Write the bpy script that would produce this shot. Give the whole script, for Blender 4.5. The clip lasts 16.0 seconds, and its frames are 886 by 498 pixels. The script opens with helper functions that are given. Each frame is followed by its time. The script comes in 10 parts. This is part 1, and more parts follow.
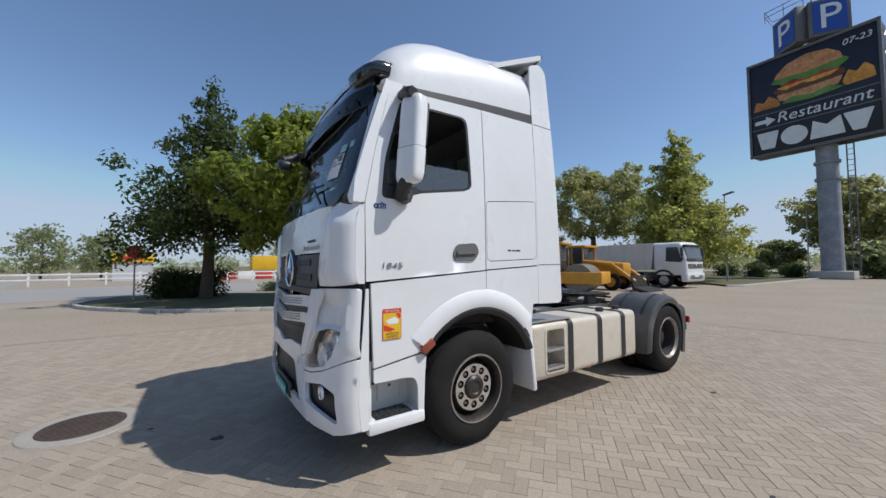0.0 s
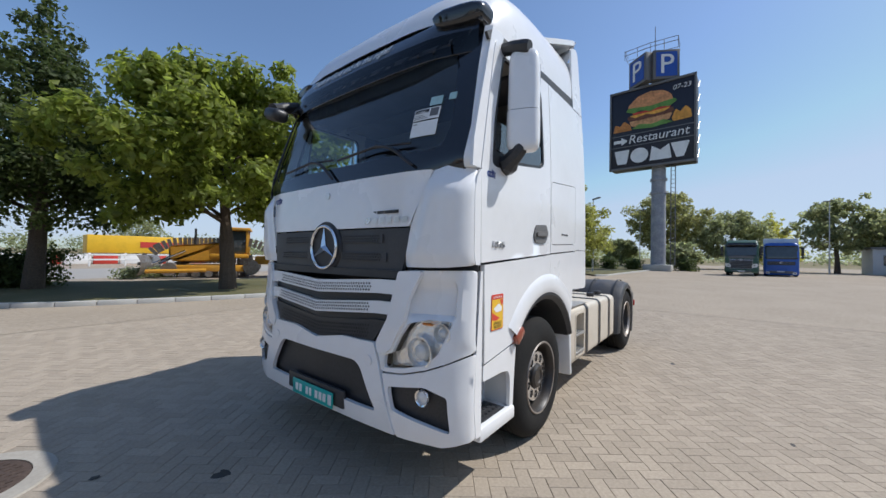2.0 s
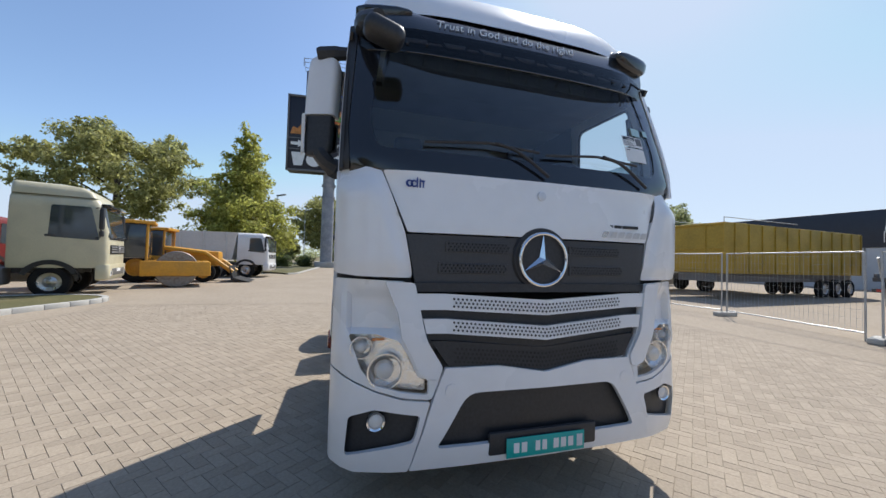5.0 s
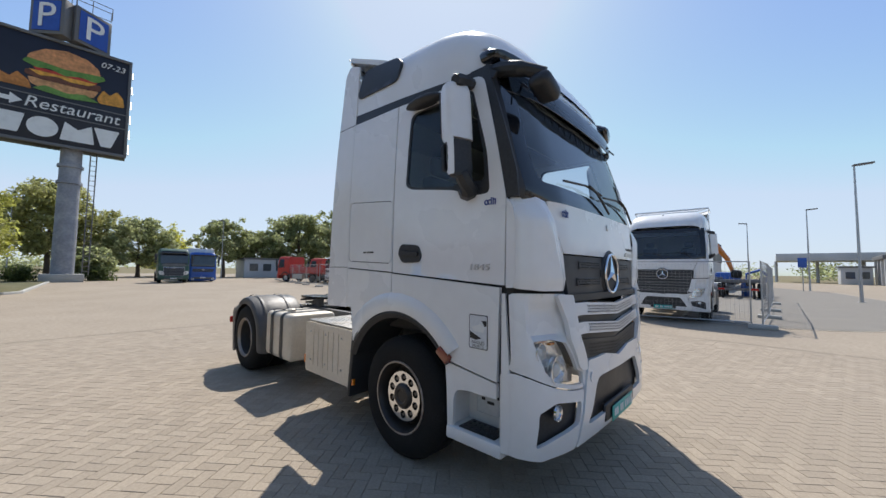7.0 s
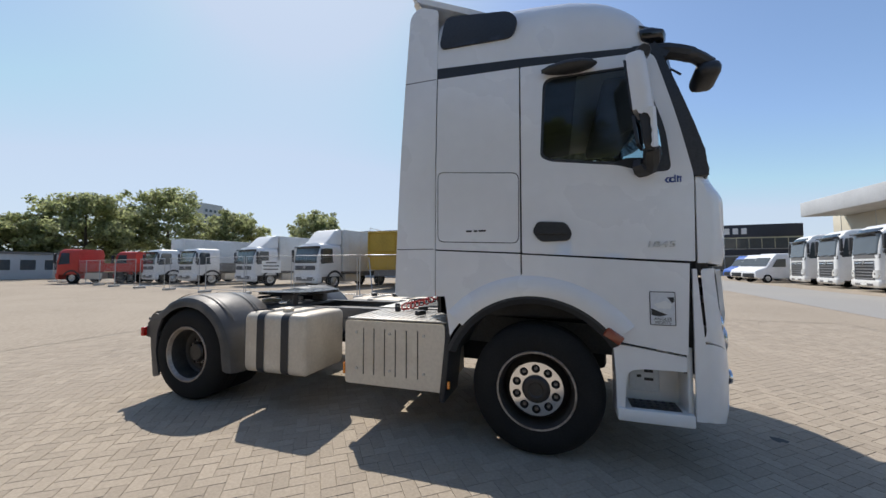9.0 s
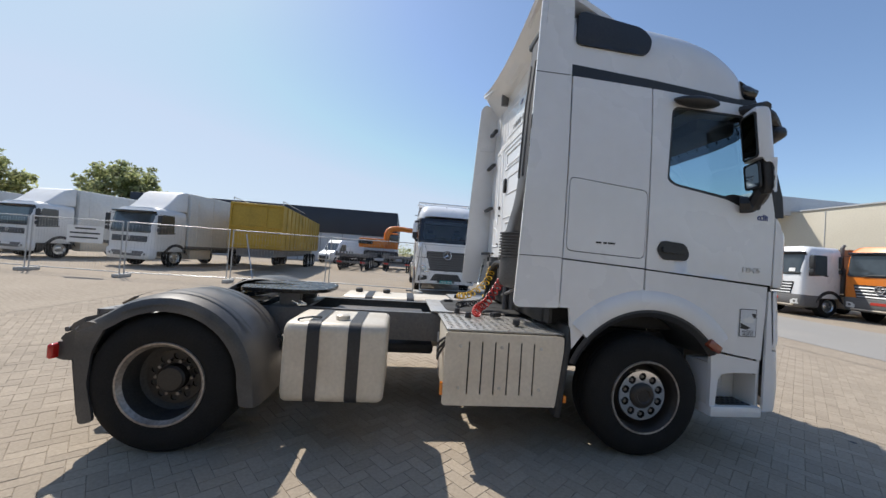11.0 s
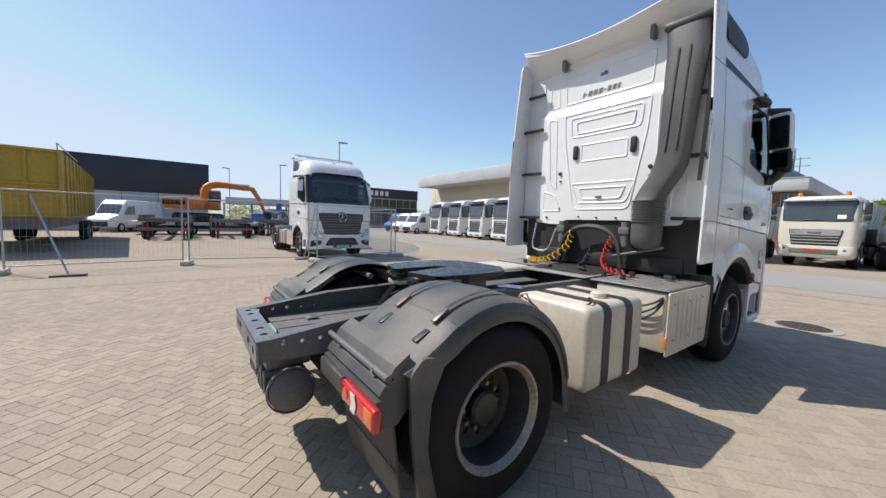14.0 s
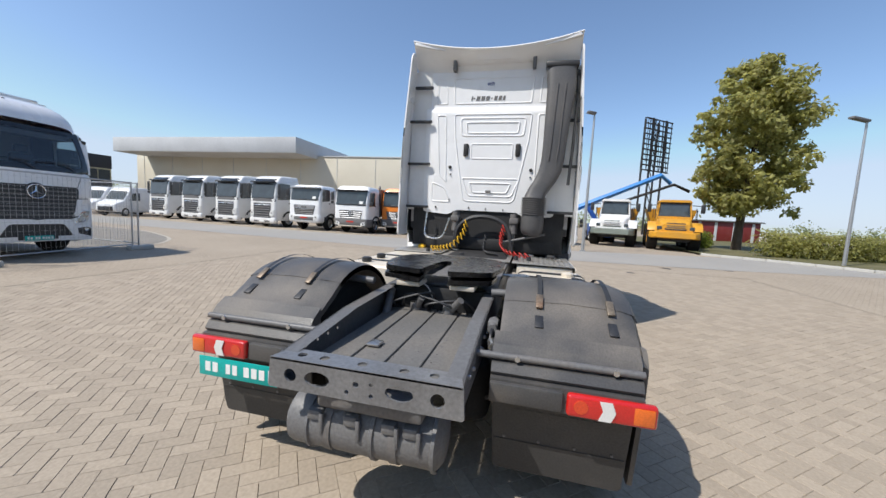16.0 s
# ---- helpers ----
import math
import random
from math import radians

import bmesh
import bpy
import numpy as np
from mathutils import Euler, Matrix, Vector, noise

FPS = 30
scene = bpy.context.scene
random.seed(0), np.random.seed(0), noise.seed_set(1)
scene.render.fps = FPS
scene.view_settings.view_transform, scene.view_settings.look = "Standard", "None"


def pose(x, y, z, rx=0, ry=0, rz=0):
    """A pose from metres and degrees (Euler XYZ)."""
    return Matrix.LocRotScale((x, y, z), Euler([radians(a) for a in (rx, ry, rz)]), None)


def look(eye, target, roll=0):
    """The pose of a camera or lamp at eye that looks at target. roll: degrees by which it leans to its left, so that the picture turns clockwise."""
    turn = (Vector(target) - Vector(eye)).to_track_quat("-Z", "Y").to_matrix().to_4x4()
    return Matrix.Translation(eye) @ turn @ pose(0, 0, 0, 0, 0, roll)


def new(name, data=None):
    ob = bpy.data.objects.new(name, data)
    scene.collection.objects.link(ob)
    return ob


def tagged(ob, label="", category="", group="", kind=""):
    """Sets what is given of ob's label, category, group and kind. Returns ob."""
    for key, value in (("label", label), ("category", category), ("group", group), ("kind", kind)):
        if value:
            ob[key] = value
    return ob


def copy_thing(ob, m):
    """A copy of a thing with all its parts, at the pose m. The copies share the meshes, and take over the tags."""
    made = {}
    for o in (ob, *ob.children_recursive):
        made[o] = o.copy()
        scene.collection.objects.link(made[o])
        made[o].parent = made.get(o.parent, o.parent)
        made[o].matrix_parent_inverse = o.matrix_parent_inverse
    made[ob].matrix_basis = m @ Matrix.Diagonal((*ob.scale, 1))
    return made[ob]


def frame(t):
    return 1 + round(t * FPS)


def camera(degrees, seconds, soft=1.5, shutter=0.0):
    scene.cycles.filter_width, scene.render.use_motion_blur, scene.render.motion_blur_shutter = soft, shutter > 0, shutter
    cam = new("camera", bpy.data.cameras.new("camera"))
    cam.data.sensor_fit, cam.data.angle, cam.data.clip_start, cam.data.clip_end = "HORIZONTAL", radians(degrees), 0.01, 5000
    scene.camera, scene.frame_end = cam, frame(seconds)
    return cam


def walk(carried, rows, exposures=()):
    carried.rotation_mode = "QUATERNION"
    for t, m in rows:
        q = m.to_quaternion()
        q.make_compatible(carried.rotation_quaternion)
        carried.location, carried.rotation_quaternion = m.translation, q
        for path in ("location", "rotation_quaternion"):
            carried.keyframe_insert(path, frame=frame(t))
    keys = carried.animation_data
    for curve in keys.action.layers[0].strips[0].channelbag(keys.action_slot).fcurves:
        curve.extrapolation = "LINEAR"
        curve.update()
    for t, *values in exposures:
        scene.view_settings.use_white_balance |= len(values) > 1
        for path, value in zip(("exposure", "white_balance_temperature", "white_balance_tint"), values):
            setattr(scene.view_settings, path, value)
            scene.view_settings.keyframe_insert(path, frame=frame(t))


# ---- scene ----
from mathutils.geometry import delaunay_2d_cdt

cam = camera(103.1, 16.0)
PATH = [
    (0, (2.055, 3.684, 1.609), (0.929, 2.034, 1.698), -0.4),
    (0.5, (2.278, 3.627, 1.606), (1.036, 2.06, 1.625), -1.5),
    (1, (2.485, 3.321, 1.566), (1.242, 1.755, 1.518), 0.7),
    (1.5, (2.732, 2.908, 1.553), (1.32, 1.493, 1.606), 1.8),
    (2, (2.929, 2.373, 1.535), (1.345, 1.152, 1.566), 1.0),
    (2.5, (3.138, 1.778, 1.505), (1.44, 0.722, 1.549), -0.0),
    (3, (3.316, 1.183, 1.521), (1.485, 0.38, 1.476), 2.1),
    (5.3, (3.238, -1.553, 1.57), (1.376, -0.827, 1.661), 0.2),
    (5.5, (3.169, -1.784, 1.578), (1.351, -0.958, 1.683), -0.6),
    (6, (3.027, -2.331, 1.596), (1.344, -1.253, 1.679), -0.5),
    (6.5, (2.693, -2.766, 1.579), (1.168, -1.478, 1.702), 1.1),
    (7, (2.337, -3.214, 1.579), (0.984, -1.745, 1.702), 0.8),
    (7.5, (1.866, -3.51, 1.57), (0.665, -1.916, 1.702), -3.0),
    (8, (1.321, -3.765, 1.545), (0.302, -2.045, 1.602), 0.4),
    (8.5, (0.758, -3.934, 1.511), (-0.073, -2.116, 1.556), -0.9),
    (9, (0.179, -4.033, 1.456), (-0.441, -2.134, 1.554), -0.1),
    (11.5, (-2.59, -3.786, 1.554), (-2.167, -1.831, 1.579), 2.7),
    (12, (-3.118, -3.563, 1.518), (-2.504, -1.66, 1.515), 1.3),
    (12.5, (-3.68, -3.379, 1.558), (-2.903, -1.536, 1.547), 2.7),
    (13, (-4.215, -3.119, 1.535), (-3.286, -1.351, 1.416), 0.5),
    (13.5, (-4.685, -2.845, 1.554), (-3.613, -1.164, 1.391), 2.6),
    (14, (-5.018, -2.444, 1.521), (-3.838, -0.836, 1.367), 1.7),
    (14.5, (-5.345, -2.003, 1.524), (-3.993, -0.546, 1.3), 2.5),
    (15, (-5.581, -1.561, 1.523), (-3.941, -0.44, 1.292), 2.5),
    (15.5, (-5.806, -1.108, 1.515), (-3.978, -0.325, 1.302), 2.2),
    (16, (-6.007, -0.623, 1.512), (-4.07, -0.162, 1.321), 3.0),
]
walk(cam, [(t, look(eye, target, roll)) for t, eye, target, roll in PATH], [(0, -0.12, 6200, 10), (1.5, 0.0, 6150, 10), (3, 0.24, 6250, 10), (5.5, 0.32, 6500, 10), (9, 0.22, 6550, 10), (12.5, 0.30, 6600, 10), (14, 0.33, 6600, 10), (16, 0.31, 6450, 10)])

# ---- world and sun ----
SUN_AZ, SUN_EL = 132.0, 53.0
world = bpy.data.worlds.new("sky")
scene.world = world
world.use_nodes = True
wn = world.node_tree.nodes
sky = wn.new("ShaderNodeTexSky")
sky.sky_type = "NISHITA"
sky.sun_disc = False
sky.sun_elevation = radians(SUN_EL)
sky.sun_rotation = radians(90 - SUN_AZ)
sky.altitude, sky.air_density, sky.dust_density, sky.ozone_density = 100, 1.0, 0.6, 2.9
haze = wn.new("ShaderNodeMix")
haze.data_type, haze.blend_type = "RGBA", "DARKEN"
haze.inputs[0].default_value, haze.inputs[7].default_value = 0.85, (3.5, 4.15, 5.1, 1)
world.node_tree.links.new(sky.outputs[0], haze.inputs[6])
world.node_tree.links.new(haze.outputs[2], wn["Background"].inputs[0])
wn["Background"].inputs[1].default_value = 0.14
sun = new("sun", bpy.data.lights.new("sun", "SUN"))
sun.data.energy, sun.data.angle, sun.data.color = 4.0, radians(0.6), (1.0, 0.95, 0.88)
sdir = Vector((math.cos(radians(SUN_AZ)) * math.cos(radians(SUN_EL)), math.sin(radians(SUN_AZ)) * math.cos(radians(SUN_EL)), math.sin(radians(SUN_EL))))
sun.matrix_world = look(sdir * 60, (0, 0, 0))


# ---- materials ----
def paint(name, col, rough=0.5, metal=0.0, var=0.12, big=1.5, fine=40.0, bump=0.0, coat=0.0, stain=None, amount=0.3, rough_var=0.1, island=0.0):
    """A surface with a broad and a fine variation of its colour, gloss and relief, at real size."""
    m = bpy.data.materials.new(name)
    m.use_nodes = True
    nt = m.node_tree
    N, L = nt.nodes, nt.links
    b = N["Principled BSDF"]
    tc = N.new("ShaderNodeTexCoord")
    n1, n2 = N.new("ShaderNodeTexNoise"), N.new("ShaderNodeTexNoise")
    n1.inputs["Scale"].default_value, n1.inputs["Detail"].default_value = big, 6
    n2.inputs["Scale"].default_value, n2.inputs["Detail"].default_value = fine, 4
    for n in (n1, n2):
        L.new(tc.outputs["Object"], n.inputs["Vector"])
    mix = N.new("ShaderNodeMix")
    mix.data_type = "RGBA"
    dark = stain or tuple(c * 0.45 for c in col)
    mix.inputs[6].default_value, mix.inputs[7].default_value = (*col, 1), (*dark, 1)
    ramp = N.new("ShaderNodeMapRange")
    ramp.inputs[1].default_value, ramp.inputs[2].default_value = 0.45, 0.8
    ramp.inputs[3].default_value, ramp.inputs[4].default_value = 0.0, amount
    L.new(n1.outputs[0], ramp.inputs[0])
    L.new(ramp.outputs[0], mix.inputs[0])
    hsv = N.new("ShaderNodeHueSaturation")
    L.new(mix.outputs[2], hsv.inputs["Color"])
    val = N.new("ShaderNodeMapRange")
    val.inputs[1].default_value, val.inputs[2].default_value = 0.25, 0.75
    val.inputs[3].default_value, val.inputs[4].default_value = 1 - var, 1 + var
    L.new(n2.outputs[0], val.inputs[0])
    last = val.outputs[0]
    if island:
        g = N.new("ShaderNodeNewGeometry")
        r = N.new("ShaderNodeMapRange")
        r.inputs[3].default_value, r.inputs[4].default_value = 1 - island, 1 + island
        L.new(g.outputs["Random Per Island"], r.inputs[0])
        mul = N.new("ShaderNodeMath")
        mul.operation = "MULTIPLY"
        L.new(last, mul.inputs[0])
        L.new(r.outputs[0], mul.inputs[1])
        last = mul.outputs[0]
    L.new(last, hsv.inputs["Value"])
    L.new(hsv.outputs[0], b.inputs["Base Color"])
    rr = N.new("ShaderNodeMapRange")
    rr.inputs[1].default_value, rr.inputs[2].default_value = 0.3, 0.7
    rr.inputs[3].default_value, rr.inputs[4].default_value = max(0.02, rough - rough_var), min(1, rough + rough_var)
    L.new(n1.outputs[0], rr.inputs[0])
    L.new(rr.outputs[0], b.inputs["Roughness"])
    b.inputs["Metallic"].default_value = metal
    b.inputs["Coat Weight"].default_value = coat
    b.inputs["Coat Roughness"].default_value = 0.06
    if bump:
        bp = N.new("ShaderNodeBump")
        bp.inputs["Strength"].default_value, bp.inputs["Distance"].default_value = bump, 0.01
        L.new(n2.outputs[0], bp.inputs["Height"])
        L.new(bp.outputs[0], b.inputs["Normal"])
    return m


def glass(name, tint, rough=0.0, f0=0.05):
    """Tinted pane: a thin see-through sheet with a mirror gloss that grows at a slant."""
    m = bpy.data.materials.new(name)
    m.use_nodes = True
    N, L = m.node_tree.nodes, m.node_tree.links
    N.remove(N["Principled BSDF"])
    t, g, mx, lw = N.new("ShaderNodeBsdfTransparent"), N.new("ShaderNodeBsdfGlossy"), N.new("ShaderNodeMixShader"), N.new("ShaderNodeLayerWeight")
    pw, rg = N.new("ShaderNodeMath"), N.new("ShaderNodeMapRange")
    pw.operation, pw.inputs[1].default_value = "POWER", 4.0
    rg.inputs[3].default_value, rg.inputs[4].default_value = f0, 0.9
    t.inputs[0].default_value = (*tint, 1)
    g.inputs["Roughness"].default_value = rough + 0.01
    L.new(lw.outputs["Facing"], pw.inputs[0])
    L.new(pw.outputs[0], rg.inputs[0])
    L.new(rg.outputs[0], mx.inputs[0])
    L.new(t.outputs[0], mx.inputs[1])
    L.new(g.outputs[0], mx.inputs[2])
    L.new(mx.outputs[0], N["Material Output"].inputs[0])
    return m


WHITE = paint("white_lacquer", (0.79, 0.795, 0.80), 0.30, coat=0.5, var=0.02, big=0.9, fine=9, stain=(0.58, 0.56, 0.52), amount=0.3)
WHITE_OLD = paint("white_lacquer_dusty", (0.74, 0.74, 0.73), 0.42, coat=0.2, var=0.03, big=1.2, fine=14, stain=(0.52, 0.49, 0.44), amount=0.4)
BLACK = paint("black_plastic", (0.024, 0.025, 0.028), 0.5, var=0.25, big=2, fine=60, bump=0.05, stain=(0.06, 0.058, 0.055), amount=0.5)
GREY = paint("grey_plastic", (0.135, 0.134, 0.135), 0.55, var=0.2, big=2.5, fine=70, bump=0.12, stain=(0.16, 0.15, 0.135), amount=0.6)
GUARD = paint("mudguard_plastic", (0.062, 0.061, 0.061), 0.45, var=0.2, big=1.8, fine=120, bump=0.12, stain=(0.23, 0.20, 0.165), amount=0.85, rough_var=0.2)
FLAP = paint("flap_rubber", (0.042, 0.041, 0.040), 0.6, var=0.2, big=2.5, fine=100, bump=0.2, stain=(0.10, 0.09, 0.078), amount=0.7)
END_STEEL = paint("worn_frame_steel", (0.24, 0.243, 0.25), 0.36, metal=0.45, var=0.2, big=3, fine=60, bump=0.08, stain=(0.10, 0.095, 0.09), amount=0.6)
DUSTY = paint("dusty_cover_steel", (0.135, 0.130, 0.122), 0.6, var=0.2, big=2.5, fine=70, bump=0.15, stain=(0.19, 0.17, 0.145), amount=0.8)
FRAME = paint("chassis_paint", (0.125, 0.125, 0.127), 0.5, var=0.2, big=4, fine=50, bump=0.1, stain=(0.17, 0.14, 0.115), amount=0.6)
DISH = paint("black_brown_wheel_paint", (0.028, 0.024, 0.021), 0.45, var=0.25, big=6, fine=60, bump=0.1, stain=(0.07, 0.05, 0.035), amount=0.6)
RUBBER = paint("tyre_rubber", (0.016, 0.0158, 0.0155), 0.85, var=0.2, big=4, fine=80, bump=0.2, stain=(0.045, 0.041, 0.036), amount=0.4)
RUBBER.node_tree.nodes["Principled BSDF"].inputs["Specular IOR Level"].default_value = 0.2
STEEL = paint("bare_steel", (0.55, 0.55, 0.54), 0.32, metal=0.9, var=0.15, big=6, fine=90, bump=0.06, stain=(0.22, 0.16, 0.11), amount=0.45)
RUSTY = paint("worn_rim_steel", (0.26, 0.24, 0.22), 0.5, metal=0.6, var=0.3, big=9, fine=60, bump=0.15, stain=(0.14, 0.07, 0.035), amount=0.7)
CHROME = paint("chrome", (0.75, 0.76, 0.78), 0.12, metal=1.0, var=0.03, rough_var=0.04, amount=0.1)
ALU = paint("tank_aluminium", (0.66, 0.595, 0.495), 0.45, metal=0.15, var=0.08, big=2.2, fine=35, bump=0.05, stain=(0.42, 0.34, 0.24), amount=0.65)
PLATE = paint("tread_plate", (0.42, 0.41, 0.39), 0.45, metal=0.6, var=0.2, big=4, fine=50, bump=0.1, stain=(0.27, 0.22, 0.17), amount=0.6)
RUSTED = paint("worn_rusty_steel", (0.19, 0.155, 0.115), 0.45, metal=0.4, var=0.35, big=8, fine=60, stain=(0.17, 0.07, 0.03), amount=0.7)
GREASE = paint("greasy_black_steel", (0.012, 0.012, 0.013), 0.25, metal=0.3, var=0.4, big=7, fine=40, bump=0.5, stain=(0.05, 0.045, 0.04), amount=0.5)
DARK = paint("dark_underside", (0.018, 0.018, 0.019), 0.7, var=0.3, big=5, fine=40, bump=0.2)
SEAT = paint("dark_upholstery", (0.07, 0.07, 0.08), 0.9, var=0.2, big=5, fine=120, bump=0.2)
LINER = paint("cab_lining", (0.36, 0.34, 0.32), 0.85, var=0.08)
TEAL = paint("teal_plate", (0.0, 0.36, 0.33), 0.35, var=0.05, amount=0.1)
RED = paint("red_lamp", (0.55, 0.015, 0.012), 0.15, coat=0.8, var=0.15, fine=150)
LAMP_OR = paint("orange_red_lamp", (0.62, 0.055, 0.012), 0.15, coat=0.8, var=0.15, fine=150)
LAMP_AM = paint("orange_lamp", (0.72, 0.14, 0.015), 0.15, coat=0.8, var=0.15, fine=150)
AMBER = paint("amber_lamp", (0.75, 0.22, 0.015), 0.15, coat=0.8, var=0.1, fine=150)
REPEATER = paint("red_brown_lamp", (0.26, 0.06, 0.03), 0.2, coat=0.6, var=0.1, fine=150)
DUCT = paint("duct_plastic", (0.075, 0.074, 0.076), 0.5, var=0.2, big=2.5, fine=70, bump=0.1, stain=(0.13, 0.12, 0.11), amount=0.5)
CLEAR = paint("clear_lamp", (0.72, 0.72, 0.70), 0.12, coat=0.8, var=0.08, fine=150)
YELLOW = paint("yellow_plastic", (0.72, 0.42, 0.02), 0.4, var=0.1)
REDHOSE = paint("red_hose", (0.50, 0.035, 0.025), 0.4, var=0.15)
INK = paint("black_ink", (0.02, 0.02, 0.022), 0.5, var=0.1)
BLUE_INK = paint("blue_ink", (0.02, 0.05, 0.24), 0.4, var=0.1)
PAPER = paint("paper", (0.78, 0.78, 0.76), 0.8, var=0.03)
STICKER_Y = paint("sticker_yellow", (0.78, 0.47, 0.03), 0.4, var=0.06)
STICKER_R = paint("sticker_red", (0.62, 0.05, 0.03), 0.4, var=0.06)
STICKER_W = paint("sticker_faded", (0.66, 0.68, 0.70), 0.45, var=0.06)
SILVER = paint("silver_trim", (0.62, 0.62, 0.63), 0.3, metal=0.8, var=0.05)
PALE_TEAL = paint("pale_teal_sticker", (0.35, 0.52, 0.52), 0.4, var=0.1)
VISOR = paint("smoked_visor", (0.012, 0.013, 0.016), 0.12, coat=0.5, var=0.1)
PANE = glass("window_pane", (0.68, 0.80, 0.82))
SCREEN = glass("windscreen_pane", (0.66, 0.76, 0.78), f0=0.11)
PANE_LOW = glass("lowered_window_pane", (0.40, 0.50, 0.54), f0=0.22)
SMOKED = glass("smoked_visor_sheet", (0.13, 0.135, 0.15), 0.03, f0=0.04)
BOWL = paint("lamp_silver", (0.95, 0.95, 0.94), 0.16, metal=0.9, var=0.05, big=18, fine=55, bump=0.5, amount=0.1)
GRILLE = paint("grille_plastic", (0.045, 0.046, 0.05), 0.5, var=0.15, big=3, fine=80, bump=0.05, stain=(0.08, 0.078, 0.074), amount=0.4)
LENS = glass("lamp_lens", (0.95, 0.95, 0.95))
MIRROR = paint("mirror_glass", (0.09, 0.10, 0.12), 0.03, metal=1.0, var=0.01, rough_var=0.01, amount=0.02)


# ---- mesh helpers ----
def part(name, bm, material, parent=None, label="", smooth=True, angle=35):
    me = bpy.data.meshes.new(name)
    bmesh.ops.remove_doubles(bm, verts=bm.verts, dist=1e-5)
    bmesh.ops.recalc_face_normals(bm, faces=bm.faces)
    for f in bm.faces:
        f.smooth = smooth
    for e in bm.edges:
        if len(e.link_faces) == 2 and e.calc_face_angle(0) > radians(angle):
            e.smooth = False
    bm.to_mesh(me)
    bm.free()
    me.materials.append(material)
    ob = new(name, me)
    if parent:
        ob.parent = parent
    if label:
        ob["label"] = label
    return ob


def thing(name, label, category, m=None, group="", kind=""):
    ob = new(name)
    ob.empty_display_size = 0.2
    tagged(ob, label, category, group, kind)
    if m is not None:
        ob.matrix_world = m
    return ob


def B():
    return bmesh.new()


def box(bm, x0, x1, y0, y1, z0, z1, bevel=0.0, m=None, seg=2):
    r = bmesh.ops.create_cube(bm, size=1.0)
    vs = r["verts"]
    for v in vs:
        v.co = Vector(((x0 + x1) / 2 + v.co.x * (x1 - x0), (y0 + y1) / 2 + v.co.y * (y1 - y0), (z0 + z1) / 2 + v.co.z * (z1 - z0)))
    if bevel:
        es = {e for v in vs for e in v.link_edges}
        r = bmesh.ops.bevel(bm, geom=list(es), offset=bevel, segments=seg, affect="EDGES", profile=0.5)
        vs = list({v for f in r["faces"] for v in f.verts} | {v for v in vs if v.is_valid})
    if m is not None:
        bmesh.ops.transform(bm, matrix=m, verts=vs)
    return bm


def rod(bm, a, b, r, r2=None, seg=12, caps=True):
    a, b = Vector(a), Vector(b)
    d = b - a
    q = d.to_track_quat("Z", "Y").to_matrix().to_4x4()
    bmesh.ops.create_cone(bm, cap_ends=caps, segments=seg, radius1=r, radius2=r if r2 is None else r2, depth=d.length, matrix=Matrix.Translation((a + b) / 2) @ q)
    return bm


def tube(bm, pts, r, seg=8):
    """A round tube through points; r may be one radius or one for each point."""
    pts = [Vector(p) for p in pts]
    rs = r if isinstance(r, (list, tuple)) else [r] * len(pts)
    rings = []
    up = Vector((0, 0, 1))
    for i, p in enumerate(pts):
        d = (pts[min(i + 1, len(pts) - 1)] - pts[max(i - 1, 0)]).normalized()
        s = d.cross(up)
        if s.length < 0.05:
            s = d.cross(Vector((0, 1, 0)))
        s.normalize()
        u = s.cross(d)
        rings.append([bm.verts.new(p + rs[i] * (math.cos(a) * s + math.sin(a) * u)) for a in (2 * math.pi * k / seg for k in range(seg))])
    for a, b in zip(rings, rings[1:]):
        for k in range(seg):
            bm.faces.new((a[k], a[(k + 1) % seg], b[(k + 1) % seg], b[k]))
    bm.faces.new(rings[0][::-1])
    bm.faces.new(rings[-1])
    return bm


def smooth_line(pts, n=6):
    """Points of a smooth line through the given ones."""
    P = [Vector(p) for p in pts]
    P = [P[0] * 2 - P[1]] + P + [P[-1] * 2 - P[-2]]
    out = []
    for i in range(1, len(P) - 2):
        for k in range(n):
            t = k / n
            a, b, c, d = P[i - 1], P[i], P[i + 1], P[i + 2]
            out.append(0.5 * (2 * b + (c - a) * t + (2 * a - 5 * b + 4 * c - d) * t * t + (3 * b - a - 3 * c + d) * t ** 3))
    return out + [P[-2]]


def lathe(bm, profile, centre, axis="y", seg=40, closed=False):
    """Turns (radius, height) points round an axis through the centre."""
    c = Vector(centre)
    rings = []
    for r, h in profile:
        ring = []
        for k in range(seg):
            a = 2 * math.pi * k / seg
            u, w = r * math.cos(a), r * math.sin(a)
            p = {"y": (u, h, w), "z": (u, w, h), "x": (h, u, w)}[axis]
            ring.append(bm.verts.new(c + Vector(p)))
        rings.append(ring)
    pairs = list(zip(rings, rings[1:])) + ([(rings[-1], rings[0])] if closed else [])
    for a, b in pairs:
        for k in range(seg):
            bm.faces.new((a[k], a[(k + 1) % seg], b[(k + 1) % seg], b[k]))
    return bm


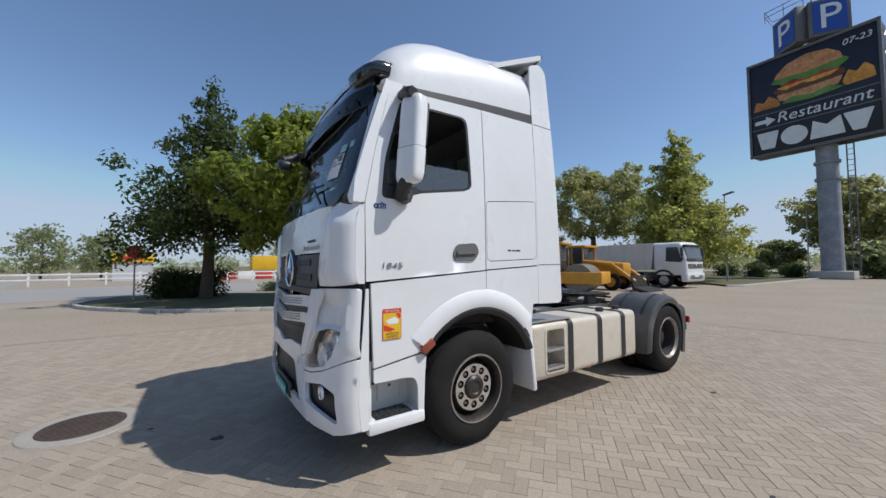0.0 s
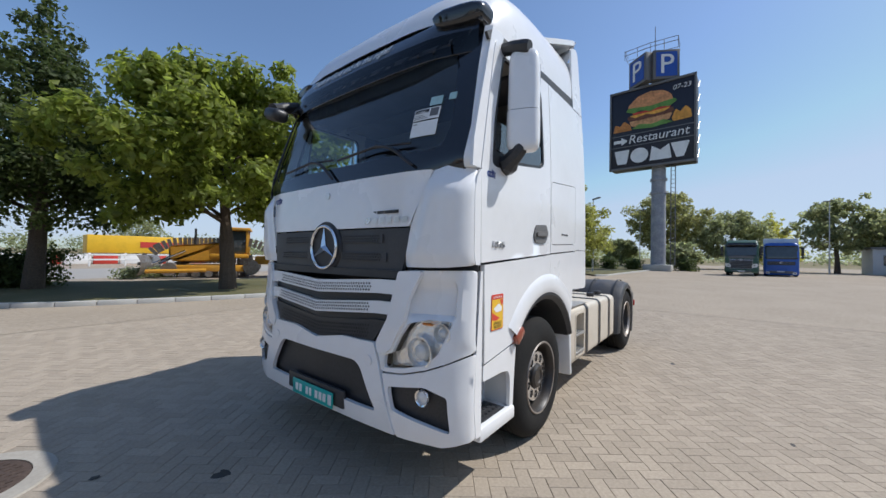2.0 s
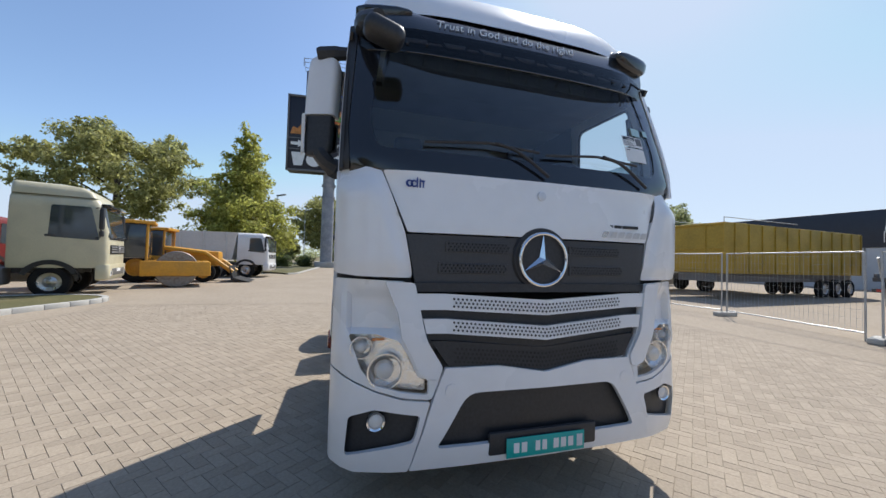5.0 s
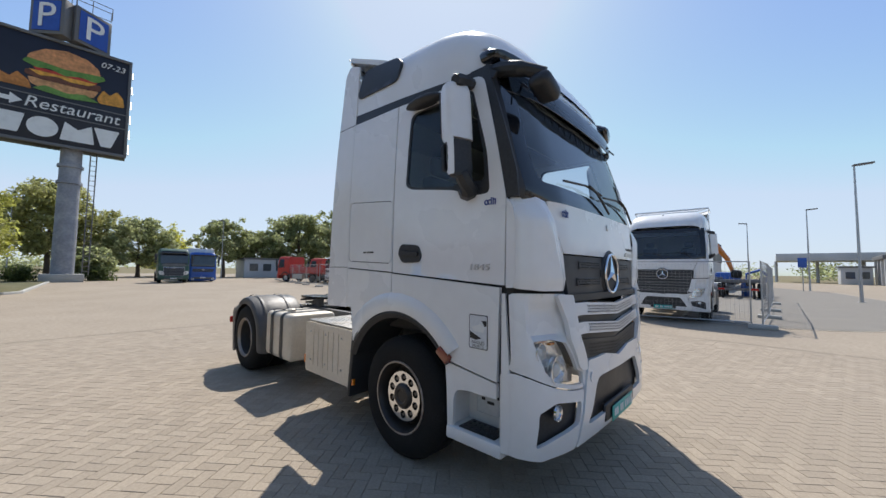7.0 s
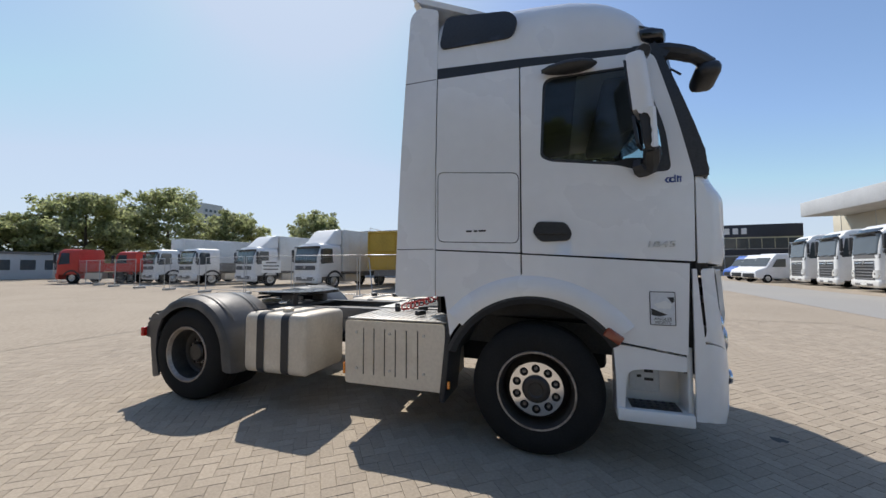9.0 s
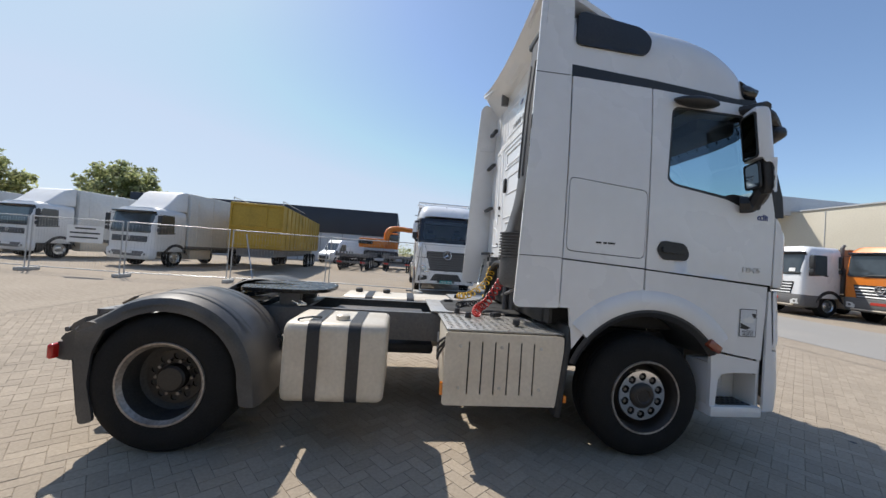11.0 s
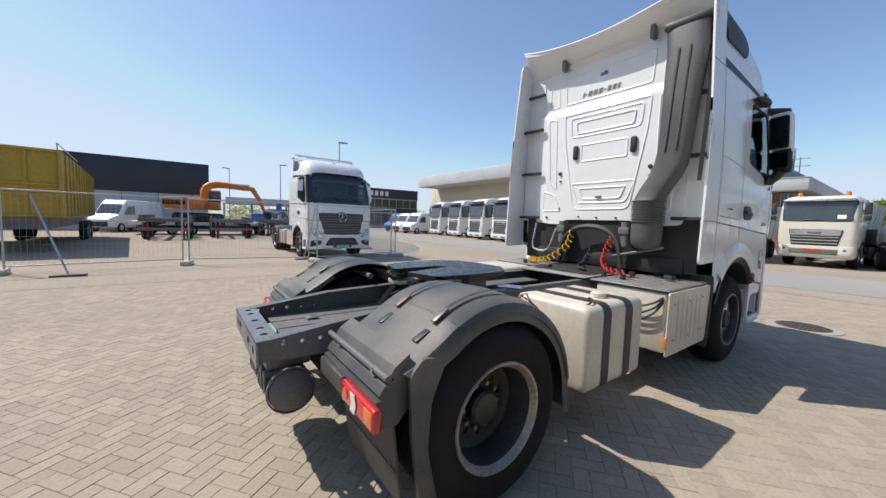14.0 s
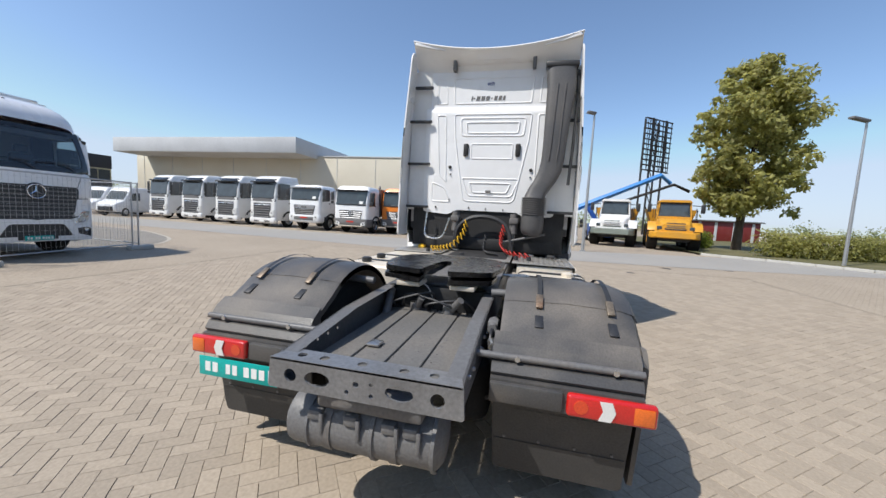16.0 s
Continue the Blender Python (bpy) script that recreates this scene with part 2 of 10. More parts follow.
def rounded(pts, r, n=4):
    """A closed outline with its corners rounded; r: one radius, or one for each corner."""
    out = []
    rs = r if isinstance(r, (list, tuple)) else [r] * len(pts)
    for i, p in enumerate(pts):
        a, b, c = Vector(pts[i - 1]).to_2d(), Vector(p).to_2d(), Vector(pts[(i + 1) % len(pts)]).to_2d()
        u, w = a - b, c - b
        k = min(rs[i], 0.45 * u.length, 0.45 * w.length)
        if k < 1e-4:
            out.append(tuple(b))
            continue
        p0, p1 = b + u.normalized() * k, b + w.normalized() * k
        for s in range(n + 1):
            t = s / n
            out.append(tuple(p0 * (1 - t) ** 2 + b * 2 * t * (1 - t) + p1 * t * t))
    return out


def circle(cx, cy, r, n=16, ry=None):
    return [(cx + r * math.cos(2 * math.pi * k / n), cy + (ry or r) * math.sin(2 * math.pi * k / n)) for k in range(n)]


def inside(p, poly):
    c = False
    for (x0, y0), (x1, y1) in zip(poly, poly[1:] + poly[:1]):
        if (y0 > p[1]) != (y1 > p[1]) and p[0] < (x1 - x0) * (p[1] - y0) / (y1 - y0) + x0:
            c = not c
    return c


def sheet(bm, outline, holes=(), place=None, thick=0.02, grid=0.0, out=None):
    """A sheet with holes, drawn in a plane (u, v), meshed with a grid and laid into space by place(u, v);
    out: the way in which it is thickened (a vector, or None to follow the surface inwards)."""
    vs, es = [], []
    loops = [list(outline)] + [list(h) for h in holes]
    if grid:
        dense = []
        for lp in loops:
            nl = []
            for a, b in zip(lp, lp[1:] + lp[:1]):
                k = max(1, int(math.dist(a, b) / grid))
                nl += [(a[0] + (b[0] - a[0]) * s / k, a[1] + (b[1] - a[1]) * s / k) for s in range(k)]
            dense.append(nl)
        loops = dense
    for lp in loops:
        s = len(vs)
        vs += [Vector(p) for p in lp]
        es += [(s + i, s + (i + 1) % len(lp)) for i in range(len(lp))]
    if grid:
        us, ws = [p[0] for p in loops[0]], [p[1] for p in loops[0]]
        nu, nw = int((max(us) - min(us)) / grid) + 1, int((max(ws) - min(ws)) / grid) + 1
        for i in range(nu + 1):
            for j in range(nw + 1):
                p = (min(us) + (i + 0.5) * grid, min(ws) + (j + 0.5) * grid)
                if inside(p, loops[0]) and not any(inside(p, h) for h in loops[1:]):
                    vs.append(Vector(p))
    co, _, faces, *_ = delaunay_2d_cdt(vs, es, [], 0, 1e-6)
    mid = [sum((co[i] for i in f), Vector((0, 0))) / len(f) for f in faces]
    faces = [f for f, c in zip(faces, mid) if inside(c, loops[0]) and not any(inside(c, h) for h in loops[1:])]
    place = place or (lambda u, v: (u, v, 0))
    front = [bm.verts.new(place(p.x, p.y)) for p in co]
    made = []
    for f in faces:
        try:
            made.append(bm.faces.new([front[i] for i in f]))
        except ValueError:
            pass
    loose = [v for v in front if not v.link_faces]
    bmesh.ops.delete(bm, geom=loose, context="VERTS")
    front = [v for v in front if v.is_valid]
    if thick:
        bm.normal_update()
        back = {v: bm.verts.new(v.co + (Vector(out) * thick if out is not None else -v.normal * thick)) for v in front}
        rim = [e for f in made for e in f.edges if len(e.link_faces) == 1]
        for f in made:
            bm.faces.new([back[v] for v in reversed(f.verts)])
        for e in set(rim):
            a, b = e.verts
            bm.faces.new((a, b, back[b], back[a]))
    return bm


def text(body, size, material, parent, m, name="lettering", extrude=0.002, shear=0.0, spacing=1.0, align="CENTER"):
    """Letters of the built-in font as a mesh."""
    cu = bpy.data.curves.new(name, "FONT")
    cu.body, cu.size, cu.extrude, cu.align_x, cu.align_y, cu.shear, cu.space_character = body, size, extrude, align, "CENTER", shear, spacing
    cu.resolution_u = 3
    tmp = bpy.data.objects.new(name, cu)
    scene.collection.objects.link(tmp)
    dg = bpy.context.evaluated_depsgraph_get()
    me = bpy.data.meshes.new_from_object(tmp.evaluated_get(dg))
    bpy.data.objects.remove(tmp)
    me.transform(m)
    me.materials.clear()
    me.materials.append(material)
    ob = new(name, me)
    if parent:
        ob.parent = parent
    return ob


def basis(origin, u, v):
    """A frame whose x runs along u, whose y runs along v."""
    u, v = Vector(u).normalized(), Vector(v).normalized()
    w = u.cross(v)
    m = Matrix((u, v, w)).transposed().to_4x4()
    m.translation = origin
    return m


def lerp_table(tab, z):
    for (z0, x0), (z1, x1) in zip(tab, tab[1:]):
        if z <= z1:
            t = max(0.0, (z - z0) / (z1 - z0))
            return x0 + (x1 - x0) * t
    return tab[-1][1]

# ---- ground: one sheet to the horizon, with a bed for the laid blocks near the truck ----
def paving_material(name):
    """Clinker paving: rows of small blocks with sandy joints, worn and stained."""
    m = bpy.data.materials.new(name)
    m.use_nodes = True
    N, L = m.node_tree.nodes, m.node_tree.links
    b = N["Principled BSDF"]
    tc, mp, br = N.new("ShaderNodeTexCoord"), N.new("ShaderNodeMapping"), N.new("ShaderNodeTexBrick")
    mp.inputs["Rotation"].default_value = (0, 0, radians(38))
    L.new(tc.outputs["Object"], mp.inputs[0])
    L.new(mp.outputs[0], br.inputs["Vector"])
    br.inputs["Color1"].default_value, br.inputs["Color2"].default_value = (0.36, 0.303, 0.237, 1), (0.325, 0.272, 0.212, 1)
    br.inputs["Mortar"].default_value = (0.27, 0.23, 0.18, 1)
    br.inputs["Scale"].default_value, br.inputs["Mortar Size"].default_value = 1.0, 0.006
    br.inputs["Brick Width"].default_value, br.inputs["Row Height"].default_value = 0.20, 0.10
    n1, n2, mix, hsv, mr = N.new("ShaderNodeTexNoise"), N.new("ShaderNodeTexNoise"), N.new("ShaderNodeMix"), N.new("ShaderNodeHueSaturation"), N.new("ShaderNodeMapRange")
    n1.inputs["Scale"].default_value, n1.inputs["Detail"].default_value = 0.35, 8
    n2.inputs["Scale"].default_value, n2.inputs["Detail"].default_value = 14, 5
    for n in (n1, n2):
        L.new(tc.outputs["Object"], n.inputs["Vector"])
    mix.data_type = "RGBA"
    mix.inputs[7].default_value = (0.385, 0.325, 0.255, 1)
    m2 = N.new("ShaderNodeMapRange")
    m2.inputs[1].default_value, m2.inputs[2].default_value, m2.inputs[3].default_value, m2.inputs[4].default_value = 0.4, 0.7, 0.0, 0.7
    L.new(n1.outputs[0], m2.inputs[0])
    L.new(m2.outputs[0], mix.inputs[0])
    L.new(br.outputs[0], mix.inputs[6])
    mr.inputs[1].default_value, mr.inputs[2].default_value, mr.inputs[3].default_value, mr.inputs[4].default_value = 0.3, 0.7, 0.85, 1.12
    L.new(n2.outputs[0], mr.inputs[0])
    L.new(mr.outputs[0], hsv.inputs["Value"])
    L.new(mix.outputs[2], hsv.inputs["Color"])
    # dry land beyond the yard
    ln, mr2, far = N.new("ShaderNodeVectorMath"), N.new("ShaderNodeMapRange"), N.new("ShaderNodeMix")
    ln.operation = "LENGTH"
    L.new(tc.outputs["Object"], ln.inputs[0])
    mr2.inputs[1].default_value, mr2.inputs[2].default_value = 95, 110
    L.new(ln.outputs["Value"], mr2.inputs[0])
    far.data_type = "RGBA"
    far.inputs[7].default_value = (0.20, 0.17, 0.095, 1)
    L.new(mr2.outputs[0], far.inputs[0])
    L.new(hsv.outputs[0], far.inputs[6])
    L.new(far.outputs[2], b.inputs["Base Color"])
    b.inputs["Roughness"].default_value = 0.85
    b.inputs["Specular IOR Level"].default_value = 0.15
    bp = N.new("ShaderNodeBump")
    bp.inputs["Strength"].default_value, bp.inputs["Distance"].default_value = 0.35, 0.01
    L.new(br.outputs["Fac"], bp.inputs["Height"])
    bp.invert = True
    L.new(bp.outputs[0], b.inputs["Normal"])
    return m


PAVING = paving_material("clinker_paving")
BLOCK = paint("clinker_block", (0.355, 0.298, 0.232), 0.85, var=0.13, big=0.35, fine=45, bump=0.25, stain=(0.31, 0.27, 0.22), amount=0.45, island=0.09)
BED = paint("joint_sand", (0.325, 0.275, 0.213), 0.9, var=0.2, big=2, fine=90, bump=0.3)
BLOCK.node_tree.nodes["Principled BSDF"].inputs["Specular IOR Level"].default_value = 0.15
ASPHALT = paint("worn_asphalt", (0.30, 0.285, 0.26), 0.85, var=0.1, big=0.25, fine=60, bump=0.3, stain=(0.37, 0.345, 0.305), amount=0.6)
CONCRETE = paint("pale_concrete", (0.46, 0.45, 0.42), 0.85, var=0.08, big=0.8, fine=30, bump=0.15, stain=(0.30, 0.28, 0.25), amount=0.5)
GRASS = paint("dry_grass_soil", (0.10, 0.095, 0.035), 0.95, var=0.3, big=0.6, fine=25, bump=0.5, stain=(0.20, 0.165, 0.09), amount=0.8)
GRAVEL = paint("grey_gravel", (0.21, 0.192, 0.168), 0.95, var=0.35, big=0.8, fine=60, bump=0.7, stain=(0.27, 0.25, 0.21), amount=0.7)
LINE = paint("road_line", (0.62, 0.62, 0.60), 0.7, var=0.15, big=2, fine=40, stain=(0.35, 0.34, 0.32), amount=0.7)
NX0, NX1, NY0, NY1 = -9.0, 7.0, -7.5, 7.5
bm = B()
R = 1500.0
sheet(bm, [(-R, -R), (R, -R), (R, R), (-R, R)], [[(NX0, NY0), (NX1, NY0), (NX1, NY1), (NX0, NY1)]], None, 0)
ground = part("ground", bm, PAVING, None, smooth=False)
tagged(ground, "wide yard of pale clinker paving running out to dry land", "ground", kind="structure")
bm = B()
sheet(bm, [(NX0 - 0.1, NY0 - 0.1), (NX1 + 0.1, NY0 - 0.1), (NX1 + 0.1, NY1 + 0.1), (NX0 - 0.1, NY1 + 0.1)], (), lambda u, v: (u, v, -0.005), 0)
bed = part("paving_bed", bm, BED, None, smooth=False)
tagged(bed, "sandy bed under the herringbone blocks", "ground", kind="structure")


def flat_patch(name, pts, material, label, category, z=0.006, r=0.0):
    bm = B()
    sheet(bm, rounded(pts, r, 8) if r else pts, (), lambda u, v: (u, v, z), 0)
    return tagged(part(name, bm, material, None, smooth=False), label, category, kind="structure")


flat_patch("road", [(19, -60), (27, -60), (15.8, -10.2), (13.2, -2), (14.2, 12), (14.6, 24), (18, 60), (12, 60), (10.2, 30), (9.0, 14), (8.0, 2), (9.2, -8), (11.0, -15)], ASPHALT, "pale worn asphalt lane along the parked trucks", "road")
flat_patch("road_side", [(70, -22), (70, -35), (-60, -35), (-60, -29), (-14, -26), (4, -21.5), (12, -20)], ASPHALT, "grey asphalt road behind the tree island", "road")
flat_patch("kerb_edge", [(0.0, 11.2), (3.3, 11.45), (5.3, 13.3), (7.15, 17.0), (8.0, 22), (8.2, 31), (7.0, 46), (3.0, 58), (-3, 58)], paint("sandy_kerb", (0.40, 0.36, 0.30), 0.9, var=0.15, big=2, fine=40), "pale flush kerb round the gravel", "kerb", 0.010, 1.2)
flat_patch("gravel_island", [(0.1, 11.32), (3.24, 11.58), (5.2, 13.38), (7.02, 17.05), (7.87, 22), (8.07, 31), (6.9, 45.9), (2.9, 57.8), (-2.8, 57.8)], GRAVEL, "grey-brown gravel island beside the fenced lot", "ground", 0.015, 1.1)


def kerb(pts, label, close=False):
    """A row of single kerb stones along a line."""
    K = thing("kerb", label, "kerb", kind="structure")
    ln = [Vector((x, y, 0)) for x, y in pts]
    me = None
    for a, b in zip(ln, ln[1:]):
        d = b - a
        n = max(1, round(d.length / 0.9))
        for k in range(n):
            c = a.lerp(b, (k + 0.5) / n)
            L = d.length / n - 0.012
            if me is None:
                bm = B()
                box(bm, -0.5, 0.5, -0.08, 0.08, -0.05, 0.13, 0.015)
                ob = part("kerb_stone", bm, CONCRETE, K)
                me = ob.data
            else:
                ob = new("kerb_stone", me)
                ob.parent = K
            ob.matrix_local = Matrix.Translation(c) @ Matrix.Rotation(math.atan2(d.y, d.x), 4, "Z") @ Matrix.Diagonal((L, 1, 1, 1))
    return K


def island(pts, label):
    bm = B()
    sheet(bm, pts, (), lambda u, v: (u, v, 0.10 + 0.02 * math.sin(u * 1.3) * math.cos(v)), 0, 0.8)
    return tagged(part("grass_verge", bm, GRASS, None), label, "grass", kind="structure")


isl = [tuple(p)[:2] for p in smooth_line([(5.6, -20.5, 0), (6.4, -17.0, 0), (5.0, -14.0, 0), (2.5, -11.6, 0), (-0.5, -10.2, 0), (-4, -9.3, 0), (-7.5, -8.6, 0), (-9.6, -8.0, 0), (-10.6, -8.6, 0), (-10.8, -10.0, 0), (-10.0, -12.5, 0)], 4)]
kerb(isl, "pale concrete kerb round the tree island")
island(isl + [(-12, -15.5), (-6, -16.5), (2, -20)], "shaded dry grass on the tree island")
k2 = [(16.9, -10.3), (14.9, -13.4), (12.9, -15.2), (12.7, -16.6), (13.4, -19.5), (15.5, -26), (20, -33)]
kerb(k2, "pale kerb along the hedge verge")
island([(16.9, -10.3), (40, -9), (60, -33), (20, -33), (15.5, -26), (13.4, -19.5), (12.7, -16.6), (12.9, -15.2), (14.9, -13.4)], "dry grass verge under the hedge")
kerb([(-27.0, -5.2), (-28.0, -4.6), (-33, -4.4), (-60, -3.2)], "pale kerb tip by the machines")
island([(-27.0, -5.2), (-28.0, -4.6), (-33, -4.4), (-60, -3.2), (-75, -3), (-75, -40), (-30, -40), (-30, -12), (-29, -7)], "green verge under the sign tower")

# manhole in its concrete collar
COLLAR = paint('old_concrete', (0.36, 0.33, 0.28), 0.85, var=0.1, big=3, fine=40, bump=0.2)
mh = thing("manhole_cover", "round rusty manhole cover in a pale concrete collar", "manhole", Matrix.Translation((3.03, -1.40, 0)), kind="structure")
bm = B()
lathe(bm, [(0.335, 0.006), (0.40, 0.008), (0.45, 0.006), (0.46, -0.008)], (0, 0, 0), "z", 48)
part("collar", bm, COLLAR, mh)
bm = B()
lathe(bm, [(0.0, 0.007), (0.32, 0.007), (0.33, 0.003), (0.335, -0.004)], (0, 0, 0), "z", 48)
part("lid", bm, paint("rusty_iron", (0.10, 0.07, 0.055), 0.7, metal=0.4, var=0.3, big=8, fine=60, bump=0.6), mh)
bm = B()
for i in range(-6, 7):
    for j in range(-6, 7):
        x, y = i * 0.05 + 0.025 * (j % 2), j * 0.05
        if x * x + y * y < 0.29 ** 2:
            box(bm, x - 0.016, x + 0.016, y - 0.008, y + 0.008, 0.006, 0.011)
tagged(part("lid_studs", bm, bpy.data.materials["rusty_iron"], mh, smooth=False), kind="stuff")
# dark drips and leaves on the paving
OIL = paint("oil_stain", (0.045, 0.04, 0.036), 0.6, var=0.2)
for k, (x, y, r) in enumerate(((-2.6, -8.6, 0.16), (8.3, -5.6, 0.35), (6.2, -3.9, 0.22), (1.9, -0.3, 0.10), (9.2, -8.0, 0.3), (2.45, -0.9, 0.05), (-4.6, -8.3, 0.14), (-3.2, 1.9, 0.06), (-1.2, 2.9, 0.035))):
    bm = B()
    pts = [(r * (0.7 + 0.5 * noise.noise((k * 3.1, a * 0.9, 0.5))) * math.cos(a), r * 0.6 * (0.8 + 0.5 * noise.noise((a * 1.7, k, 2.2))) * math.sin(a)) for a in (2 * math.pi * q / 22 for q in range(22))]
    sheet(bm, pts, (), lambda u, v: (x + u, y + v, 0.002 if not (NX0 < x < NX1 and NY0 < y < NY1) else 0.0015), 0)
    tagged(part("oil_stain", bm, OIL, None, smooth=False), "small dark oil stain on the paving", "stain", kind="structure")

LIP = paint('worn_lip', (0.34, 0.31, 0.28), 0.5, metal=0.6, var=0.3, big=6, fine=50, bump=0.1, stain=(0.16, 0.10, 0.06), amount=0.8)
RIM = paint('dusty_rim', (0.045, 0.043, 0.041), 0.6, metal=0.3, var=0.25, big=8, fine=60, bump=0.1, stain=(0.10, 0.085, 0.07), amount=0.6)


# ---- the tractor unit: x ahead from the front axle, y to its left, z up ----
FRONT = [(0.30, 1.34), (0.45, 1.375), (0.62, 1.39), (0.9, 1.375), (1.1, 1.36), (1.4, 1.335), (1.75, 1.325), (2.07, 1.30), (2.4, 1.21), (2.75, 1.10), (3.1, 0.98), (3.3, 0.90)]
WRAP = [(0.0, 0.0), (0.5, 0.012), (0.8, 0.030), (0.9, 0.053), (1.0, 0.088), (1.1, 0.125), (1.16, 0.158), (1.2, 0.195), (1.225, 0.235), (1.237, 0.268)]
DEFLECT = [(0.78, 0.010), (0.86, 0.018), (1.0, 0.042), (1.1, 0.071), (1.15, 0.094), (1.19, 0.124), (1.215, 0.155), (1.237, 0.196)]


def ease(a, b, v):
    f = max(0.0, min(1.0, (v - a) / (b - a)))
    return f * f * (3 - 2 * f)


def face_x(y, z, off=0.0):
    """How far ahead the cab's front lies at a side and height."""
    return lerp_table(FRONT, z) - lerp_table(WRAP, abs(y)) * (1 - 0.4 * ease(2.0, 2.14, z)) + off


def wheel(parent, x, side, rear):
    """One road wheel on its axle end; the rear ones are twins with a dished rim."""
    y0 = 1.20 * side
    s = side
    w = thing_part("wheel", parent)
    bm = B()
    prof = [(0.285, -0.005), (0.30, 0.0), (0.34, 0.012), (0.40, 0.012), (0.455, -0.004), (0.485, -0.03), (0.497, -0.05)]
    for k in range(5):
        a = -0.062 - k * 0.043
        prof += [(0.503, a), (0.503, a - 0.03), (0.49, a - 0.033), (0.49, a - 0.040)]
    prof += [(0.497, -0.27), (0.47, -0.30), (0.40, -0.315), (0.30, -0.30), (0.285, -0.29)]
    lathe(bm, [(r, h * s) for r, h in prof], (x, y0, 0.50), seg=64)
    part("tyre", bm, RUBBER, w)
    if rear:
        bm = B()
        lathe(bm, [(r, (h - 0.33) * s) for r, h in prof], (x, y0, 0.50), seg=48)
        part("tyre", bm, RUBBER, w)
    bm = B()
    lip = [(0.30, 0.0), (0.296, 0.008), (0.284, 0.006), (0.272, -0.012), (0.262, -0.05)]
    if rear:
        lip += [(0.252, -0.10), (0.246, -0.17), (0.225, -0.185), (0.12, -0.19), (0.0, -0.19)]
    else:
        lip += [(0.258, -0.11), (0.25, -0.125), (0.205, -0.07)]
    lathe(bm, [(r, h * s) for r, h in lip], (x, y0, 0.50), seg=64)
    part("rim", bm, DISH if not rear else RIM, w, "worn steel rim with rust at its lip")
    bm = B()
    edge = ((0.301, 0.001), (0.297, 0.010), (0.284, 0.008), (0.270, -0.012), (0.262, -0.022))
    lathe(bm, [(r, h * s) for r, h in (edge if rear else edge[:3])], (x, y0, 0.50), seg=64)
    part("rim_lip", bm, LIP, w, "worn bare rim lip")
    # disc with ten bolt holes, bolts and hub
    bm = B()
    yd = (-0.045 if not rear else -0.175) * s
    ring = circle(0, 0, 0.205 if not rear else 0.20, 40)
    holes = [circle(0, 0, 0.095 if rear else 0.108, 24)]
    for k in range(10):
        a = 2 * math.pi * (k + 0.5) / 10
        holes.append(circle(0.155 * math.cos(a), 0.155 * math.sin(a), 0.026 if rear else 0.033, 12))
    sheet(bm, ring, holes, lambda u, v: (x + u, y0 + yd, 0.50 + v), 0.02, out=(0, -s, 0))
    part("disc", bm, CHROME if not rear else DISH, w, "shiny ring with ten round holes" if not rear else "", smooth=False)
    bm = B()
    lathe(bm, [(0.20, yd - 0.035 * s), (0.0, yd - 0.035 * s)], (x, y0, 0.50), seg=24)
    part("brake_backing", bm, DARK, w)
    for k in range(10):
        a = 2 * math.pi * k / 10
        bm = B()
        c = Vector((x + (0.125 if rear else 0.155) * math.cos(a + (0 if rear else 0.314)), y0, 0.5 + (0.125 if rear else 0.155) * math.sin(a + (0 if rear else 0.314))))
        rod(bm, c + Vector((0, yd - 0.03 * s, 0)), c + Vector((0, yd + (0.03 if rear else -0.004) * s, 0)), 0.016, 0.013, 6)
        part("wheel_nut", bm, RUSTY, w, smooth=False)
    bm = B()
    if rear:
        lathe(bm, [(0.10, yd), (0.10, yd + 0.06 * s), (0.085, yd + 0.075 * s), (0.05, yd + 0.08 * s), (0, yd + 0.08 * s)], (x, y0, 0.5), seg=32)
    else:
        lathe(bm, [(0.108, yd - 0.02 * s), (0.104, yd + 0.012 * s), (0.085, yd + 0.028 * s), (0.06, yd + 0.03 * s), (0.05, yd + 0.02 * s), (0, yd + 0.022 * s)], (x, y0, 0.5), seg=32)
    part("hub", bm, DISH, w, "dusty dark hub")
    return w


def thing_part(name, parent, label=""):
    """A part that holds pieces of its own."""
    ob = new(name)
    ob.empty_display_size = 0.1
    ob.parent = parent
    if label:
        ob["label"] = label
    return ob


def front_sheet(bm, outline, holes=(), off=0.0, thick=0.02, grid=0.06):
    return sheet(bm, outline, holes, lambda u, v: (face_x(u, v, off), u, v), thick, grid, out=(-1, 0, 0))


def arc(cx, cz, r, a0, a1, n=10):
    return [(cx + r * math.cos(radians(a0 + (a1 - a0) * k / n)), cz + r * math.sin(radians(a0 + (a1 - a0) * k / n))) for k in range(n + 1)]


def side_y(z):
    """The cab's side leans in a little above the belt line."""
    return 1.235 - (0.0278 * (z - 1.9) ** 2 if z > 1.9 else 0.0139 * (1.5 - z) ** 2 if z < 1.5 else 0.0)


